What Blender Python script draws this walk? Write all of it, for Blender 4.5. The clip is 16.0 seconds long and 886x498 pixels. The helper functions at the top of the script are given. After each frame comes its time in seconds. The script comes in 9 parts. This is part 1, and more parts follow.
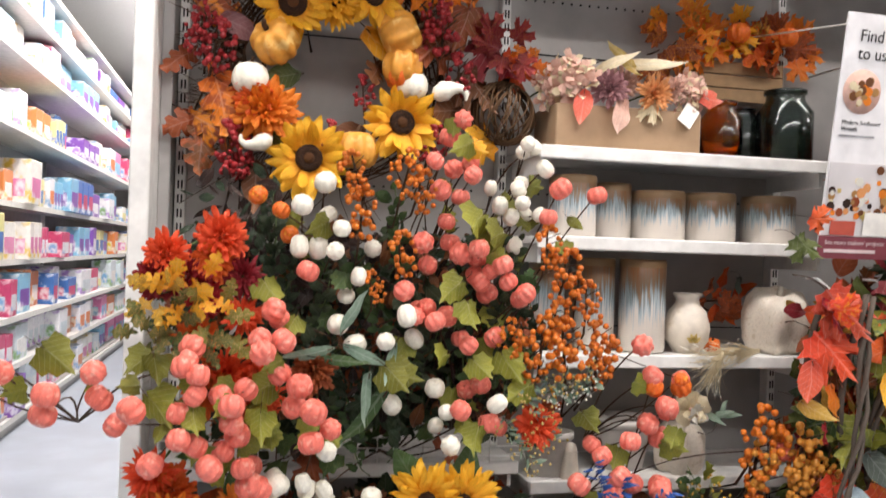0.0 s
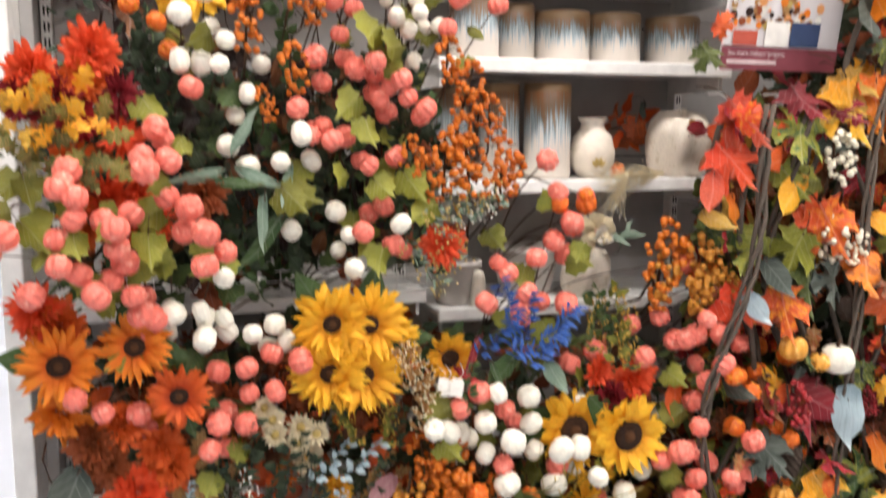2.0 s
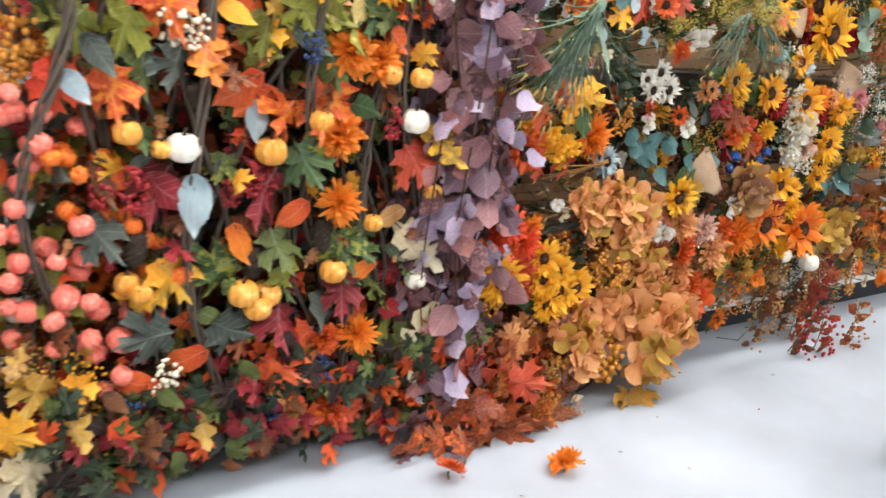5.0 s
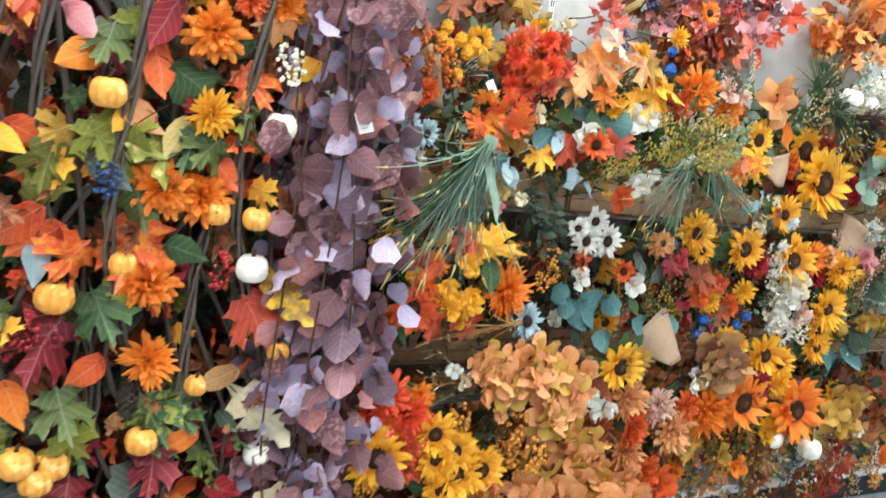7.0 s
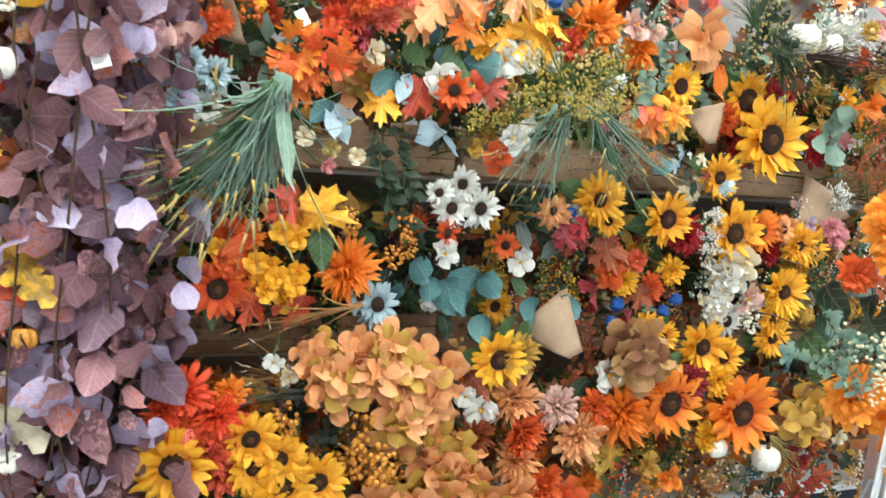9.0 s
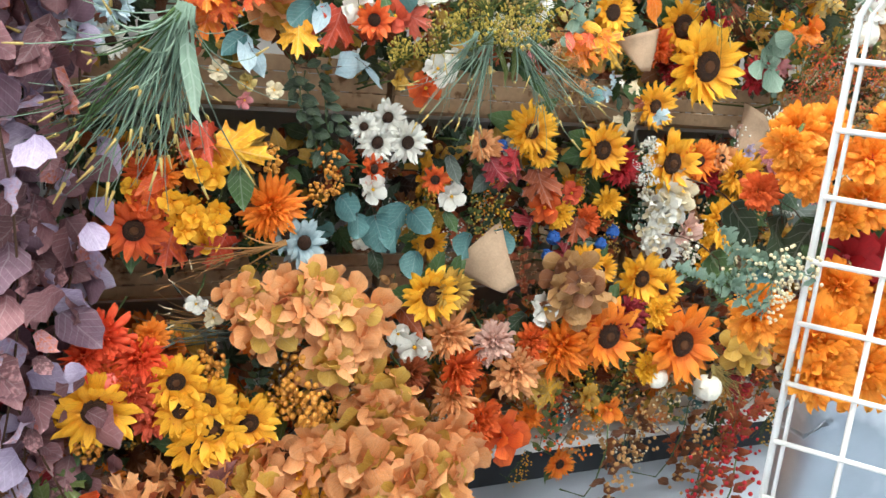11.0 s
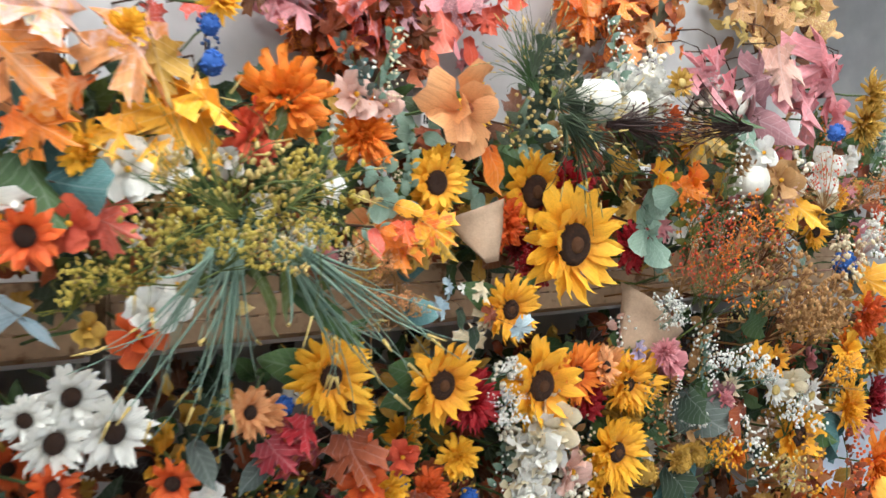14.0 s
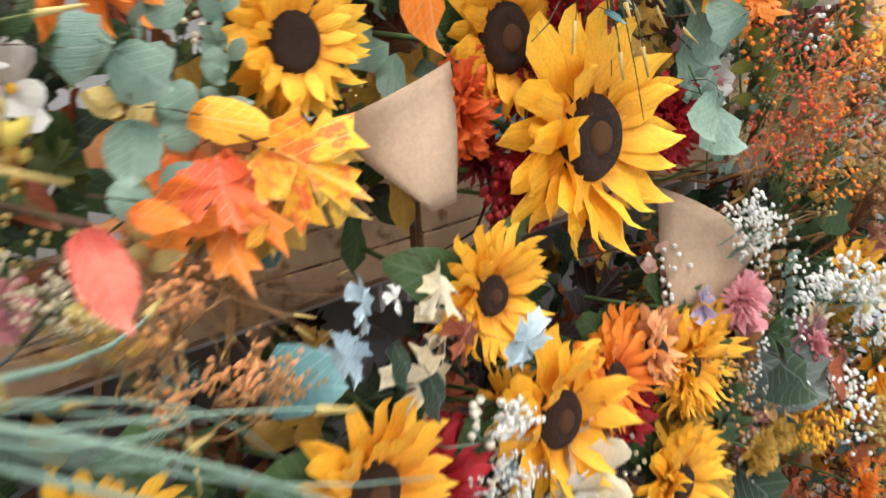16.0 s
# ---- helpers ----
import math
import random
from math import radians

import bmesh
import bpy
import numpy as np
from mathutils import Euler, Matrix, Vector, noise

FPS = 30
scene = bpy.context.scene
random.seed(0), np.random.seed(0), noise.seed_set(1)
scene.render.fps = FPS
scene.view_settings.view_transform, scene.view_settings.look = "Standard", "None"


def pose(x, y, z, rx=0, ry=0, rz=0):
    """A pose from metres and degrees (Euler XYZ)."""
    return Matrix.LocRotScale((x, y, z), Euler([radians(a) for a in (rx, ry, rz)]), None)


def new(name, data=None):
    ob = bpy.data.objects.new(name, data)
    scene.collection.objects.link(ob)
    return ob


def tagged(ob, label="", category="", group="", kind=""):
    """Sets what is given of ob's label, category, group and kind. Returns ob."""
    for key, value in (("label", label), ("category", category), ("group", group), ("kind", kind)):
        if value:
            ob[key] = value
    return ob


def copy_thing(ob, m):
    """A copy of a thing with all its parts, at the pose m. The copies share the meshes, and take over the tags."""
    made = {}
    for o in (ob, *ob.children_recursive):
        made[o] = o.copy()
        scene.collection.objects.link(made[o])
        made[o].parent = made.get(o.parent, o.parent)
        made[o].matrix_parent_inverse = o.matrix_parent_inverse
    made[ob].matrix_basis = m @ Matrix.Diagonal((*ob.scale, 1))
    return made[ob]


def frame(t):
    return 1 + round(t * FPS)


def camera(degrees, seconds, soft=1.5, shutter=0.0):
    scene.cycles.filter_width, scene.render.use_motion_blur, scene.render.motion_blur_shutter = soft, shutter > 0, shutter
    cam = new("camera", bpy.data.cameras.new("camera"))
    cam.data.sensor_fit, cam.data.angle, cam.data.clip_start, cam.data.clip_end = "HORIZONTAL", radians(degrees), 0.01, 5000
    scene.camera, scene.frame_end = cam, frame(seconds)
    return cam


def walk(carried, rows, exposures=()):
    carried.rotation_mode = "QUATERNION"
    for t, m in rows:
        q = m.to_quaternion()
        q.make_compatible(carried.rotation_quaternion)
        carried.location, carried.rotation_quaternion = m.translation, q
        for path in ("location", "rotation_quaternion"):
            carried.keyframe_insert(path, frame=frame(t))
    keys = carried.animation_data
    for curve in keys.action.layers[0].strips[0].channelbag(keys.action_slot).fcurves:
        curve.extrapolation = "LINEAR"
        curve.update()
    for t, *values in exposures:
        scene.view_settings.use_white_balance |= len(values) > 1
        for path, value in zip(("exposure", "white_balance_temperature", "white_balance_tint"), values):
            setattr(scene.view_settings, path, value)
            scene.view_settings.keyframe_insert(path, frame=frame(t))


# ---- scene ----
cam = camera(54.0, 16.0, 1.5, 0.5)
METRES, EYE, TILT, LEAN, TURN = 4.5, 1.46, 0.0, 0.0, -12.5
ROWS = [
    (0.0, 0.0, 0.0, 0.0, -0.01, 0.25, -1.86),
    (0.5, -0.0016, 0.0002, 0.0116, -0.92, 1.13, -1.4),
    (1.0, -0.003, 0.0063, 0.012, -2.57, 1.63, 0.17),
    (1.5, -0.0003, 0.0121, -0.0039, -5.81, -1.33, 1.21),
    (2.0, 0.0055, 0.0127, -0.0254, -5.92, -7.66, -0.07),
    (2.5, 0.0132, 0.0064, -0.0412, -6.59, -11.25, -1.01),
    (3.0, 0.0155, -0.0132, -0.0444, -9.88, -13.97, -3.79),
    (3.5, 0.0319, -0.0303, -0.0418, -14.99, -17.71, -6.11),
    (4.0, 0.088, -0.0424, -0.0408, -16.42, -17.96, -6.59),
    (4.5, 0.1381, -0.047, -0.0377, -18.19, -17.05, -6.79),
    (5.0, 0.1854, -0.0228, -0.0412, -22.1, -17.52, -6.47),
    (7.5, 0.3637, 0.026, -0.028, -14.88, -8.06, -7.86),
    (8.0, 0.4023, 0.0494, -0.0285, -20.54, -6.7, -9.73),
    (8.5, 0.4409, 0.0577, -0.0326, -16.75, -8.07, -7.3),
    (9.0, 0.4674, 0.0644, -0.0404, -10.45, -10.86, -6.53),
    (11.5, 0.4983, 0.0659, -0.0456, -12.84, -14.28, -4.87),
    (12.0, 0.5053, 0.073, -0.0314, -14.52, -10.21, -4.82),
    (12.5, 0.5058, 0.1044, -0.0246, -15.48, -8.68, -4.0),
    (13.0, 0.5081, 0.1552, -0.0183, -20.01, -4.82, -1.61),
    (13.5, 0.5233, 0.1909, -0.0252, -23.88, -5.39, -2.17),
    (14.0, 0.5546, 0.2297, -0.0221, -24.38, -5.45, -2.0),
    (14.5, 0.5703, 0.2571, -0.0267, -25.07, -6.75, -0.42),
    (15.0, 0.5758, 0.3076, -0.0275, -25.22, -8.11, 0.9),
    (15.5, 0.5982, 0.355, -0.0278, -31.54, -13.23, 3.89),
    (16.0, 0.6283, 0.3907, -0.0261, -32.75, -14.94, 4.26),
]
walk(cam, [(t, pose(0, 0, EYE, TILT, LEAN, TURN) @ pose(METRES * x, METRES * y, METRES * z, 90 + pitch, roll, yaw)) for t, x, y, z, yaw, pitch, roll in ROWS],
     exposures=((0.0, -0.38, 6800, 14), (1.5, -0.28, 6950, 15), (3.0, 0.2, 6850, 11), (5.0, 0.14, 6600, 9), (7.5, 0.3, 5950, 0), (9.0, 0.34, 6050, 1), (11.5, 0.27, 6250, 4), (12.5, 0.17, 6200, 2), (14.0, 0.12, 6100, 7), (16.0, 0.32, 6250, 9)))

# ---- light: ceiling tubes of the shop ----
world = bpy.data.worlds.new("shop_air")
scene.world = world
world.use_nodes = True
world.node_tree.nodes["Background"].inputs[0].default_value = (0.9, 0.95, 1.0, 1)
world.node_tree.nodes["Background"].inputs[1].default_value = 0.05


def ceiling_lamp(x, y, z, w, h, power):
    d = bpy.data.lights.new("ceiling_tubes", "AREA")
    d.shape, d.size, d.size_y, d.energy, d.color = "RECTANGLE", w, h, power, (1.0, 0.985, 0.965)
    o = new("ceiling_tubes", d)
    o.matrix_basis = pose(x, y, z)
    return o


for lx, ly, lw, lh, lp in ((2.0, 0.75, 9.0, 0.25, 285), (2.0, -1.9, 9.0, 0.25, 290), (-0.85, 8.2, 0.3, 11.5, 520)):
    ceiling_lamp(lx, ly, 3.93, lw, lh, lp)
# ---- materials ----
def lin(h):
    c = [int(h[i:i + 2], 16) / 255 for i in (1, 3, 5)]
    return (*[(v / 12.92 if v <= 0.04045 else ((v + 0.055) / 1.055) ** 2.4) for v in c], 1)


MATS = {}


def mat(name, c1, c2=None, rough=0.6, trans=0.0, grain=40.0, bump=0.15, metal=0.0, spot=None, spots=0.0, island=0.55, spec=0.4, veins=False):
    """Two-tone procedural surface: piece-to-piece and grain variation, fine relief, optional stain colour."""
    if name in MATS:
        return MATS[name]
    m = bpy.data.materials.new(name)
    m.use_nodes = True
    nt = m.node_tree
    nd, ln = nt.nodes, nt.links
    b = nd["Principled BSDF"]
    geo, info, tc = nd.new("ShaderNodeNewGeometry"), nd.new("ShaderNodeObjectInfo"), nd.new("ShaderNodeTexCoord")
    n1, n2 = nd.new("ShaderNodeTexNoise"), nd.new("ShaderNodeTexNoise")
    n1.inputs["Scale"].default_value, n1.inputs["Detail"].default_value = grain, 4
    n2.inputs["Scale"].default_value, n2.inputs["Detail"].default_value = grain * 0.17, 3
    ln.new(tc.outputs["Object"], n1.inputs["Vector"])
    ln.new(tc.outputs["Object"], n2.inputs["Vector"])
    add = nd.new("ShaderNodeMath"); add.operation = "ADD"
    ln.new(geo.outputs["Random Per Island"], add.inputs[0]); ln.new(info.outputs["Random"], add.inputs[1])
    half = nd.new("ShaderNodeMath"); half.operation = "MULTIPLY_ADD"
    ln.new(add.outputs[0], half.inputs[0]); half.inputs[1].default_value = island * 0.5
    sc = nd.new("ShaderNodeMath"); sc.operation = "MULTIPLY"
    ln.new(n2.outputs["Fac"], sc.inputs[0]); sc.inputs[1].default_value = 1.0 - island
    ln.new(sc.outputs[0], half.inputs[2])
    mix = nd.new("ShaderNodeMix"); mix.data_type = "RGBA"
    ln.new(half.outputs[0], mix.inputs[0])
    mix.inputs[6].default_value, mix.inputs[7].default_value = lin(c1), lin(c2 or c1)
    col = mix.outputs[2]
    g = nd.new("ShaderNodeMix"); g.data_type = "RGBA"; g.blend_type = "MULTIPLY"; g.inputs[0].default_value = 0.35
    ln.new(col, g.inputs[6]); ln.new(n1.outputs["Color"], g.inputs[7])
    gr = nd.new("ShaderNodeMapRange"); gr.inputs[1].default_value, gr.inputs[2].default_value, gr.inputs[3].default_value, gr.inputs[4].default_value = 0.3, 0.7, 0.65, 1.25
    ln.new(n1.outputs["Fac"], gr.inputs[0]); ln.new(gr.outputs[0], g.inputs[7])
    col = g.outputs[2]
    if spot:
        ramp = nd.new("ShaderNodeMapRange")
        ramp.inputs[1].default_value, ramp.inputs[2].default_value = 0.62 - spots * 0.3, 0.72 - spots * 0.3
        n3 = nd.new("ShaderNodeTexNoise"); n3.inputs["Scale"].default_value = grain * 0.45; n3.inputs["Detail"].default_value = 5
        ln.new(tc.outputs["Object"], n3.inputs["Vector"]); ln.new(n3.outputs["Fac"], ramp.inputs[0])
        s = nd.new("ShaderNodeMix"); s.data_type = "RGBA"
        ln.new(ramp.outputs[0], s.inputs[0]); ln.new(col, s.inputs[6]); s.inputs[7].default_value = lin(spot)
        col = s.outputs[2]
    height = n1.outputs["Fac"]
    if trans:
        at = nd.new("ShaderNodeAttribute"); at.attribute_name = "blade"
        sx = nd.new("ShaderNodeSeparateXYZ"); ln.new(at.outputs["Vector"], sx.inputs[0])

        def mth(op, p, q, r=None):
            k = nd.new("ShaderNodeMath"); k.operation = op
            for i, w in enumerate((p, q, r)):
                if isinstance(w, float):
                    k.inputs[i].default_value = w
                elif w is not None:
                    ln.new(w, k.inputs[i])
            return k.outputs[0]

        def tint(fac, colour, blend="MIX"):
            k = nd.new("ShaderNodeMix"); k.data_type = "RGBA"; k.blend_type = blend
            ln.new(fac, k.inputs[0]); ln.new(col, k.inputs[6]); k.inputs[7].default_value = colour
            return k.outputs[2]
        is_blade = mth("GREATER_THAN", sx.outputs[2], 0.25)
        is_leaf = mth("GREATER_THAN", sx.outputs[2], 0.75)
        # a blade's colour goes to a deeper tone at its base, paler at its tip
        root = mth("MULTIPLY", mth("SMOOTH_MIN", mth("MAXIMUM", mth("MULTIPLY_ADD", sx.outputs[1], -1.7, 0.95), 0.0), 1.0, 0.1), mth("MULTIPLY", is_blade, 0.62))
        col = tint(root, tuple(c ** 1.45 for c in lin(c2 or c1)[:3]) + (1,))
        tip = mth("MULTIPLY", mth("MAXIMUM", mth("MULTIPLY_ADD", sx.outputs[1], 2.2, -1.4), 0.0), mth("MULTIPLY", is_blade, 0.4))
        col = tint(tip, tuple(c ** 0.8 for c in lin(c1)[:3]) + (1,))
        # fibres along the blade, with darker colour in their lows
        cb = nd.new("ShaderNodeCombineXYZ")
        ln.new(mth("MULTIPLY", sx.outputs[0], 34.0), cb.inputs[0]); ln.new(mth("MULTIPLY", sx.outputs[1], 2.6), cb.inputs[1])
        ln.new(mth("MULTIPLY", geo.outputs["Random Per Island"], 60.0), cb.inputs[2])
        fib = nd.new("ShaderNodeTexNoise"); fib.inputs["Scale"].default_value = 1.0; fib.inputs["Detail"].default_value = 2
        ln.new(cb.outputs[0], fib.inputs["Vector"])
        crease = mth("MULTIPLY", mth("MAXIMUM", mth("MULTIPLY_ADD", fib.outputs["Fac"], -3.4, 1.75), 0.0), mth("MULTIPLY", is_blade, 0.42))
        col = tint(crease, tuple(0.55 * c ** 1.25 for c in lin(c2 or c1)[:3]) + (1,))
        # midrib and side veins of leaves
        ax = mth("ABSOLUTE", sx.outputs[0], 0.0)
        mid = mth("LESS_THAN", ax, 0.014)
        side = mth("LESS_THAN", mth("FRACT", mth("MULTIPLY", mth("SUBTRACT", sx.outputs[1], mth("MULTIPLY", ax, 0.9)), 7.0), 0.0), 0.1)
        both = mth("MULTIPLY", mth("MULTIPLY", mth("MAXIMUM", mid, side), is_leaf), 0.34 if veins else 0.2)
        col = tint(both, tuple(min(1, c * 0.7 + 0.22) for c in lin(c1)[:3]) + (1,))
        height = mth("ADD", n1.outputs["Fac"], mth("MULTIPLY", fib.outputs["Fac"], mth("MULTIPLY", is_blade, 1.6)))
    ln.new(col, b.inputs["Base Color"])
    rr = nd.new("ShaderNodeMapRange"); rr.inputs[3].default_value, rr.inputs[4].default_value = max(0.03, rough - 0.1), min(1, rough + 0.12)
    ln.new(n1.outputs["Fac"], rr.inputs[0]); ln.new(rr.outputs[0], b.inputs["Roughness"])
    b.inputs["Metallic"].default_value = metal
    b.inputs["Specular IOR Level"].default_value = spec
    if bump:
        bp = nd.new("ShaderNodeBump"); bp.inputs["Strength"].default_value, bp.inputs["Distance"].default_value = bump, 0.002
        ln.new(height, bp.inputs["Height"]); ln.new(bp.outputs[0], b.inputs["Normal"])
    if trans:
        tr, ms = nd.new("ShaderNodeBsdfTranslucent"), nd.new("ShaderNodeMixShader")
        ln.new(col, tr.inputs["Color"])
        ms.inputs[0].default_value = trans
        ln.new(b.outputs[0], ms.inputs[1]); ln.new(tr.outputs[0], ms.inputs[2])
        ln.new(ms.outputs[0], nd["Material Output"].inputs["Surface"])
    MATS[name] = m
    return m


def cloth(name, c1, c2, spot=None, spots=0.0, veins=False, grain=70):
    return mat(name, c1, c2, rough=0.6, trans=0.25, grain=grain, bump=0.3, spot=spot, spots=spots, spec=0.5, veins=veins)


def vein(key, k2=None):
    """Cloth leaf with printed midrib and side veins."""
    return cloth("veined_%s_%s" % (key, k2), *PAL[key], spot=PAL[k2][0] if k2 else None, spots=0.4, veins=True, grain=16)


def glassy(name, colour, rough=0.05):
    m = bpy.data.materials.new(name)
    m.use_nodes = True
    b = m.node_tree.nodes["Principled BSDF"]
    b.inputs["Base Color"].default_value = lin(colour)
    b.inputs["Transmission Weight"].default_value, b.inputs["Roughness"].default_value, b.inputs["IOR"].default_value = 1.0, rough, 1.45
    return m


def glow(name, strength):
    m = bpy.data.materials.new(name)
    m.use_nodes = True
    b = m.node_tree.nodes["Principled BSDF"]
    b.inputs["Emission Color"].default_value, b.inputs["Emission Strength"].default_value = (1, 0.98, 0.95, 1), strength
    return m


PAL = dict(
    straw=("#d6c25a", "#b39c40"), vivid=("#ffb43c", "#ff9420"), yellow=("#ffce36", "#f4a81c"), gold=("#fcc430", "#f0a21e"), orange=("#f99a2a", "#ee7416"), deep=("#f0702a", "#d24c18"), flame=("#ff6a38", "#ea4424"),
    red=("#c8202a", "#981420"), crimson=("#a8202c", "#701420"), coral=("#f2836a", "#e46450"), peach=("#f0b27a", "#de904e"), cream=("#f2e6c8", "#dcc9a0"),
    white=("#f4f2ea", "#e2ded2"), pink=("#e8a2a4", "#cf7a80"), blush=("#eecbbb", "#d8a592"), mauve=("#bd888a", "#8a5c62"), plum=("#8c5e62", "#664448"),
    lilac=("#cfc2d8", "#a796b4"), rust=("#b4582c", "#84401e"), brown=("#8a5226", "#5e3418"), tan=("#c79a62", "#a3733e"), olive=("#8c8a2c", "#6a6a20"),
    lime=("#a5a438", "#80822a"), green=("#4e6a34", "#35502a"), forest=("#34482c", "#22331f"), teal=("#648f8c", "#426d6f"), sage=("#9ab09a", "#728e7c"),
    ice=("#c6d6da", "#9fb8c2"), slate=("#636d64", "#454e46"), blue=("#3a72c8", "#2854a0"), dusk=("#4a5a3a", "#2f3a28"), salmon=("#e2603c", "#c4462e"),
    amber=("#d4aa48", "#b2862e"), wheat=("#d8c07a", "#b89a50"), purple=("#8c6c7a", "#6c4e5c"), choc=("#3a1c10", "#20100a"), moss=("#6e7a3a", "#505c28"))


def hue(key):
    return cloth("fabric_" + key, *PAL[key])


def autumn(key, k2):
    return cloth("leaf_" + key + "_" + k2, PAL[key][0], PAL[key][1], spot=PAL[k2][0], spots=0.35)


skin_coral = mat("painted_foam_coral", "#f4887a", "#e56a58", rough=0.42, grain=9, bump=0.15, spot="#f7a694", spots=0.2, island=0.5)
skin_white = mat("painted_foam_white", "#f5f2e6", "#e8e2d0", rough=0.45, grain=9, bump=0.15, island=0.5)
skin_orange = mat("painted_foam_orange", "#ec7a2c", "#d65a18", rough=0.42, grain=9, bump=0.15, spot="#f0a03a", spots=0.2)
skin_gold = mat("painted_foam_gold", "#eeb050", "#d88a30", rough=0.45, grain=8, bump=0.15, spot="#f3c678", spots=0.25)
skin_rust = mat("berry_orange", "#d9791f", "#b55412", rough=0.38, grain=70, bump=0.1, spot="#8c3c10", spots=0.15)
skin_red = mat("berry_red", "#aa2c30", "#7c1a20", rough=0.35, grain=70, bump=0.1)
skin_amber = mat("berry_amber", "#cf9038", "#a9661c", rough=0.4, grain=70, bump=0.1)
skin_cream = mat("berry_cream", "#f0ead8", "#dcd2b8", rough=0.45, grain=70, bump=0.1)
skin_navy = mat("berry_blue", "#2c4a78", "#1c2c4c", rough=0.4, grain=70, bump=0.1)
twig = mat("brown_twig", "#5a3f2a", "#38261a", rough=0.85, grain=120, bump=0.5)
twig_green = mat("green_stem", "#5e7040", "#44562c", rough=0.7, grain=120, bump=0.3)
twig_grey = mat("grey_twig", "#655a50", "#433a34", rough=0.9, grain=120, bump=0.5)
seed = mat("seed_disc", "#3a1e0e", "#170b06", rough=0.95, grain=350, bump=1.0, spot="#6b4420", spots=0.2)
white_metal = mat("white_enamel", "#ecebe8", "#e2e1de", rough=0.38, grain=25, bump=0.04, island=0.3)
# white painted panels; their shade is put into one greyer base colour
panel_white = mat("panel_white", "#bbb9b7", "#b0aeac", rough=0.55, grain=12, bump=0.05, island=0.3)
dark_slot = mat("slot_dark", "#1c1a19", "#121111", rough=0.8)
wood = mat("crate_wood", "#c4a686", "#a98a69", rough=0.75, grain=60, bump=0.5, spot="#7a583a", spots=0.12)
tag_white = mat("tag_white", "#efece6", "#e4e0d8", rough=0.6)


# ---- mesh helpers ----
class Geo:
    def __init__(self):
        self.v, self.f, self.u = [], [], []

    def add(self, verts, faces, m=None, along=None):
        o = len(self.v)
        self.u += along or [(0.0, 0.0, 0.0)] * len(verts)
        self.v += [tuple(m @ Vector(p)) if m else tuple(p) for p in verts]
        self.f += [tuple(i + o for i in f) for f in faces]
        return self

    def weld(self):
        """Join vertices that lie in one place."""
        seen, to = {}, []
        vs, us = [], []
        for p, q in zip(self.v, self.u):
            k = tuple(round(c, 4) for c in p)
            if k not in seen:
                seen[k] = len(vs)
                vs.append(p)
                us.append(q)
            to.append(seen[k])
        self.u = us
        self.v, self.f = vs, [tuple(dict.fromkeys(to[i] for i in f)) for f in self.f]
        return self

    def mesh(self, name, material, smooth=True):
        me = bpy.data.meshes.new(name)
        me.from_pydata(self.v, [], self.f)
        me.materials.append(material)
        if any(q[2] for q in self.u):
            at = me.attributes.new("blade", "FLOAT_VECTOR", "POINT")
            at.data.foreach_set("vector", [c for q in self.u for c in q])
        if smooth:
            me.polygons.foreach_set("use_smooth", [True] * len(me.polygons))
        me.update()
        return me


CACHE = {}


def cached(key, make):
    if key not in CACHE:
        CACHE[key] = make()
    return CACHE[key]


def part(name, me, parent, m=None, label="", kind=""):
    ob = new(name, me)
    ob.parent = parent
    if m is not None:
        ob.matrix_basis = m
    return tagged(ob, label, kind=kind)


def thing(name, m, label, category, group="", kind=""):
    ob = new(name)
    ob.empty_display_size = 0.02
    ob.matrix_basis = m
    return tagged(ob, label, category, group, kind)


def solid(name, me, m, label, category, group="", kind=""):
    ob = new(name, me)
    ob.matrix_basis = m
    return tagged(ob, label, category, group, kind)


def box_geo(g, x0, x1, y0, y1, z0, z1, bev=0.0):
    b = min(bev, (x1 - x0) / 3, (y1 - y0) / 3, (z1 - z0) / 3)
    if b <= 0:
        vs = [(x, y, z) for x in (x0, x1) for y in (y0, y1) for z in (z0, z1)]
        return g.add(vs, [(0, 1, 3, 2), (4, 6, 7, 5), (0, 4, 5, 1), (2, 3, 7, 6), (0, 2, 6, 4), (1, 5, 7, 3)])
    bm = bmesh.new()
    bmesh.ops.create_cube(bm, size=1)
    for v in bm.verts:
        v.co = Vector((x0 + (v.co.x + 0.5) * (x1 - x0), y0 + (v.co.y + 0.5) * (y1 - y0), z0 + (v.co.z + 0.5) * (z1 - z0)))
    bmesh.ops.bevel(bm, geom=bm.edges[:], offset=b, segments=1, affect="EDGES")
    bm.verts.index_update()
    g.add([v.co[:] for v in bm.verts], [[v.index for v in f.verts] for f in bm.faces])
    bm.free()
    return g


def box(name, x0, x1, y0, y1, z0, z1, material, bev=0.0):
    return box_geo(Geo(), x0, x1, y0, y1, z0, z1, bev).mesh(name, material, False)


def lathe(g, prof, seg=24, m=None, rib=0, depth=0.0):
    """Turned shape about z from (radius, height) pairs, with optional ribs."""
    vs, fs = [], []
    for r, z in prof:
        for i in range(seg):
            a = 2 * math.pi * i / seg
            k = r * (1 - depth * abs(math.cos(a * rib / 2)) ** 2.2) if rib else r
            vs.append((k * math.cos(a), k * math.sin(a), z))
    n = len(prof)
    for j in range(n - 1):
        for i in range(seg):
            q = (i + 1) % seg
            fs.append((j * seg + i, j * seg + q, (j + 1) * seg + q, (j + 1) * seg + i))
    return g.add(vs, fs, m)


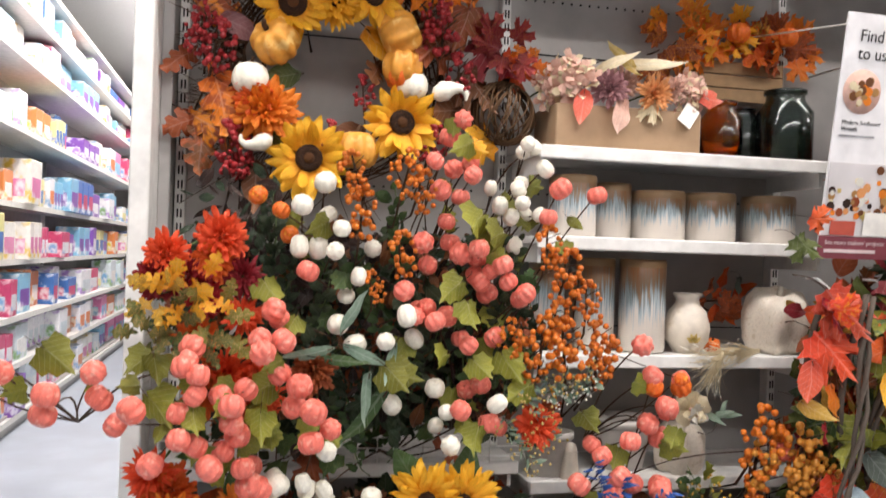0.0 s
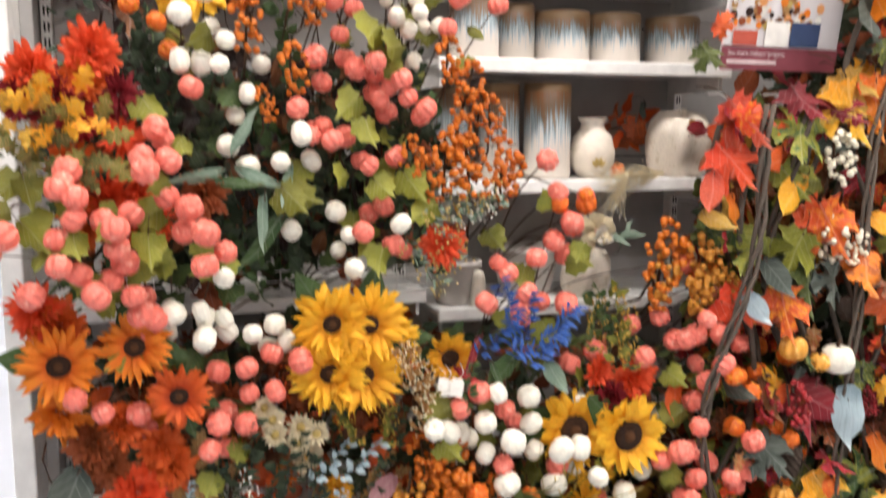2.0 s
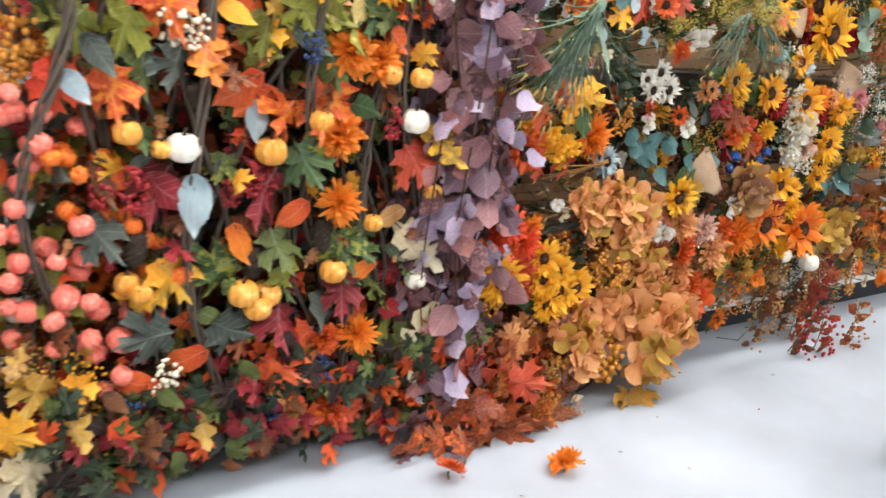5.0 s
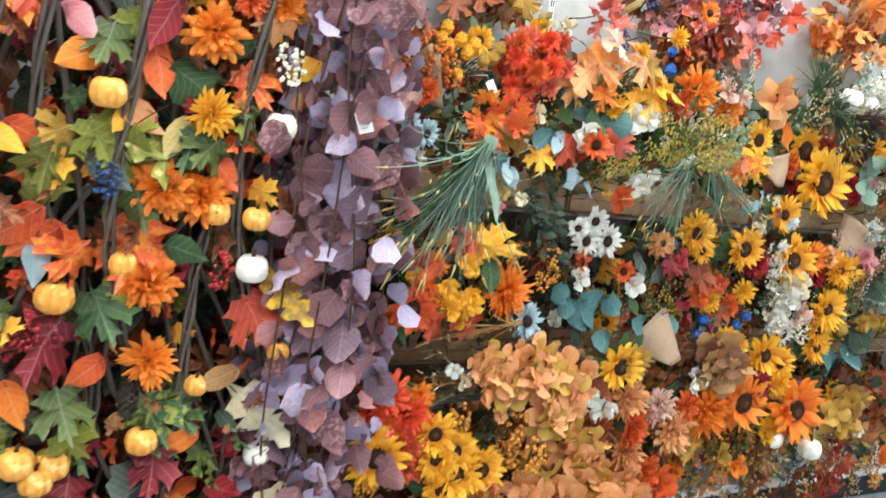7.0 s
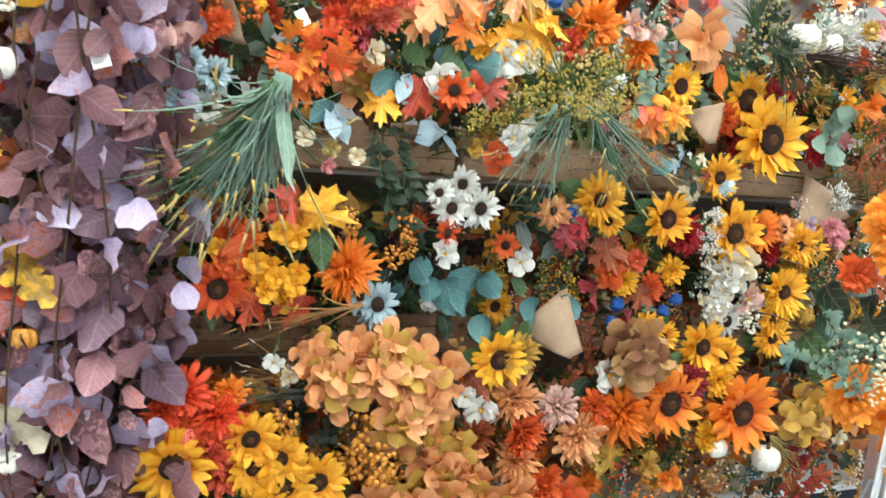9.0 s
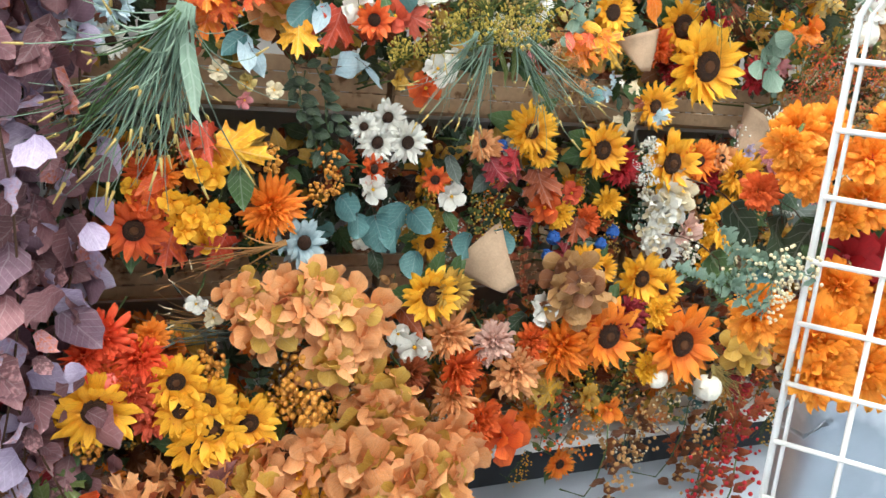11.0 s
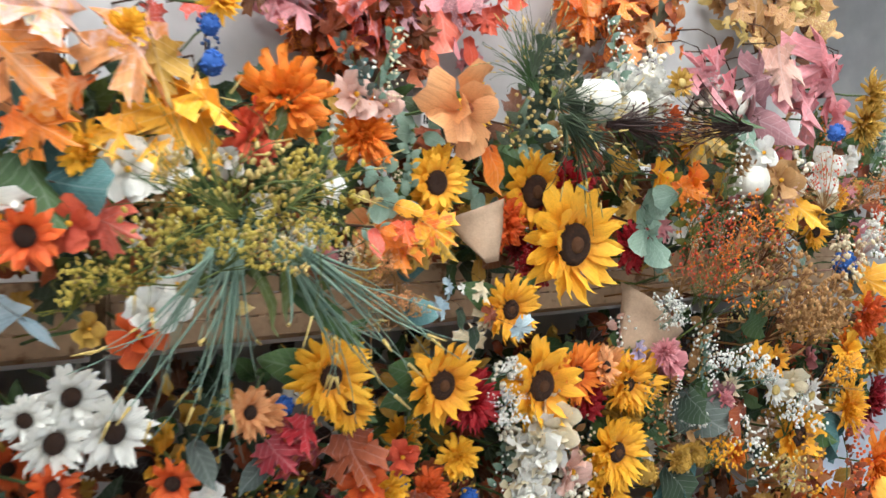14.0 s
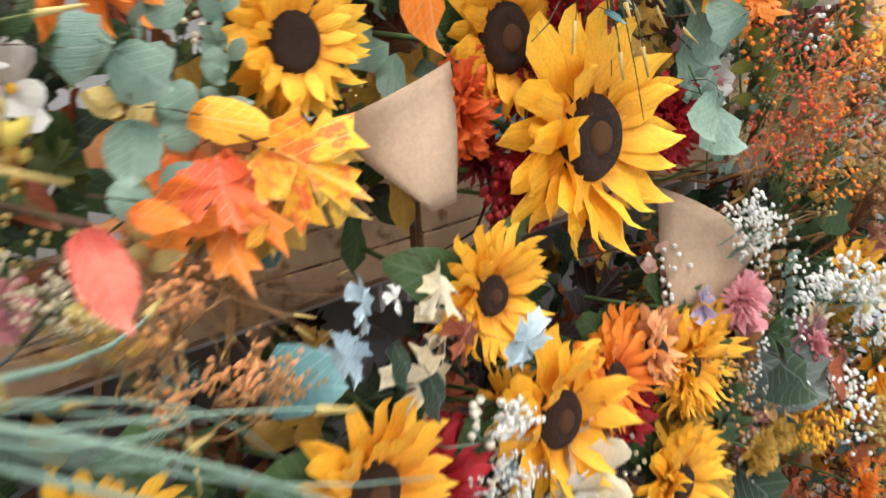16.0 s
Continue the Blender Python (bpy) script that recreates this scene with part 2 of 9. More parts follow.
def tube(g, pts, r0, r1=None, seg=5):
    r1 = r0 if r1 is None else r1
    vs, fs = [], []
    n = len(pts)
    P = [Vector(p) for p in pts]
    for j, p in enumerate(P):
        d = (P[min(j + 1, n - 1)] - P[max(j - 1, 0)]).normalized()
        a = d.orthogonal().normalized()
        b = d.cross(a)
        r = r0 + (r1 - r0) * j / (n - 1)
        for i in range(seg):
            w = 2 * math.pi * i / seg
            vs.append(p + a * r * math.cos(w) + b * r * math.sin(w))
    for j in range(n - 1):
        for i in range(seg):
            q = (i + 1) % seg
            fs.append((j * seg + i, j * seg + q, (j + 1) * seg + q, (j + 1) * seg + i))
    fs += [tuple(range(seg))[::-1], tuple(range((n - 1) * seg, n * seg))]
    return g.add(vs, fs)


def bend(a, b, sag=0.0, n=6, side=0.0):
    a, b = Vector(a), Vector(b)
    return [a.lerp(b, i / n) + Vector((side, 0, sag)) * math.sin(math.pi * i / n) for i in range(n + 1)]


def ball(g, r, m, seg=8, rings=5, squash=1.0):
    prof = [(max(r * math.sin(math.pi * i / rings), 1e-4), -r * squash * math.cos(math.pi * i / rings)) for i in range(rings + 1)]
    return lathe(g, prof, seg, m)


HALF = {
    "maple": [(0, 1), (.06, .84), (.17, .86), (.14, .68), (.12, .58), (.28, .66), (.36, .80), (.41, .65), (.55, .63), (.43, .5), (.47, .42), (.28, .36), (.34, .25), (.46, .17), (.28, .12), (.2, .02), (.05, .08), (0, 0)],
    "oak": [(0, 1), (.1, .95), (.08, .85), (.2, .8), (.22, .7), (.1, .63), (.27, .58), (.3, .47), (.12, .41), (.24, .34), (.24, .23), (.08, .2), (.04, .06), (0, 0)],
    "ovate": [(0, 1), (.09, .88), (.2, .7), (.27, .5), (.26, .3), (.15, .1), (0, 0)],
    "round": [(0, 1), (.2, .96), (.38, .8), (.46, .55), (.4, .28), (.22, .08), (0, 0)],
    "lance": [(0, 1), (.05, .85), (.1, .6), (.11, .35), (.06, .12), (0, 0)],
    "ruffle": [(0, .95), (.05, 1), (.11, .95), (.17, .84), (.2, .66), (.16, .4), (.08, .12), (0, 0)],
    "petal": [(0, 1), (.045, .93), (.105, .8), (.165, .56), (.15, .3), (.07, .05), (0, 0)],
    "floret": [(0, 1), (.26, .95), (.4, .7), (.34, .38), (.14, .1), (0, 0)],
    "euc": [(0, 1), (.13, .92), (.31, .75), (.41, .5), (.35, .25), (.16, .06), (0, 0)],
    "grape": [(0, 1), (.1, .8), (.3, .76), (.34, .58), (.5, .52), (.46, .3), (.44, .12), (.2, .1), (.08, .0), (0, .1)],
}


def leaf_geo(g, shape, m, fold=0.25, curl=0.3, twist=0.0):
    """A thin curved leaf in the xz plane, tip up, facing -y; base at the origin, length 1."""
    pts = HALF[shape]

    def at(x, z):
        return (x + twist * z * z * 0.3, fold * abs(x) - curl * z * z * 0.6 + 0.07 * math.sin(9 * z + 5 * x) + 0.05 * math.sin(14 * x + 4 * z), z)
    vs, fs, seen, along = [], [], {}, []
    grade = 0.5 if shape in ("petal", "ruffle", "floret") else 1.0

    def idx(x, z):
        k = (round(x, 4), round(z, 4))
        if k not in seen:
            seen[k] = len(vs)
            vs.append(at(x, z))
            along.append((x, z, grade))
        return seen[k]
    fan = shape in ("maple", "grape")
    for s in (-1, 1):
        for (xa, za), (xb, zb) in zip(pts, pts[1:]):
            ring = [idx(s * xa, za), idx(s * xb, zb)]
            ring += [idx(0, 0.38)] if fan else [idx(0, zb), idx(0, za)]
            ring = list(dict.fromkeys(ring))
            if len(ring) > 2:
                fs.append(tuple(ring) if s < 0 else tuple(ring[::-1]))
    return g.add(vs, fs, m, along)


def scl(s):
    return Matrix.Scale(s, 4)


RND = random.Random(7)


def U(a, b):
    return RND.uniform(a, b)


# ---- prototypes of artificial stems ----
def petal_ring(g, n, r_in, length, tilt, width, shape="petal", jitter=0.1, lift=0.0):
    """A ring of petals round -y; tilt: degrees by which they lean to the front."""
    for i in range(n):
        a = 360 * i / n + U(-8, 8)
        L = length * U(1 - jitter, 1 + jitter)
        m = pose(0, -lift, 0, 0, a, 0) @ pose(0, 0, r_in, tilt + U(-13, 13), 0, U(-22, 22)) @ Matrix.Diagonal((L * width, L, L, 1))
        leaf_geo(g, shape, m, fold=0.6, curl=U(-0.5, 0.6), twist=U(-0.7, 0.7))
    return g


def stem_mesh(material, length, droop, r=0.0022):
    return cached(("stem", material.name, length, droop, r), lambda: tube(Geo(), [(0, 0.01, 0), (0.004, length * 0.35, -droop * 0.1), (0, length * 0.7, -droop * 0.45), (0, length, -droop)], r, r * 1.3).mesh("stem", material))


def sunflower(x, y, z, d=0.13, key="yellow", yaw=0.0, tip=0.0, disc=0.2, leafy=True, label=""):
    """A cloth sunflower: two petal rings, a seeded disc, a stem and leaves."""
    v = int(abs(x * 97 + z * 31)) % 3
    petals = cached(("sunp", key, disc, v), lambda: petal_ring(petal_ring(petal_ring(Geo(), 18 if disc > 0.17 else 30, disc * 0.8, 0.5 - disc * 0.6, 24, 1.18 if disc > 0.17 else 0.72, lift=0.03), 17 if disc > 0.17 else 22, disc * 0.85, 0.54 - disc * 0.55, 6, 1.22 if disc > 0.17 else 0.75), 12, disc * 0.8, 0.5 - disc * 0.5, -6, 1.1, jitter=0.2).mesh("petals", hue(key)))

    def mk():
        g = Geo()
        lathe(g, [(disc, -0.03), (disc * 1.02, 0.03), (disc * 0.85, 0.07), (disc * 0.6, 0.075), (disc * 0.35, 0.06), (disc * 0.15, 0.06), (0.001, 0.065)], 20, pose(0, 0, 0, 90, 0, 0))
        return g.mesh("seed_disc", seed)
    centre = cached(("sund", disc), mk)
    t = thing("sunflower_stem", pose(x, y, z, tip, U(-180, 180), yaw), label or "%s artificial sunflower with a dark brown centre" % {"yellow": "bright yellow", "gold": "golden yellow", "orange": "orange", "deep": "rusty orange", "ice": "pale blue", "cream": "cream"}.get(key, key), "sunflower", "artificial sunflowers")
    part("petals", petals, t, scl(d))
    part("seed_disc", centre, t, scl(d), "dark brown seed disc")
    if d > 0.095:
        part("disc_heart", cached(("heart", disc), lambda: lathe(Geo(), [(disc * 0.42, 0.055), (disc * 0.36, 0.082), (disc * 0.15, 0.088), (0.001, 0.086)], 14, pose(0, 0, 0, 90, 0, 0)).mesh("disc_heart", mat("disc_heart", "#6b4424", "#47280f", rough=0.95, grain=260, bump=1.0))), t, scl(d), "lighter brown heart of the disc")
    part("stem", stem_mesh(twig_green, 0.15, 0.02), t)
    if leafy:
        lf = cached(("sunleaf", v), lambda: leaf_geo(leaf_geo(Geo(), "ovate", pose(0, 0.14, 0, -12, 130 + 40 * v, 0), 0.3, -0.2), "ovate", pose(0, 0.14, 0, -12, 245 - 30 * v, 0), 0.3, 0.4).mesh("leaf", hue("green")))
        part("leaf", lf, t, scl(d * 0.85), "green leaves")
    return t


def mum(x, y, z, d=0.1, key="orange", yaw=0.0, tip=0.0, core=None, cat="chrysanthemum", stalk=0.26):
    """A full layered flower head."""
    v = int(abs(x * 91 + z * 37)) % 3

    def mk():
        g = Geo()
        for n, r, L, tl in ((15, 0.1, 0.4, 5), (15, 0.09, 0.37, 20), (14, 0.07, 0.34, 36), (13, 0.05, 0.3, 52), (11, 0.03, 0.25, 66), (7, 0.015, 0.2, 78)):
            petal_ring(g, int(n * 1.5), r, L, tl, 0.72, "ruffle" if v else "petal", 0.22, 0.02)
        return g.mesh("petals", hue(key))
    t = thing("%s_stem" % cat, pose(x, y, z, tip + U(-12, 12), U(-180, 180), yaw + U(-15, 15)), "%s artificial %s with layered petals" % ({"vivid": "vivid orange", "deep": "deep orange", "flame": "flame red"}.get(key, key), cat), cat, "artificial layered flowers")
    part("petals", cached(("mum", key, v), mk), t, scl(d))
    if core:
        part("flower_centre", cached(("core", core), lambda: ball(Geo(), 0.13, pose(0, -0.14, 0, 90, 0, 0), 12, 6, 0.6).mesh("flower_centre", hue(core))), t, scl(d))
    part("stem", stem_mesh(twig_green, min(stalk, 0.15), 0.015), t)
    return t


def daisy(x, y, z, d=0.07, key="white", core="choc", yaw=0.0, tip=0.0, wide=1.05, n=18, cat="daisy"):
    v = int(abs(x * 91 + z * 37)) % 2
    t = thing("%s_stem" % cat, pose(x, y, z, tip + U(-15, 15), U(-180, 180), yaw + U(-18, 18)), "%s artificial %s with a %s centre" % (key, cat, {"choc": "dark brown"}.get(core, core)), cat, "artificial daisies")
    part("petals", cached(("dsy", key, v, n, wide), lambda: petal_ring(petal_ring(Geo(), n, 0.08, 0.42, 10, wide), n - 2, 0.08, 0.36, 24, wide, lift=0.03).mesh("petals", hue(key))), t, scl(d))
    part("flower_centre", cached(("dsyc", core), lambda: ball(Geo(), 0.15, pose(0, -0.06, 0, 90, 0, 0), 12, 6, 0.55).mesh("flower_centre", seed if core == "choc" else hue(core))), t, scl(d))
    part("stem", stem_mesh(twig_green, 0.14, 0.02), t)
    return t


def blossom(x, y, z, d=0.07, key="white", core="yellow", cat="blossom", yaw=0.0, tip=0.0, stalk=0.24):
    """A broad five-petalled flower."""
    t = thing("%s_stem" % cat, pose(x, y, z, tip + U(-15, 15), U(-180, 180), yaw + U(-20, 20)), "%s artificial %s with broad petals" % (key, cat), cat, "artificial blossoms")
    part("petals", cached(("bls", key), lambda: petal_ring(petal_ring(Geo(), 5, 0.03, 0.47, 18, 1.2, "floret"), 4, 0.02, 0.34, 42, 1.15, "floret", lift=0.03).mesh("petals", hue(key))), t, scl(d))
    part("flower_centre", cached(("blsc", core), lambda: ball(Geo(), 0.055, pose(0, -0.06, 0, 90, 0, 0), 8, 5).mesh("flower_centre", hue(core))), t, scl(d))
    part("stem", stem_mesh(twig_green, min(stalk, 0.13), 0.015, 0.002), t)
    return t


def hydrangea(x, y, z, d=0.16, key="peach", key2="amber", n=13, shape="round", yaw=0.0):
    """A dome of broad papery florets, each of three petals."""
    def mk(col, v):
        def f():
            g = Geo()
            for k in range(3):
                leaf_geo(g, shape, pose(0, 0, 0, 16, 120 * k + U(-15, 15), 0) @ scl(0.35 if shape == "round" else 0.22), 0.25, U(-0.1, 0.5))
            return g.weld().mesh("floret", hue(col))
        return cached(("flo", col, shape, v), f)
    t = thing("hydrangea_stem", pose(x, y, z, U(-8, 8), U(-180, 180), yaw + U(-15, 15)), "%s artificial hydrangea head with broad papery florets" % key, "hydrangea", "artificial hydrangeas")
    for i in range(n):
        a, b = i * 2.4 + U(-0.3, 0.3), math.sqrt((i + 0.4) / n) * 0.44
        px, pz = b * math.cos(a), b * math.sin(a)
        part("floret", mk(key2 if i % 3 == 1 else key, i % 3), t, scl(d) @ pose(px, -0.28 * (1 - (b / 0.5) ** 2) - U(0, 0.06), pz, -pz * 90 + U(-25, 25), U(0, 360), px * 90 + U(-25, 25)))
    part("stem", stem_mesh(twig_green, 0.15, 0.02), t)
    return t


LEAF_WORDS = {"euc": "rounded leaf", "maple": "maple leaf", "oak": "oak leaf", "ovate": "leaf", "round": "round leaf", "lance": "narrow leaf", "grape": "grape leaf"}


def leaf(x, y, z, s=0.12, shape="maple", key="orange", k2=None, roll=None, yaw=0.0, tip=0.0):
    """One large cloth leaf on a stem, hanging or spread; (x, y, z) is its middle."""
    v = RND.randrange(3)
    m = vein(key, k2)
    me = cached(("leaf", shape, key, k2, v), lambda: leaf_geo(Geo(), shape, pose(0, 0, -0.45), U(0.1, 0.65), U(-0.2, 0.9), U(-0.6, 0.6)).mesh("blade", m))
    t = solid("leaf_pick", me, pose(x, y, z, tip + U(-18, 18), U(100, 260) if roll is None else roll, yaw + U(-25, 25)) @ scl(s), "%s artificial %s on a thin stem" % (key, LEAF_WORDS[shape]), "leaf", "single cloth leaves")
    part("stem", cached(("lstem",), lambda: tube(Geo(), [(0, 0, -0.3), (0, 0.1, -0.55), (0, 0.35, -0.7), (0, 0.7, -0.72)], 0.01, 0.012).mesh("stem", twig)), t)
    return t


def leafspray(x, y, z, s=0.12, shape="maple", key="orange", k2=None, n=5, spread=1.0):
    """A spray of several leaves on one twig."""
    m = autumn(key, k2) if k2 else hue(key)
    v = RND.randrange(3)

    def mk():
        out = []
        for i in range(n):
            g = Geo()
            a = 360 * i / n + U(-25, 25)
            leaf_geo(g, shape, pose(0, 0, 0, U(5, 35), a, 0) @ pose(0, U(-0.1, 0.1), U(0.05, 0.5) * spread, U(-25, 15), 0, U(-35, 35)) @ scl(U(0.7, 1)), U(0.1, 0.4), U(0, 0.5), U(-0.5, 0.5))
            out.append(g.mesh("blade", m))
        return out
    t = thing("leaf_spray", pose(x, y, z, U(-12, 12), U(-180, 180), U(-20, 20)), "%s artificial %s spray on a twig" % (key, LEAF_WORDS[shape]), "leaves", "cloth leaf sprays")
    for me in cached(("lspray", shape, key, k2, n, spread, v), mk):
        part("blade", me, t, scl(s))
    part("stem", stem_mesh(twig, 0.14, 0.02, 0.002), t)
    return t


def pumpkin_mesh(material, kind=0):
    def mk():
        g = Geo()
        seg = 40
        pr = [(0.02, 0.33), (0.14, 0.385), (0.3, 0.39), (0.43, 0.28), (0.5, 0.08), (0.5, -0.1), (0.42, -0.28), (0.28, -0.38), (0.02, -0.4)]
        if kind == 1:
            pr = [(r * 0.9, z * 1.25) for r, z in pr]
        lathe(g, pr[::-1], seg, None, 8, 0.08 if material is skin_white else 0.19)
        return g.mesh("pumpkin", material)
    return cached(("pump", material.name, kind), mk)


def stub_mesh():
    return cached(("stub",), lambda: tube(Geo(), [(0, 0, 0.3), (0.01, 0, 0.42), (0.05, 0, 0.52), (0.1, 0, 0.58)], 0.07, 0.045).mesh("stub", twig))


def pumpkin_spray(base, tips, d, material, leaf_key, label, leaves=3):
    """A wiry spray: twigs from a base out to small foam pumpkins, with cloth leaves."""
    b = Vector(base)
    t = thing("pumpkin_spray", pose(*base), label, "pumpkin spray", "mini pumpkin sprays")
    for i, p in enumerate(tips):
        q = Vector(p) - b
        part("twig", tube(Geo(), bend((0, 0, 0), q + Vector((0, 0.01, 0)), U(-0.02, 0.04), 6, U(-0.03, 0.03)), 0.0024, 0.0014, 4).mesh("twig", twig), t)
        s = d * U(0.86, 1.12)
        part("pumpkin", pumpkin_mesh(material, i % 2 if material is skin_white else 0), t, pose(*q, U(-50, 70), U(-40, 40), U(-180, 180)) @ scl(s))
    for i in range(leaves):
        p = Vector(RND.choice(tips)) - b
        q = p * U(0.6, 1.0) + Vector((U(-0.04, 0.04), -U(0, 0.02), U(-0.05, 0.03)))
        part("leaf", cached(("gleaf", leaf_key, i % 3), lambda: leaf_geo(Geo(), "grape", pose(0, 0, 0), U(0.1, 0.4), U(0, 0.5)).mesh("leaf", autumn(leaf_key, "moss"))), t, pose(*q, U(-30, 30), U(90, 270), U(-40, 40)) @ scl(U(0.04, 0.062)), "yellow-green grape leaf")
    return t


def berries(x, y, z, s=0.1, material=None, n=38, r=0.06, key="orange", roll=0.0):
    material = material or skin_rust
    key = {"berry_red": "red", "berry_amber": "amber", "berry_cream": "cream white", "berry_blue": "dark blue"}.get(material.name, key)

    def mk():
        g = Geo()
        for i in range(n):
            a, b = U(0, 6.28), U(0, 1)
            h = U(-0.5, 0.5)
            w = 0.36 * math.sqrt(max(0.05, 1 - (2 * h) ** 2)) * b ** 0.4
            ball(g, r * U(0.8, 1.15), pose(w * math.cos(a), w * math.sin(a) * 0.7 - 0.1, h), 8, 6)
        return g.mesh("berries", material)
    v = RND.randrange(2)
    t = thing("berry_stem", pose(x, y, z, U(-15, 15), roll + U(-15, 15), U(-30, 30)), "cluster of %s artificial berries on a brown twig" % key, "berries", "berry clusters")
    part("berry_cluster", cached(("berr", material.name, n, r, v), mk), t, scl(s), kind="stuff")

    def tw():
        g = Geo()
        tube(g, [(0, 0.05, 0.45), (0, 0.08, 0), (0, 0.3, -0.6), (0, 1.2, -1.2)], 0.025, 0.03)
        for i in range(6):
            h = -0.4 + 0.15 * i
            tube(g, [(0, 0.07, h - 0.15), (U(-0.3, 0.3), -0.1, h)], 0.014, 0.01, 4)
        return g.mesh("twig", twig)
    part("twig", cached(("berrtw",), tw), t, scl(s))
    return t


def grass(x, y, z, length=0.3, roll=180.0, key="sage", spread=0.45, n=60, tips="wheat", yaw=0.0, lean=-20.0):
    """A tied tuft of thin grass blades fanning out, with pale seed tips."""
    v = int(abs(x * 91 + z * 37)) % 2

    def mk(which):
        def f():
            g = Geo()
            r2 = random.Random(11 + v)
            for i in range(n):
                a, w = r2.gauss(0, spread * 0.75), r2.uniform(-0.5, 0.5)
                L = r2.uniform(0.45, 1.05)
                dr, sw, ph = r2.uniform(0.0, 0.4), r2.uniform(-0.12, 0.12), r2.uniform(-0.02, 0.02)
                pts = []
                for k in range(8):
                    u = k / 7
                    pts.append(Vector((ph + math.sin(a * (0.4 + 0.8 * u)) * u * L + sw * math.sin(3 * u) * u, -0.12 * u + w * u * u * 0.5, math.cos(a) * u * L - dr * u ** 3 * abs(a) * 2)))
                if which == 0:
                    tube(g, pts, 0.0055 if i % 4 else 0.012, 0.002, 3)
                elif i % 2 == 0:
                    tube(g, [pts[6].lerp(pts[7], 0.3), pts[6].lerp(pts[7], 0.6), pts[7]], 0.009, 0.004, 5)
            return g.mesh("blades" if which == 0 else "seed_tip", hue(key if which == 0 else tips))
        return cached(("grass", key, tips, which, v, n, spread), f)
    t = thing("grass_bunch", pose(x, y, z, 0, 0, yaw) @ pose(0, 0, 0, lean, roll, 0), "%s artificial grass bunch with pale seed tips" % key, "grass", "grass bunches")
    part("blade_tuft", mk(0), t, scl(length), kind="stuff")
    part("seed_head", mk(1), t, scl(length), "pale yellow seed tips", "stuff")
    return t


def sprig(x, y, z, s=0.15, key="green", bud=None, shape="ovate", n=14, roll=0.0, size=0.22):
    """A leafy filler sprig with small leaves along a stem, and buds."""
    v = RND.randrange(2)

    def mk(which):
        def f():
            g = Geo()
            r2 = random.Random(5 + v)
            for i in range(n):
                h = i / n
                a = r2.choice((-1, 1)) * r2.uniform(40, 85)
                c = pose(0.06 * math.sin(5 * h), -0.05, h - 0.5, 0, 0, 0)
                if which == 0:
                    leaf_geo(g, shape, c @ pose(0, 0, 0, r2.uniform(-10, 40), a, r2.uniform(-40, 40)) @ scl(size * r2.uniform(0.7, 1.1)), 0.3, 0.3)
                elif which == 1:
                    for k in range(3):
                        ball(g, 0.021, c @ pose(r2.uniform(-0.22, 0.22), -r2.uniform(0.05, 0.2), r2.uniform(-0.08, 0.1)), 6, 4)
            if which == 2:
                tube(g, [(0, 0.02, 0.5), (0.04, 0, 0.2), (-0.03, 0.02, -0.2), (0, 0.12, -0.5), (0, 0.4, -0.6)], 0.007, 0.010, 4)
            return g.mesh(("leaves", "buds", "stem")[which], hue(key) if which == 0 else (hue(bud) if which == 1 else twig_green))
        return cached(("sprig", key, bud, shape, n, which, v, size), f)
    t = thing("foliage_sprig", pose(x, y, z, U(-15, 15), roll + U(-25, 25), U(-30, 30)), "%s artificial foliage sprig%s" % (key, " with %s buds" % bud if bud else " of small leaves"), "foliage", "foliage sprigs")
    part("foliage", mk(0), t, scl(s), kind="stuff")
    if bud:
        part("bud_cluster", mk(1), t, scl(s), kind="stuff")
    part("stem", mk(2), t, scl(s))
    return t


def budspray(x, y, z, s=0.15, key="moss", bud="straw", roll=0.0, fine=1.0):
    """A leafless filler stem: fanning threads with clusters of small oval buds."""
    v = RND.randrange(3)

    def mk(which):
        def f():
            g = Geo()
            r2 = random.Random(50 + v)
            for i in range(13):
                a, w = r2.uniform(-1.2, 1.2), r2.uniform(-0.9, 0.9)
                L = r2.uniform(0.45, 0.75)
                d = Vector((math.sin(a) * math.cos(w), -abs(math.sin(w)) * 0.6 - 0.1, math.cos(a) * math.cos(w))).normalized()
                p0, p1 = Vector((0, 0.1, -0.35)), Vector((0, 0.05, -0.35)) + d * L
                if which == 0:
                    tube(g, [p0, p0.lerp(p1, 0.5) + Vector((0.03, 0, 0.02)), p1], 0.007, 0.004, 3)
                for k in range(7):
                    q = p0.lerp(p1, 0.55 + 0.075 * k)
                    e = q + Vector((r2.uniform(-0.09, 0.09), r2.uniform(-0.09, 0.03), r2.uniform(-0.04, 0.09)))
                    if which == 0:
                        tube(g, [q, e], 0.0035, 0.0025, 3)
                    else:
                        ball(g, 0.019 * fine * r2.uniform(0.7, 1.3), Matrix.Translation(e) @ Euler((r2.uniform(-0.8, 0.8), r2.uniform(-0.8, 0.8), 0)).to_matrix().to_4x4() @ Matrix.Diagonal((1, 1, 1.6, 1)), 6, 4)
            if which == 0:
                tube(g, [(0, 0.1, -0.35), (0, 0.5, -0.6), (0, 1.4, -0.75)], 0.012, 0.014, 4)
            return g.mesh("threads" if which == 0 else "bud_cluster", hue(key) if which == 0 else hue(bud))
        return cached(("bspr", key, bud, which, v, fine), f)
    t = thing("bud_spray", pose(x, y, z, U(-15, 15), roll + U(-30, 30), U(-30, 30)), "%s stems with tiny %s artificial buds" % (key, bud), "filler stem", "bud sprays")
    part("stem_fan", mk(0), t, scl(s))
    part("bud_cluster", mk(1), t, scl(s), kind="stuff")
    return t


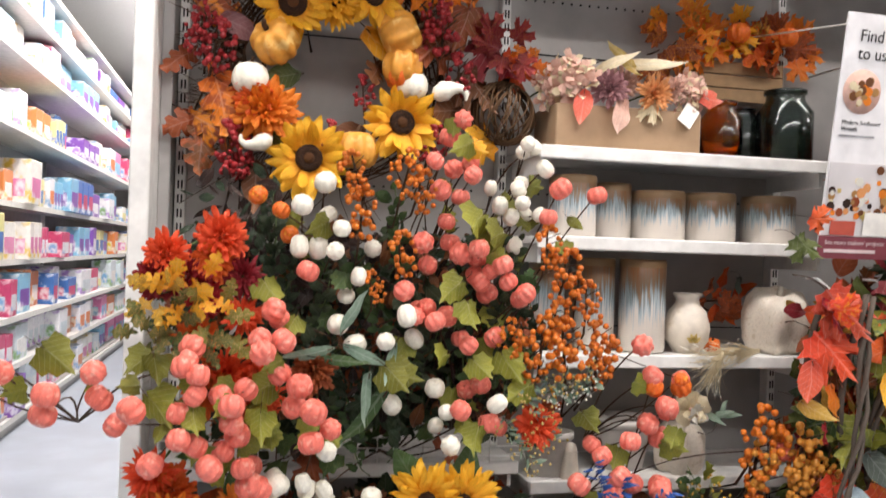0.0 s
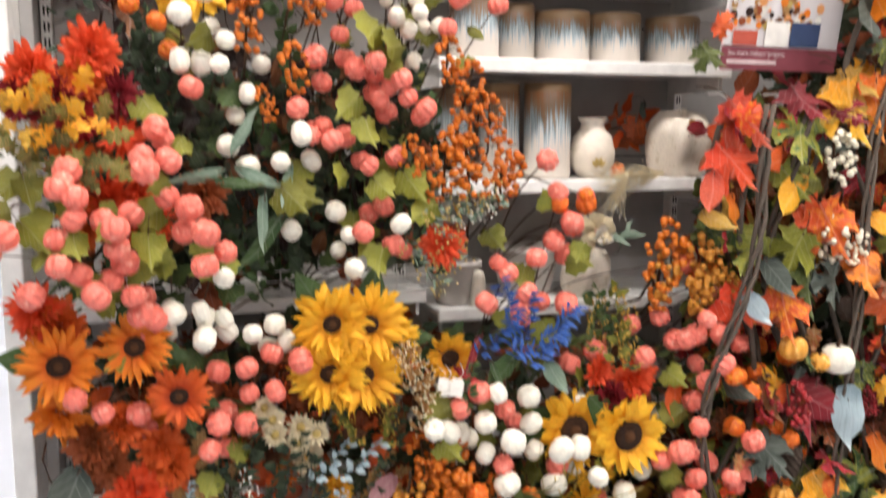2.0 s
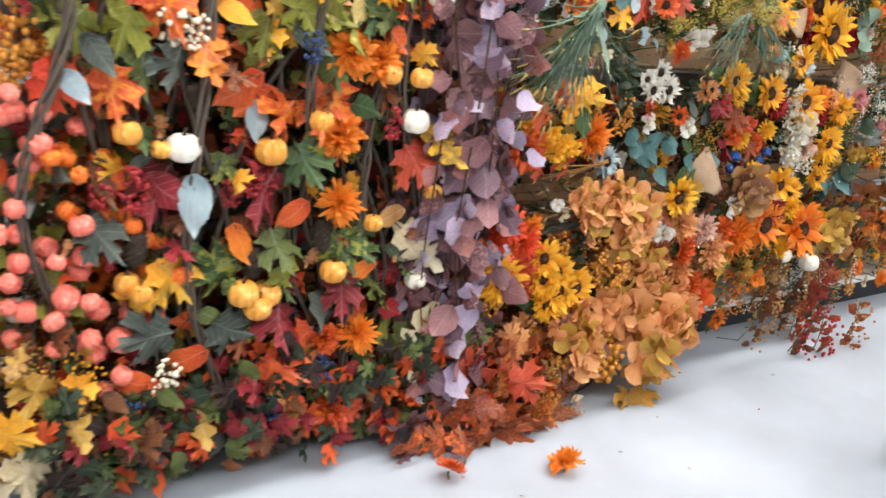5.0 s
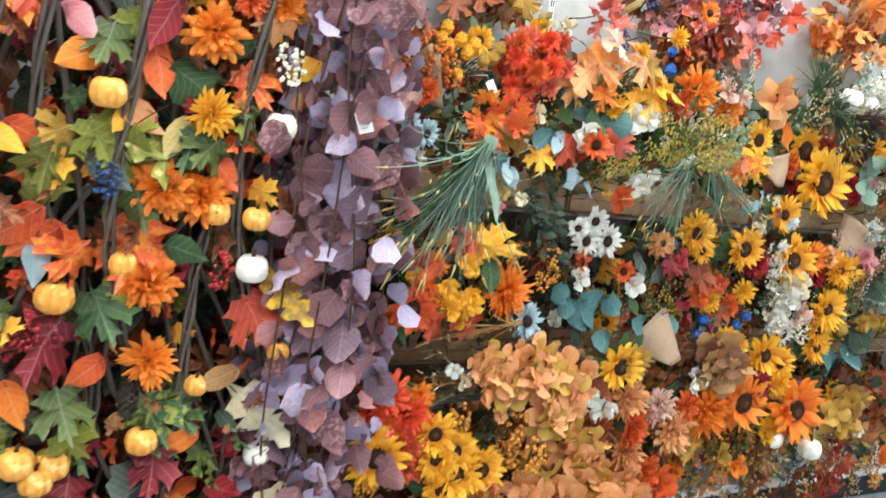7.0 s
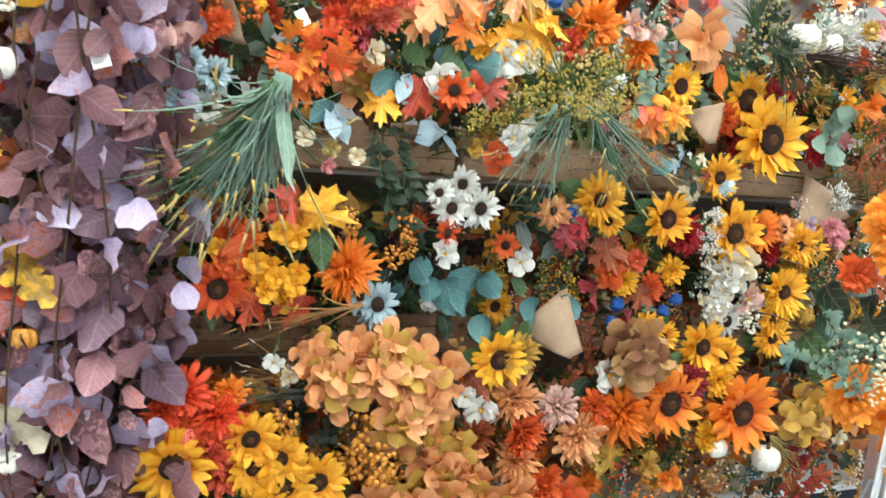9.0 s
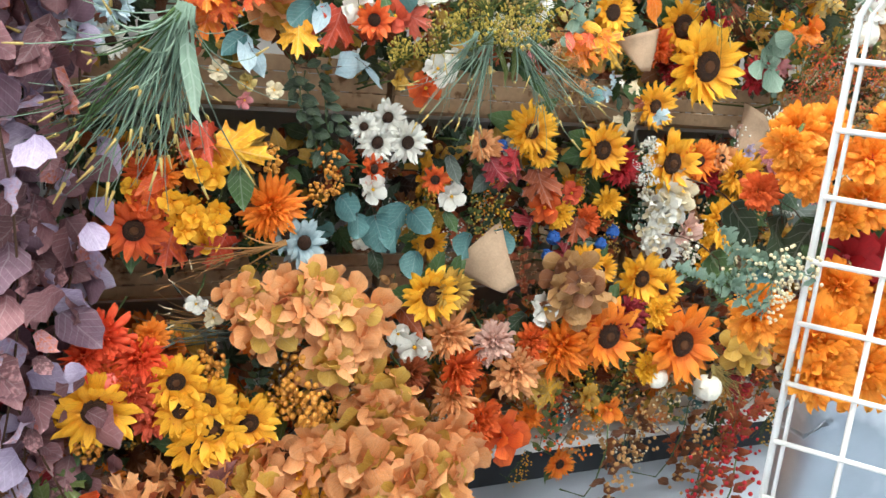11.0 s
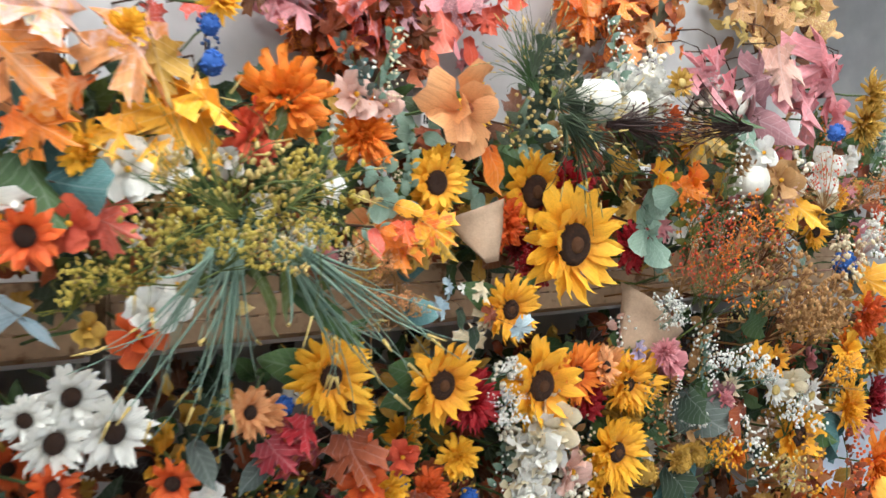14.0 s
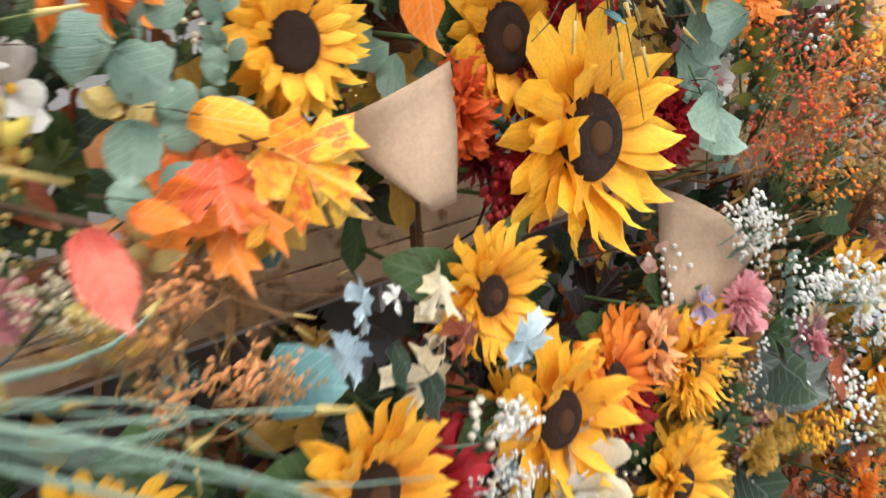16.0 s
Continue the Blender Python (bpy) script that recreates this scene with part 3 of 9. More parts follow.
def globe(x, y, z, d=0.035, key="blue"):
    """A round thistle-like bobble pick."""
    def mk():
        g = Geo()
        r2 = random.Random(3)
        ball(g, 0.42, Matrix(), 12, 8)
        for i in range(60):
            ball(g, 0.09, Euler((r2.uniform(0, 6.28), 0, r2.uniform(0, 6.28))).to_matrix().to_4x4() @ Matrix.Translation((0, 0, 0.42)), 5, 3)
        return g.mesh("bobble", hue(key))
    t = thing("bobble_pick", pose(x, y, z, U(0, 90), 0, U(-90, 90)), "%s fuzzy round bobble on a stem" % key, "bobble pick", "bobble picks")
    part("bobble", cached(("globe", key), mk), t, scl(d), kind="stuff")
    t.rotation_euler = (0, 0, 0)
    part("stem", stem_mesh(twig_green, 0.2, 0.08, 0.0015), t)
    return t


def loose_pumpkin(x, y, z, d=0.06, material=None, label="", tip=0.0, roll=0.0):
    t = thing("mini_pumpkin", pose(x, y, z, tip, roll, U(-90, 90)), label or "small ribbed foam pumpkin with a brown stub", "pumpkin", "small foam pumpkins")
    part("body", pumpkin_mesh(material or skin_white), t, scl(d))
    part("stub", stub_mesh(), t, scl(d), "brown stem stub")
    return t


def thicket(name, x0, x1, y0, y1, z0, z1, n, keys, shapes, size, label, seed_no):
    """Uncountable background foliage filling a shelf."""
    r2 = random.Random(seed_no)
    ob = None
    for key in keys:
        g = Geo()
        for i in range(n // len(keys)):
            m = pose(r2.uniform(x0, x1), r2.uniform(y0, y1), r2.uniform(z0, z1), r2.uniform(-35, 35), r2.uniform(0, 360), r2.uniform(-45, 45)) @ scl(size * r2.uniform(0.6, 1.2))
            leaf_geo(g, r2.choice(shapes), m, 0.3, 0.3)
        if ob is None:
            ob = solid(name, g.mesh(name, hue(key)), Matrix(), label, "foliage", "", "stuff")
        else:
            part("leaves", g.mesh("leaves", hue(key)), ob)
    return ob
# ---- setting ----
shop_floor = mat("polished_floor", "#bac2cc", "#b0b8c4", rough=0.34, grain=3.0, bump=0.0, spot="#b2bac5", spots=0.1, island=0.1, spec=0.5)
shop_wall = mat("shop_wall", "#dedbd5", "#d3d0ca", rough=0.8, grain=4, bump=0.05, island=0.2)
tile_white = mat("ceiling_tile", "#d8d8d6", "#cccccb", rough=0.9, grain=60, bump=0.3)
solid("floor", box("floor", -9, 12, -7, 20, -0.1, 0, shop_floor), Matrix(), "white polished shop floor with faint scuffs", "floor", kind="structure")
solid("ceiling", box("ceiling", -9, 12, -7, 20, 4.0, 4.1, tile_white), Matrix(), "white tiled shop ceiling", "ceiling", kind="structure")
for nm, q in (("wall_north", (-9, 12, 20, 20.2, 0, 4)), ("wall_south", (-9, 12, -7.2, -7, 0, 4)), ("wall_west", (-9.2, -9, -7, 20, 0, 4)), ("wall_east", (12, 12.2, -7, 20, 0, 4))):
    solid(nm, box(nm, *q, shop_wall), Matrix(), "plain off-white shop wall", "wall", kind="structure")
fix = thing("light_strip", pose(0, 0, 0), "long white ceiling light strip", "ceiling light", "ceiling light strips")
part("housing", box("housing", -4.6, 4.6, -0.016, 0.016, 3.965, 4.0, white_metal), fix)
part("tube", box("tube", -4.5, 4.5, -0.03, 0.03, 3.62, 3.68, glow("tube_glow", 9)), fix, None, "glowing white tube")
for x in (-4.0, 0.0, 4.0):
    part("hanger", box("hanger", x - 0.006, x + 0.006, -0.006, 0.006, 3.68, 3.965, white_metal), fix)
copy_thing(fix, pose(2, -1.9, 0))
copy_thing(fix, pose(-0.85, 8.2, 0, 0, 0, 90))
fix.matrix_basis = pose(2, 0.75, 0)

# ---- gondola: back panels, slotted uprights, end panel ----
BACK = 2.15
UPRIGHTS = (-0.165, 0.615, 1.395, 2.26, 3.05, 3.84, 4.62, 5.40)


def gondola():
    t = thing("gondola_unit", pose(0, 0, 0), "white steel shop gondola with slotted uprights and back panels", "shelving")
    for a, b in zip(UPRIGHTS, UPRIGHTS[1:]):
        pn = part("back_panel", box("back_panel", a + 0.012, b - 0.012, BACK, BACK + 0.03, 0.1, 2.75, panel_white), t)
        for z in ((1.28, 1.98) if a < 1.0 else ()):
            part("seam", box("seam", a + 0.012, b - 0.012, BACK - 0.003, BACK - 0.0005, z, z + 0.003, dark_slot), pn)
        for z in ((2.12, 1.62) if a < 1.0 else (2.3,)):
            g = Geo()
            for k in range(int((b - a - 0.1) / 0.025)):
                lathe(g, [(0.003, 0), (0.003, 0.002), (0.0001, 0.0025)], 8, pose(a + 0.06 + k * 0.025, BACK, z, 90, 0, 0))
            part("peg_hole_row", g.mesh("peg_hole_row", dark_slot), pn, kind="stuff")
    for a in UPRIGHTS:
        up = part("upright", box("upright", a - 0.0115, a + 0.0115, BACK - 0.035, BACK + 0.03, 0.02, 2.75, white_metal, 0.002), t)
        g = Geo()
        for k in range(74):
            for dx in (-0.0055, 0.0025):
                box_geo(g, a + dx, a + dx + 0.004, BACK - 0.036, BACK - 0.034, 0.25 + k * 0.0335, 0.25 + k * 0.0335 + 0.02)
        part("slot_strip", g.mesh("slot_strip", dark_slot, False), up, kind="stuff")
    part("end_panel", box("end_panel", -0.245, -0.205, 1.86, BACK + 0.03, 0, 2.75, white_metal, 0.003), t)
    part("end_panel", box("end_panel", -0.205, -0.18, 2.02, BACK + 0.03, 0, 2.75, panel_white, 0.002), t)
    part("kick_plate", box("kick_plate", -0.2, 5.4, 1.76, 1.79, 0, 0.12, mat("kick_grey", "#33383e", "#282c31", rough=0.6)), t, None, "dark recessed kick plate")
    part("base_deck", box("base_deck", -0.2, 5.4, 1.70, BACK, 0.121, 0.155, white_metal, 0.004), t)
    return t


gondola()


def shelf(x0, x1, z, y0=1.87, lip=0.03, label="white steel shelf with a price rail"):
    t = thing("shelf", pose(0, 0, 0), label, "shelf", "gondola shelves")
    part("board", box("board", x0, x1, y0 + 0.004, BACK - 0.001, z - 0.018, z, white_metal, 0.002), t)
    part("price_rail", box("price_rail", x0, x1, y0 - 0.006, y0 + 0.003, z - 0.028, z + 0.003, white_metal, 0.003), t)
    for x in (x0 + 0.01, x1 - 0.018):
        part("bracket", box("bracket", x, x + 0.008, y0 + 0.02, BACK - 0.04, z - 0.06, z - 0.0185, white_metal), t)
    return t


for z in (1.71, 1.505, 1.235, 0.95):
    shelf(0.63, 1.38, z)
for z in (0.62, 0.36):
    shelf(0.63, 1.38, z, 1.85)
# middle bay's overhead shelf; the outer two are added to shade the panels
for x0, x1 in ((-0.17, 0.60), (0.63, 1.38), (1.41, 2.25)):
    shelf(x0, x1, 2.24, 1.76, label="deep white overhead shelf above the display, added over the outer bays for shade")


def wire_tray(x0, x1, z, y0=1.86):
    """A shelf with a low wire fence along its front."""
    t = shelf(x0, x1, z, y0, label="white shelf with a low wire front fence")
    g = Geo()
    for k in range(3):
        tube(g, [(x0, y0 - 0.01, z + 0.015 + 0.022 * k), (x1, y0 - 0.01, z + 0.015 + 0.022 * k)], 0.0016, None, 5)
    for k in range(int((x1 - x0) / 0.05)):
        tube(g, [(x0 + 0.05 * k, y0 - 0.011, z), (x0 + 0.05 * k, y0 - 0.011, z + 0.062)], 0.0014, None, 4)
    part("wire_fence", g.mesh("wire_fence", white_metal), t, None, "thin white wire fence")


wire_tray(-0.17, 0.60, 1.0)
wire_tray(-0.17, 0.60, 0.55)


# ---- slatted wooden crates on the floral shelves ----
def crate(x0, x1, z0, y0=1.87, h=0.105, rows=3):
    t = thing("wooden_crate", pose(0, 0, 0), "brown slatted wooden crate tray holding artificial flowers", "crate", "wooden crate trays")
    s = h / rows
    for k in range(rows):
        part("slat", box("slat", x0 + U(0, 0.003), x1, y0 + U(0, 0.002), y0 + 0.012, z0 + k * s + 0.003, z0 + (k + 1) * s, wood, 0.001), t)
    g = Geo()
    for k in range(int((x1 - x0) / 0.042)):
        box_geo(g, x0 + 0.006 + k * 0.042, x0 + 0.018 + k * 0.042, y0 + 0.0025, y0 + 0.011, z0 + 0.004, z0 + h - 0.003)
    part("spacer_strip", g.mesh("spacer_strip", wood, False), t, kind="stuff")
    for x in (x0, x1 - 0.012):
        part("side", box("side", x, x + 0.012, y0 + 0.013, y0 + 0.26, z0, z0 + h, wood, 0.001), t)
    part("bottom", box("bottom", x0 + 0.013, x1 - 0.013, y0 + 0.013, y0 + 0.26, z0 - 0.006, z0 + 0.004, wood), t)
    return t


for x0, x1 in ((2.27, 3.04), (3.06, 3.83), (3.85, 4.62), (4.64, 5.4)):
    for z in (1.045, 0.575, 0.20):
        crate(x0, x1, z, h=0.12 if z > 1 else 0.095)
        t = thing("shelf", pose(0, 0, 0), "white steel shelf carrying the wooden crates", "shelf", "gondola shelves")
        part("board", box("board", x0, x1, 1.9, BACK - 0.001, z - 0.018, z - 0.007, white_metal, 0.002), t)
        for x in (x0 + 0.01, x1 - 0.018):
            part("bracket", box("bracket", x, x + 0.008, 1.92, BACK - 0.04, z - 0.06, z - 0.0185, white_metal), t)
# ---- more prototypes ----
def pod(x, y, z, s):
    """A long pale corn-husk leaf hanging tip down."""
    t = thing("husk_pendant", pose(x, y, z, 0, 180, U(-20, 20)), "pale grey-blue dried husk leaf hanging tip down", "leaf", "")
    part("blade", leaf_geo(Geo(), "ovate", pose(0, 0, -0.5), 0.6, 0.1).mesh("blade", hue("ice")), t, Matrix.Diagonal((s * 0.95, s, s, 1)))
    part("stem", tube(Geo(), [(0, 0, -0.5), (0, 0.3, -0.6), (0, 1.2, -0.7)], 0.015, 0.02).mesh("stem", twig), t, scl(s))


def pinecone(x, y, z, s):
    def mk():
        g = Geo()
        for k in range(9):
            zz = -0.5 + k * 0.115
            r = 0.3 * math.sin(math.pi * (k + 1.4) / 11)
            for i in range(9):
                leaf_geo(g, "floret", pose(0, 0, zz, 0, 0, 40 * i + 20 * k) @ pose(0, -r * 0.4, 0, 115, 0, 0) @ scl(0.3), 0.3, 0.4)
        return g.mesh("pine_cone", mat("cone_scale", "#4a3a30", "#2a201a", rough=0.9, grain=80, spot="#8c8078", spots=0.1))
    t = thing("pine_cone", pose(x, y, z, U(-20, 20), U(-30, 30), 0), "dark brown open pine cone wired to the garland", "pine cone", "pine cones")
    part("cone_body", cached(("pinecone",), mk), t, scl(s))
    part("wire", stem_mesh(twig, 0.2, 0.02, 0.0015), t)


def kraft(x, y, z, s, roll=170.0, yaw=-32.0):
    """A pointed corner of wrapping paper, folded round a bouquet."""
    def mk():
        g = Geo()
        vs, fs = [], []
        n = 8
        for j in range(n + 1):
            u = j / n
            for k in range(9):
                q = (k / 8 - 0.5) * (1 - u * 0.8) * 1.2 + 0.16 * u
                vs.append((q, 0.9 * q * q + 0.05 * math.sin(6 * u + 4 * q), 0.4 - u * 0.85 + 0.22 * (1 - u) * (k / 8)))
        for j in range(n):
            for k in range(8):
                o = j * 9 + k
                fs.append((o, o + 9, o + 10, o + 1))
        g.add(vs, fs)
        return g.mesh("paper", kraft_mat)
    t = thing("paper_wrap", pose(x, y, z, U(-15, 5), roll - 170, yaw + U(-8, 8)), "beige kraft paper wrapped round a bouquet", "wrapping paper", "paper wraps")
    me = cached(("kraft",), mk)
    p = part("paper", me, t, scl(s * 0.95))
    so = p.modifiers.new("thickness", "SOLIDIFY")
    so.thickness = 0.004
    part("stem", stem_mesh(twig_green, 0.14, 0.02), t)


kraft_mat = mat("kraft_wrap", "#b1977d", "#9a7e64", rough=0.75, grain=30, bump=0.25, island=0.2)


def under(parent, ob):
    """Make a finished piece a part of another thing."""
    ob.matrix_basis = parent.matrix_basis.inverted() @ ob.matrix_basis
    ob.parent = parent
    for k in ("label", "category", "group"):
        if k in ob:
            del ob[k]
    return ob


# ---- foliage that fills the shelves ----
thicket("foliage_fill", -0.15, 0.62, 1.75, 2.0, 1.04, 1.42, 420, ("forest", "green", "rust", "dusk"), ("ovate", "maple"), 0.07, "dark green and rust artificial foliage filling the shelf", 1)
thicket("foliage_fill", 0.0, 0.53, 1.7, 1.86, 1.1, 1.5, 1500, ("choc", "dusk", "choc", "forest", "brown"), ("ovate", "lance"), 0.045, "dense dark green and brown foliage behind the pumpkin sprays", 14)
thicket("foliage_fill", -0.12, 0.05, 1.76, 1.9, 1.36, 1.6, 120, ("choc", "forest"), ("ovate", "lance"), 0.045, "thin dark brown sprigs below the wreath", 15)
thicket("foliage_fill", 1.24, 1.43, 1.66, 1.82, 0.3, 1.36, 420, ("rust", "deep", "forest", "crimson", "moss", "amber"), ("ovate", "maple"), 0.075, "rust and green leaves at the edge of the garlands", 16)
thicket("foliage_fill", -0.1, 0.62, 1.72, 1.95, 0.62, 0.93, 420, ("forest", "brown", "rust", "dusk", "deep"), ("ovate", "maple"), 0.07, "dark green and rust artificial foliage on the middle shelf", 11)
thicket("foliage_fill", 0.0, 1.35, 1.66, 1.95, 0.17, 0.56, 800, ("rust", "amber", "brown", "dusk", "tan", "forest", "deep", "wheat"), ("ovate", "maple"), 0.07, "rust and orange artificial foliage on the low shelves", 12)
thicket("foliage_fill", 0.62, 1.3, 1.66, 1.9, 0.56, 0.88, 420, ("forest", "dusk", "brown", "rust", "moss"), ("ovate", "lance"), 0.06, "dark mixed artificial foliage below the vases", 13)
# next three fills: shade between the stems is put into dark leaf colours
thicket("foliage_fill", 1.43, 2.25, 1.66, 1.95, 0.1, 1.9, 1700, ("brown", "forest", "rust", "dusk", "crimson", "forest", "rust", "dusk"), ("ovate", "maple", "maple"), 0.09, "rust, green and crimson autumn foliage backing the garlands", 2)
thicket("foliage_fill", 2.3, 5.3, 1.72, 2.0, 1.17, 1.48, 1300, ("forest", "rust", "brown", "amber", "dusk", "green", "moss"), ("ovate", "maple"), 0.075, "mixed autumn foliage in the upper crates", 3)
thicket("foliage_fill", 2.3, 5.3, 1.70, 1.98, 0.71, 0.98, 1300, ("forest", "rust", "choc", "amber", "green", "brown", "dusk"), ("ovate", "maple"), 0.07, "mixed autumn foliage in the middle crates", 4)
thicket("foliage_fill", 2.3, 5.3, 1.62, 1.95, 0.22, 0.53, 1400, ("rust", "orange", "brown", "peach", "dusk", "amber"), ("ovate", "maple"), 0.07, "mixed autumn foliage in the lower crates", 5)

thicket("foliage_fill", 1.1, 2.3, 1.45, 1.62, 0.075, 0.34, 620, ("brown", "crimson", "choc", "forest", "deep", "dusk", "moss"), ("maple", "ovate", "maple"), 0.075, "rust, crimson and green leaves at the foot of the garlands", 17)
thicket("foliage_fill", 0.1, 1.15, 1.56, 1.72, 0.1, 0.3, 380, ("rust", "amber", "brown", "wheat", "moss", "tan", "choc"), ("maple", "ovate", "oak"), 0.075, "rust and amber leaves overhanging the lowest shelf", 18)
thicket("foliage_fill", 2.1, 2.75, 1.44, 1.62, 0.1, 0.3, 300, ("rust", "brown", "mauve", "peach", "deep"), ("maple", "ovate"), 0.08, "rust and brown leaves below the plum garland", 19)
# dense leaves of the wreaths on the back panel and behind the plum garland
thicket("foliage_fill", 2.63, 2.90, 2.0, 2.12, 1.63, 1.78, 110, ("brown", "rust", "amber", "brown"), ("maple", "ovate"), 0.07, "brown and rust leaves of a hanging wreath", 80)
thicket("foliage_fill", 3.43, 3.96, 2.0, 2.12, 1.63, 1.91, 110, ("mauve", "plum", "pink", "salmon"), ("maple", "ovate"), 0.07, "mauve and salmon leaves of a hanging wreath", 81)
thicket("foliage_fill", 3.50, 3.77, 2.0, 2.12, 1.58, 1.70, 110, ("rust", "brown", "deep"), ("maple", "ovate"), 0.07, "rust leaves below the mauve wreath", 82)
thicket("foliage_fill", 4.26, 4.63, 2.0, 2.12, 1.69, 1.99, 110, ("orange", "peach", "rust", "tan"), ("maple", "ovate"), 0.07, "peach and orange leaves of a hanging wreath", 83)
thicket("foliage_fill", 4.85, 5.32, 2.0, 2.12, 1.75, 2.08, 110, ("tan", "wheat", "brown"), ("maple", "ovate"), 0.07, "dried tan leaves of a hanging wreath", 84)
thicket("foliage_fill", 2.03, 2.33, 1.5, 1.62, 0.12, 1.95, 620, ("plum", "mauve", "purple", "lilac"), ("euc",), 0.06, "dusty plum eucalyptus leaves inside the garland column", 90)


# ---- random stems between the larger ones ----
def bouquet_fill(x0, x1, z0, z1, y, step, choices, seed_no):
    r2 = random.Random(seed_no)
    nx, nz = max(1, int((x1 - x0) / step)), max(1, int((z1 - z0) / step))
    for i in range(nx):
        for j in range(nz):
            x = x0 + (i + r2.uniform(0.1, 0.9)) * (x1 - x0) / nx
            z = z0 + (j + r2.uniform(0.1, 0.9)) * (z1 - z0) / nz
            k = r2.choice(choices)
            yy = y + r2.uniform(-0.03, 0.06)
            s = r2.uniform(0.8, 1.15)
            if k[0] == "mum":
                mum(x, yy, z, 0.075 * s, k[1])
            elif k[0] == "sun":
                sunflower(x, yy, z, 0.085 * s, k[1], disc=0.17)
            elif k[0] == "daisy":
                daisy(x, yy, z, 0.065 * s, k[1], k[2])
            elif k[0] == "bloom":
                blossom(x, yy, z, 0.06 * s, k[1])
            elif k[0] == "leaf":
                leafspray(x, yy, z, 0.06 * s, k[1], k[2], k[3])
            elif k[0] == "sprig":
                sprig(x, yy, z, 0.13 * s, k[1], k[2])
            elif k[0] == "berry":
                berries(x, yy, z, 0.08 * s, k[1])
            elif k[0] == "hyd":
                hydrangea(x, yy, z, 0.11 * s, k[1], k[2])


WARM = (("mum", "orange"), ("sprig", "moss", "wheat"), ("sprig", "teal", "white"), ("sprig", "dusk", "cream"), ("leaf", "ovate", "green", None), ("sprig", "forest", "gold"), ("sun", "gold"), ("sun", "yellow"), ("leaf", "maple", "orange", "gold"), ("leaf", "maple", "rust", "orange"), ("leaf", "round", "teal", None), ("leaf", "maple", "gold", "amber"),
        ("sprig", "green", "amber"), ("sprig", "moss", "orange"), ("sprig", "tan", "cream"), ("berry", skin_amber), ("berry", skin_rust), ("daisy", "deep", "choc"), ("bloom", "white"), ("bloom", "salmon"), ("leaf", "maple", "crimson", "rust"), ("hyd", "peach", "amber"), ("leaf", "ovate", "sage", None), ("bloom", "white"), ("sprig", "sage", "white"), ("leaf", "oak", "cream", "tan"), ("daisy", "white", "choc"), ("sprig", "green", "wheat"))
SOFT = (("bloom", "white"), ("bloom", "pink"), ("leaf", "maple", "pink", "mauve"), ("sprig", "tan", "white"), ("sprig", "sage", "white"), ("mum", "cream"), ("mum", "gold"), ("leaf", "round", "green", None), ("daisy", "white", "wheat"), ("sun", "gold"), ("sprig", "moss", "orange"), ("leaf", "maple", "amber", "gold"), ("mum", "deep"), ("leaf", "oak", "tan", "wheat"))
LOW = (("mum", "orange"), ("sprig", "tan", "white"), ("bloom", "cream"), ("sprig", "dusk", "amber"), ("leaf", "oak", "tan", "wheat"), ("mum", "gold"), ("sun", "orange"), ("berry", skin_amber), ("berry", skin_rust), ("leaf", "maple", "rust", "deep"), ("leaf", "maple", "amber", "gold"), ("sprig", "tan", "cream"), ("sprig", "rust", "deep"), ("sprig", "dusk", None), ("leaf", "maple", "orange", "rust"))
bouquet_fill(2.32, 4.0, 1.2, 1.5, 1.68, 0.1, WARM, 21)
bouquet_fill(2.32, 4.0, 0.73, 1.0, 1.68, 0.1, WARM, 22)
bouquet_fill(2.32, 4.0, 0.12, 0.54, 1.6, 0.1, LOW + WARM[:6], 23)
bouquet_fill(4.0, 5.2, 1.17, 1.5, 1.64, 0.105, SOFT, 24)
bouquet_fill(4.0, 5.2, 0.66, 1.0, 1.64, 0.105, SOFT + WARM[:5], 25)
bouquet_fill(4.0, 5.2, 0.12, 0.54, 1.6, 0.1, LOW, 26)
bouquet_fill(-0.1, 1.3, 0.12, 0.55, 1.64, 0.09, LOW, 27)
bouquet_fill(0.0, 0.62, 0.6, 0.92, 1.66, 0.09, LOW + (("sprig", "forest", None), ("sprig", "dusk", "deep")), 28)


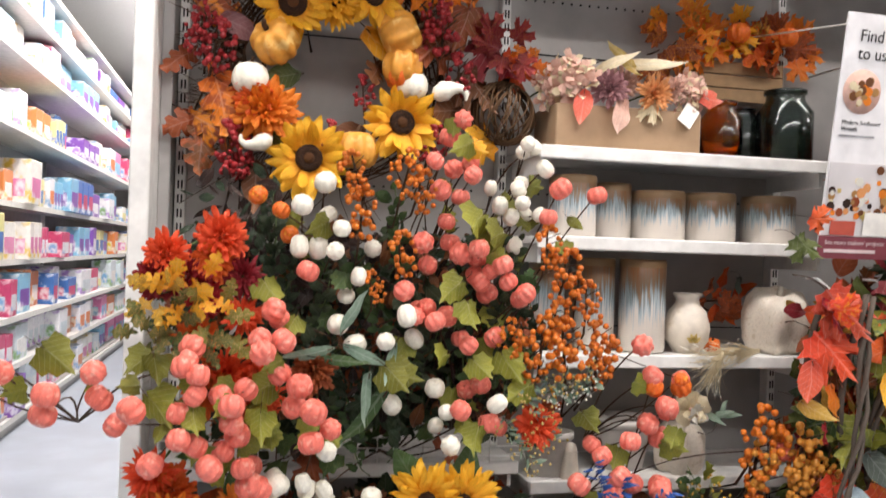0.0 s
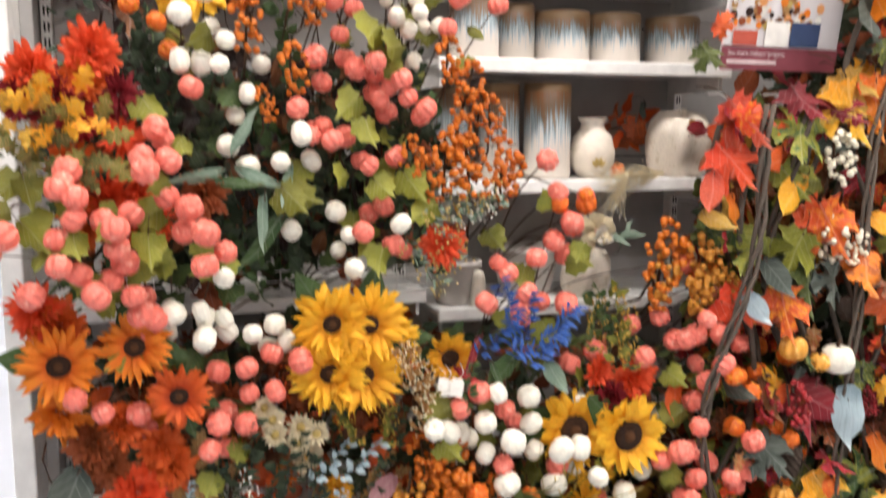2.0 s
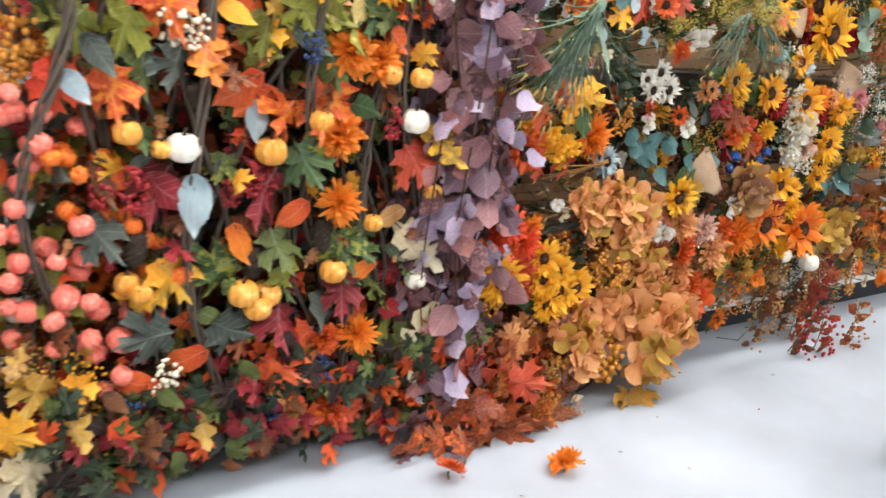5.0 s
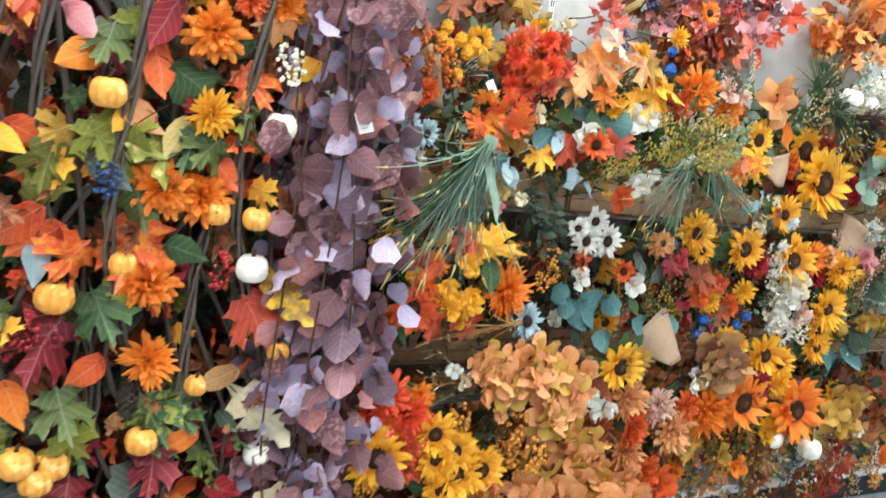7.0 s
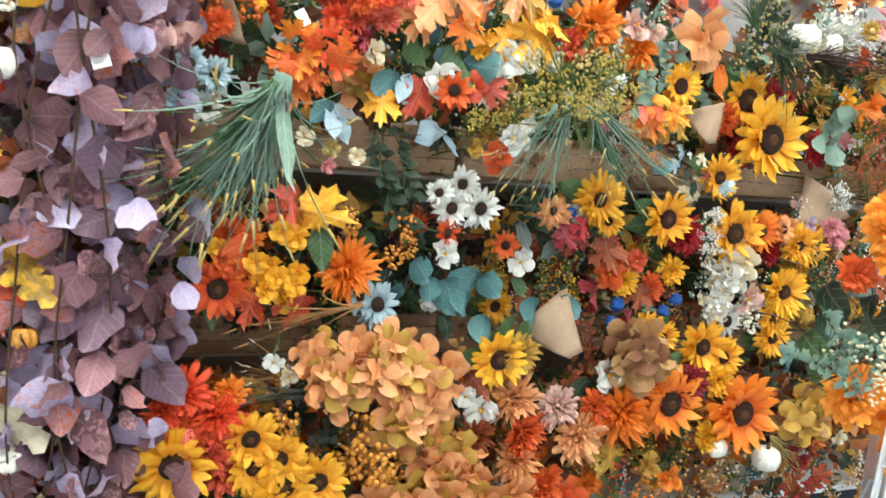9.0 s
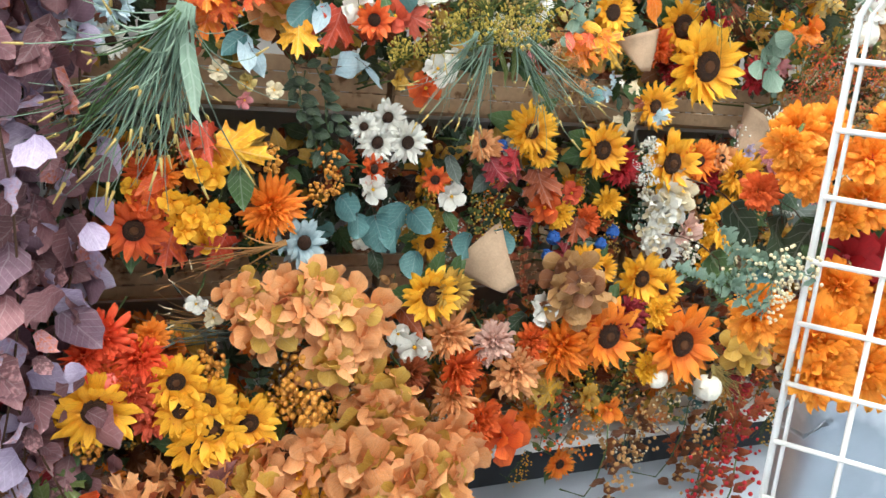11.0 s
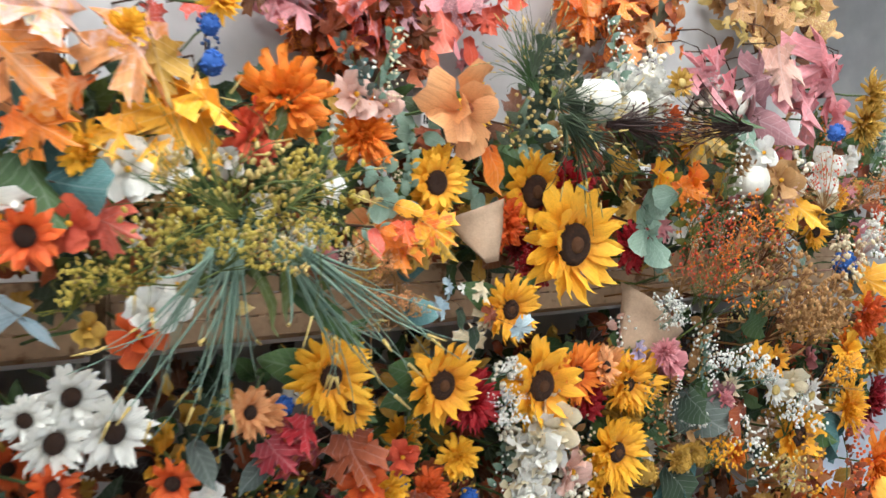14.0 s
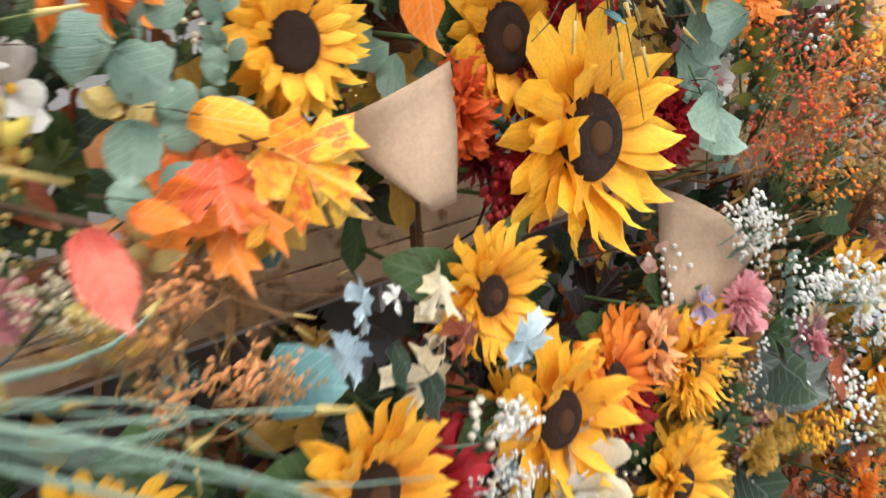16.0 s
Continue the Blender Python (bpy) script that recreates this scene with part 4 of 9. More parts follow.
# ---- eucalyptus and leaf garlands hanging between the bays ----
def garland(x, y, z0, z1, width, kinds, n, size, label, seed_no, stems=twig_grey, wires=3, thick=0.006):
    r2 = random.Random(seed_no)
    t = thing("garland", pose(x, y, 0), label, "garland", "hanging garlands")
    for k in range(wires):
        ph = r2.uniform(0, 6)
        pts = [(width * 0.42 * math.sin(ph + (4 + 1.5 * k) * u * (z1 - z0)) + width * 0.16 * math.sin(2 * ph + 13 * u) + (k - wires / 2) * 0.012, (-0.04 if k == 0 and thick > 0.005 else 0.005) + 0.03 * math.cos(ph + 5 * u), z1 - u * (z1 - z0)) for u in [i / 24 for i in range(25)]]
        if k == 0 and thick > 0.005:
            g = Geo()
            for ph2 in (0.0, 2.1, 4.2):
                tube(g, [(px + 0.009 * math.sin(9 * i / 8 + ph2) + r2.uniform(-0.002, 0.002), py + 0.009 * math.cos(9 * i / 8 + ph2), pz) for i, (px, py, pz) in enumerate(pts)], thick * 0.75, thick * 0.5, 6)
            part("vine", g.mesh("vine", stems), t, None, "thick twisted grey-brown vine")
        else:
            part("vine", tube(Geo(), pts, thick, thick * 0.7, 7).mesh("vine", stems if k else twig), t)
    part("hook", tube(Geo(), [(0, 0.02, z1 - 0.01), (0, 0.1, z1 + 0.03), (0, BACK - y + 0.01 if z1 > 1.5 else 0.14, z1 + 0.03)], 0.003).mesh("hook", white_metal), t, None, "white peg hook")
    for i in range(n):
        shape, key, k2 = kinds[i % len(kinds)]
        v = r2.randrange(2)
        me = cached(("gl", shape, key, k2, v), lambda: leaf_geo(Geo(), shape, Matrix(), r2.uniform(0.1, 0.5), r2.uniform(0.1, 0.8), r2.uniform(-0.6, 0.6)).mesh("leaf", vein(key, k2)))
        z = z1 - (z1 - z0) * (i + r2.random()) / n
        part("leaf", me, t, pose(r2.uniform(-0.55, 0.55) * width, r2.uniform(-0.06, 0.06), z, r2.uniform(-50, 50), r2.uniform(85, 275), r2.uniform(-65, 65)) @ scl(size * r2.uniform(0.5, 1.25)))
    return t


EUC = (("euc", "plum", "mauve"), ("euc", "mauve", None), ("euc", "lilac", None), ("euc", "plum", None), ("euc", "purple", None), ("euc", "mauve", "rust"), ("euc", "lilac", "mauve"), ("ovate", "plum", None))
for k, (gx, gy) in enumerate(((2.09, 1.49), (2.17, 1.46), (2.25, 1.5))):
    garland(gx, gy, 0.1, 1.95, 0.13, EUC, 100, 0.086, "dusty plum artificial eucalyptus garland hanging in a column", 31 + k, twig, 2, 0.003)
LEAVES = (("maple", "crimson", "red"), ("maple", "flame", "orange"), ("maple", "moss", "lime"), ("ovate", "slate", None), ("maple", "gold", "amber"), ("ovate", "deep", None), ("maple", "rust", "brown"), ("grape", "olive", None), ("maple", "brown", "rust"), ("ovate", "dusk", None), ("oak", "tan", "rust"), ("maple", "green", "moss"))
for k, gx in enumerate((1.2, 1.36, 1.5, 1.64, 1.78, 1.92, 2.02)):
    garland(gx, 1.56 + 0.02 * (k % 2), 0.06 + 0.04 * (k % 3), 1.4 if k < 2 else 1.95, 0.15, LEAVES, 64, 0.078, "mixed autumn leaf garland on grey-brown twisted vines", 41 + k, twig_grey, 4, 0.0072)


# ---- wreath on the back panel ----
def wreath(cx, y, cz, r):
    t = thing("autumn_wreath", pose(cx, y, cz), "autumn twig wreath with sunflowers, pumpkins, berries and oak leaves", "wreath")
    r2 = random.Random(77)
    g = Geo()
    for k in range(34):
        rr, ph = r + r2.uniform(-0.05, 0.05), r2.uniform(0, 6.28)
        pts = [(rr * math.cos(ph + a) * (1 + 0.04 * math.sin(3 * a + k)), r2.uniform(-0.03, 0.03), rr * math.sin(ph + a) * (1 + 0.04 * math.cos(2 * a + k))) for a in [i * 0.35 for i in range(12)]]
        tube(g, pts, 0.0028, 0.002, 4)
    for k in range(260):
        a = r2.uniform(0, 6.28) if k % 2 else r2.uniform(2.2, 4.4)
        L = r2.uniform(0.07, 0.19)
        p = Vector((r * math.cos(a), r2.uniform(-0.03, 0.03), r * math.sin(a)))
        d = Vector((math.cos(a + r2.uniform(-1, 1)), r2.uniform(-0.3, 0.2), math.sin(a + r2.uniform(-1, 1))))
        tube(g, [p, p + d * L * 0.6, p + d * L + Vector((r2.uniform(-0.02, 0.02), 0, 0.01))], 0.002, 0.0008, 3)
    part("twig_ring", g.mesh("twig_ring", twig), t, None, "dark brown twig ring")
    part("hook", tube(Geo(), [(0, 0, r + 0.02), (0, 0.05, r + 0.05), (0, BACK - y + 0.002, r + 0.05)], 0.003).mesh("hook", white_metal), t)
    return t


W = wreath(0.185, 2.04, 1.88, 0.215)


def gourd(x, y, z, s, roll):
    """A white swan-neck gourd."""
    t = thing("gourd", pose(x, y, z, 0, roll, 0), "white swan-neck gourd", "gourd")
    g = Geo()
    pts = [Vector((0, 0, -0.45)), Vector((0, 0, -0.3)), Vector((0.0, 0, 0.0)), Vector((0.05, 0, 0.3)), Vector((0.2, 0, 0.55)), Vector((0.42, 0, 0.62)), Vector((0.6, 0, 0.5))]
    rad = [0.06, 0.26, 0.34, 0.22, 0.14, 0.11, 0.04]
    vs, fs = [], []
    for j, p in enumerate(pts):
        d = (pts[min(j + 1, 6)] - pts[max(j - 1, 0)]).normalized()
        b = d.cross(Vector((0, 1, 0))).normalized()
        for i in range(12):
            w = 2 * math.pi * i / 12
            vs.append(p + Vector((0, 1, 0)) * rad[j] * math.cos(w) + b * rad[j] * math.sin(w))
    for j in range(6):
        for i in range(12):
            q = (i + 1) % 12
            fs.append((j * 12 + i, j * 12 + q, j * 12 + 12 + q, j * 12 + 12 + i))
    g.add(vs, fs)
    part("body", g.mesh("body", skin_white), t, scl(s))
    return t


# ---- vases, jars and pumpkins on the white shelves ----
def glaze():
    m = bpy.data.materials.new("dripped_glaze")
    m.use_nodes = True
    nd, ln = m.node_tree.nodes, m.node_tree.links
    b = nd["Principled BSDF"]
    tc, sep = nd.new("ShaderNodeTexCoord"), nd.new("ShaderNodeSeparateXYZ")
    ln.new(tc.outputs["Generated"], sep.inputs[0])
    mp = nd.new("ShaderNodeMapping"); mp.inputs["Scale"].default_value = (14, 14, 1.2)
    ln.new(tc.outputs["Generated"], mp.inputs[0])
    n = nd.new("ShaderNodeTexNoise"); n.inputs["Scale"].default_value = 2.0; n.inputs["Detail"].default_value = 4
    ln.new(mp.outputs[0], n.inputs["Vector"])
    ma = nd.new("ShaderNodeMath"); ma.operation = "MULTIPLY_ADD"
    ln.new(n.outputs["Fac"], ma.inputs[0]); ma.inputs[1].default_value = 0.95
    ln.new(sep.outputs[2], ma.inputs[2])
    rp = nd.new("ShaderNodeValToRGB")
    e = rp.color_ramp.elements
    e[0].position, e[0].color = 0.0, lin("#d9d0c6")
    e[1].position, e[1].color = 1.0, lin("#8a5a34")
    for p, c in ((0.62, "#d3cbc2"), (0.74, "#aebac0"), (0.86, "#84949a"), (0.98, "#7c6854")):
        k = e.new(min(p / 1.25, 0.99)); k.color = lin(c)
    sc = nd.new("ShaderNodeMath"); sc.operation = "MULTIPLY_ADD"; sc.inputs[1].default_value = 0.8; sc.inputs[2].default_value = -0.17
    ln.new(ma.outputs[0], sc.inputs[0]); ln.new(sc.outputs[0], rp.inputs[0]); ln.new(rp.outputs[0], b.inputs["Base Color"])
    b.inputs["Roughness"].default_value = 0.32
    return m


glaze_mat = glaze()
rim_mat = mat("vase_rim", "#9a7448", "#7a6a58", rough=0.4, grain=30)
ceramic = mat("cream_ceramic", "#e6ddd0", "#d8cdbd", rough=0.35, grain=40, spot="#cbbda8", spots=0.15)
grey_ceramic = mat("grey_ceramic", "#c9c4bf", "#b8b2ac", rough=0.5, grain=30)


def vase(x, y, z, r, h, label="tall cylinder vase with blue-grey dripped glaze"):
    t = thing("vase", pose(x, y, z, 0, 0, U(0, 180)), label, "vase", "glazed cylinder vases")
    part("body", lathe(Geo(), [(0.001, 0.002), (r * 0.94, 0.002), (r, 0.008), (r, h - 0.003), (r * 0.97, h), (r * 0.9, h - 0.002), (r * 0.88, h * 0.3), (0.001, h * 0.28)], 32).mesh("body", glaze_mat), t)
    part("rim", lathe(Geo(), [(r * 1.004, h - 0.018), (r * 1.008, h - 0.004), (r * 0.97, h + 0.002), (r * 0.9, h)], 32).mesh("rim", rim_mat), t, None, "brown glazed rim")


vase(0.745, 1.955, 1.506, 0.057, 0.145, "squat vase with a dimpled rim and blue drip glaze")
vase(0.862, 2.0, 1.506, 0.05, 0.135, "squat glazed vase with blue-grey drips")
for vx in (0.98, 1.118, 1.285):
    vase(vx, 1.985, 1.506, 0.067, 0.12, "squat glazed vase with brown rim and blue-grey drips")
vase(0.71, 2.02, 1.236, 0.045, 0.215)
vase(0.828, 2.0, 1.236, 0.048, 0.222)
vase(0.935, 1.96, 1.236, 0.056, 0.222)


def round_vase(x, y, z):
    t = thing("round_vase", pose(x, y, z), "cream bulbous ceramic vase with gold leaf sprig relief", "vase")
    part("body", lathe(Geo(), [(0.001, 0), (0.03, 0), (0.052, 0.03), (0.056, 0.062), (0.046, 0.1), (0.03, 0.118), (0.027, 0.13), (0.036, 0.142), (0.034, 0.145), (0.024, 0.13), (0.001, 0.12)], 32).mesh("body", ceramic), t)
    g = Geo()
    for a in (-60, -20, 20, 60):
        leaf_geo(g, "ovate", pose(-0.012, -0.057, 0.03, 6, a, 0) @ scl(0.022), 0.1, 0.0)
    part("leaf_relief", g.mesh("leaf_relief", hue("wheat")), t, None, "gold leaf relief")


round_vase(1.05, 1.95, 1.236)


def shelf_pumpkin(x, y, z, d, material, label, squash=0.85):
    t = thing("display_pumpkin", pose(x, y, z + d * 0.4 * squash * 1.02, 14, -14, 30), label, "pumpkin", "display pumpkins")
    part("body", cached(("bigp", material.name), lambda: lathe(Geo(), [(0.02, -0.33), (0.2, -0.39), (0.36, -0.36), (0.47, -0.2), (0.5, 0.0), (0.47, 0.2), (0.36, 0.34), (0.2, 0.38), (0.06, 0.31), (0.001, 0.29)], 48, None, 6, 0.24).mesh("body", material)), t, Matrix.Diagonal((d, d, d * squash / 0.85, 1)))
    part("stub", tube(Geo(), [(0, 0, 0.26), (0.01, 0, 0.4), (0.05, 0.01, 0.5)], 0.06, 0.04, 7).mesh("stub", ceramic if material is ceramic else twig), t, scl(d))


def swing_tag(x, y, z, s, roll):
    """A small white paper price tag on a loop of thread."""
    t = thing("price_tag", pose(x, y, z, -10, roll, U(-20, 20)), "small white paper price tag tied to a stem", "tag", "price tags")
    part("card", box("card", -0.35, 0.35, -0.01, 0.01, -0.5, 0.5, tag_white, 0.005), t, scl(s))
    part("printed_line", box("printed_line", -0.25, 0.2, -0.016, -0.011, -0.1, -0.06, grey_ceramic), t, scl(s))
    part("printed_line", box("printed_line", -0.25, 0.1, -0.016, -0.011, -0.3, -0.26, grey_ceramic), t, scl(s))
    part("thread", tube(Geo(), [(0, 0, 0.45), (0.2, 0.3, 0.9), (0, 2.5, 1.2)], 0.03, 0.03, 4).mesh("thread", tag_white), t, scl(s))


shelf_pumpkin(1.292, 1.95, 1.242, 0.18, ceramic, "large cream glazed ceramic pumpkin", 1.0)
shelf_pumpkin(1.125, 1.96, 1.236, 0.045, skin_orange, "little orange pumpkin beside the vases")
shelf_pumpkin(1.03, 1.93, 0.951, 0.135, ceramic, "cream ceramic pumpkin on the lower shelf", 1.0)
leafspray(1.16, 2.03, 1.33, 0.09, "maple", "rust", "deep")
leafspray(1.2, 2.05, 1.36, 0.08, "ovate", "deep", None)
leaf(1.22, 2.0, 1.40, 0.06, "ovate", "slate")
# cream pampas plume lying over the shelf edge
grass(1.2, 1.87, 1.25, 0.19, 262.0, "cream", 0.14, 130, "white", 0, -6.0)
grass(1.08, 1.83, 1.252, 0.12, 205.0, "cream", 0.22, 110, "white", 0, -10.0)


def pot(x, y, z, r, h):
    t = thing("flower_pot", pose(x, y, z), "plain pale grey ceramic flower pot", "pot", "grey pots")
    part("body", lathe(Geo(), [(0.001, 0), (r * 0.72, 0), (r * 0.95, h * 0.8), (r, h), (r * 0.9, h), (r * 0.85, h * 0.7), (0.001, h * 0.65)], 28).mesh("body", grey_ceramic), t)
    part("rim", lathe(Geo(), [(r * 0.98, h * 0.85), (r * 1.05, h * 0.87), (r * 1.05, h), (r * 0.96, h + 0.002)], 28).mesh("rim", grey_ceramic), t)


pot(0.90, 2.0, 0.951, 0.085, 0.12)
pot(0.695, 1.94, 0.951, 0.06, 0.1)


def ghost(x, y, z):
    g = Geo()
    lathe(g, [(0.024, 0), (0.021, 0.02), (0.017, 0.05), (0.016, 0.065), (0.012, 0.078), (0.001, 0.083)], 16, None, 6, 0.15)
    for dx in (-0.006, 0.006):
        ball(g, 0.0022, pose(dx, -0.0155, 0.064), 6, 4)
    tagged(solid("ghost_figurine", g.mesh("ghost_figurine", ceramic), pose(x, y, z), "small white ceramic ghost figurine", "figurine"))


ghost(0.735, 1.89, 0.951)


blossom(0.985, 1.8, 1.125, 0.085, "cream", "blush")
blossom(1.0, 1.79, 1.115, 0.06, "white", "cream")
for dx, rl in ((0.05, 60), (0.07, 100), (0.06, 20), (0.03, 130)):
    leaf(1.0 + dx, 1.8, 1.11, 0.075, "lance", "sage", None, rl)


def glass_jar(x, y, z, r, h, material, label):
    t = thing("glass_jar", pose(x, y, z), label, "jar", "glass jars")
    part("body", lathe(Geo(), [(0.001, 0), (r * 0.95, 0), (r, 0.01), (r, h * 0.7), (r * 0.72, h * 0.84), (r * 0.66, h * 0.95), (r * 0.72, h), (r * 0.62, h * 0.98), (r * 0.66, h * 0.82), (r * 0.93, h * 0.68), (r * 0.93, 0.012), (0.001, 0.01)], 32).mesh("body", material), t)
    part("lip", lathe(Geo(), [(r * 0.66, h * 0.93), (r * 0.76, h * 0.95), (r * 0.76, h), (r * 0.66, h * 1.01)], 32).mesh("lip", material), t)


amber_glass, green_glass = glassy("amber_glass", "#ec9a44", 0.04), glassy("smoke_green_glass", "#7f918a", 0.05)
glass_jar(1.145, 1.985, 1.711, 0.052, 0.15, amber_glass, "amber glass jar on the top shelf")
glass_jar(1.325, 1.985, 1.711, 0.07, 0.19, green_glass, "dark smoky green glass jar")
glass_jar(1.25, 2.06, 1.711, 0.05, 0.15, green_glass, "dark smoky glass jar behind the others")


def flower_box(x0, x1, y0, y1, z, h):
    t = thing("floral_arrangement", pose(0, 0, 0), "brown wooden box planter with blush silk flower arrangement", "flower arrangement")
    tanbox = mat("tan_box", "#a88c70", "#967a5e", rough=0.7, grain=25, bump=0.25, island=0.2)
    part("box", box("box", x0, x1, y0, y1, z, z + h, tanbox, 0.003), t)
    tg = part("price_tag", box("price_tag", -0.02, 0.02, -0.001, 0.001, -0.026, 0.026, tag_white, 0.0005), t, pose(x1 - 0.04, y0 - 0.012, z + h - 0.012, -8, 35, 0), "white price tag")
    r2 = random.Random(5)
    xm = (x0 + x1) / 2
    items = [hydrangea(x0 + 0.04, y0 + 0.02, z + h + 0.06, 0.12, "blush", "cream", 30, "floret"), hydrangea(x1 - 0.03, y0 + 0.03, z + h + 0.045, 0.11, "blush", "cream", 30, "floret"), hydrangea(x0 - 0.0, y0 + 0.06, z + h + 0.04, 0.1, "blush", "cream", 30, "floret"),
             mum(x0 + 0.13, y0 - 0.005, z + h + 0.04, 0.09, "mauve", cat="rose"), mum(x0 + 0.245, y0 - 0.005, z + h + 0.035, 0.105, "peach", cat="peony"), mum(x0 + 0.3, y0, z + h + 0.05, 0.07, "blush", cat="rose"), mum(x0 + 0.19, y0 + 0.06, z + h + 0.07, 0.09, "blush", cat="rose"),
             leaf(x0 + 0.06, y0 - 0.02, z + h - 0.005, 0.085, "ovate", "coral", None, 180), leaf(x0 + 0.155, y0 - 0.02, z + h - 0.02, 0.1, "ovate", "blush", None, 190), leaf(x0 + 0.235, y0 - 0.02, z + h - 0.005, 0.07, "maple", "cream", None, 180),
             leaf(x0 + 0.13, y0, z + h + 0.1, 0.12, "lance", "cream", None, 60), leaf(x0 + 0.22, y0, z + h + 0.1, 0.14, "lance", "cream", None, 100), leaf(x0 + 0.17, y0, z + h + 0.11, 0.12, "lance", "wheat", None, -50), leaf(x1 + 0.02, y0, z + h + 0.03, 0.09, "ovate", "coral", None, 100)]
    for it in items:
        it.name = it.name.split(".")[0]
        under(t, it)


flower_box(0.685, 1.055, 1.92, 2.08, 1.711, 0.108)


def pallet_box(x0, x1, y0, y1, z):
    t = thing("slatted_box", pose(0, 0, 0), "pale wooden slatted box with orange autumn leaves", "crate")
    pale = mat("pale_wood", "#b99a76", "#a3835e", rough=0.75, grain=50, bump=0.4)
    for k in range(3):
        part("slat", box("slat", x0, x1, y0, y0 + 0.008, z + k * 0.036, z + k * 0.036 + 0.033, pale, 0.001), t)
    for x in (x0, x1 - 0.01):
        part("post", box("post", x, x + 0.01, y0 + 0.0085, y1, z - 0.17, z + 0.105, pale), t)
    for i, (dx, dz, k1, k2) in enumerate(((0.02, 0.16, "orange", "deep"), (0.08, 0.17, "gold", "orange"), (0.15, 0.16, "deep", "orange"), (0.22, 0.15, "rust", "deep"), (-0.05, 0.15, "orange", "gold"), (0.27, 0.16, "orange", "deep"), (-0.1, 0.12, "rust", "orange"))):
        under(t, leafspray(x0 + dx, y0 - 0.005, z + dz, 0.095, "maple", k1, k2))
    for dx, dz in ((0.1, 0.17), (0.24, 0.17)):
        under(t, loose_pumpkin(x0 + dx, y0 - 0.04, z + dz, 0.06, skin_orange))
    under(t, berries(x0 + 0.17, y0 - 0.03, z + 0.19, 0.06, skin_amber))
    under(t, berries(x0 - 0.03, y0 - 0.02, z + 0.2, 0.07, skin_amber))


pallet_box(1.12, 1.38, 2.08, 2.12, 1.885)


def vine_ball(x, y, z, r):
    t = thing("grapevine_pumpkin", pose(x, y, z), "brown woven grapevine pumpkin on the shelf end", "pumpkin")
    g = Geo()
    r2 = random.Random(9)
    for k in range(70):
        q = Euler((r2.uniform(-0.35, 0.35), r2.uniform(-0.35, 0.35), r2.uniform(0, 6.28))).to_matrix()
        rr = r * r2.uniform(0.86, 1.02)
        tube(g, [q @ Vector((rr * math.sin(a), 0.15 * rr * math.sin(2 * a), rr * 0.92 * math.cos(a))) for a in [i * math.pi / 9 for i in range(10)]], 0.0022, 0.0018, 4)
    part("vines", g.mesh("vines", mat("vine_brown", "#7a5a3e", "#4e3826", rough=0.9, grain=90, bump=0.5)), t)
    part("stub", tube(Geo(), [(0, 0, r * 0.8), (0.01, 0, r * 1.15), (0.03, 0, r * 1.3)], 0.012, 0.008, 6).mesh("stub", twig), t)


vine_ball(0.585, 2.02, 1.80, 0.082)
leafspray(0.57, 1.98, 1.94, 0.085, "maple", "crimson", "rust")
leafspray(0.63, 1.98, 1.92, 0.06, "maple", "orange", "rust")


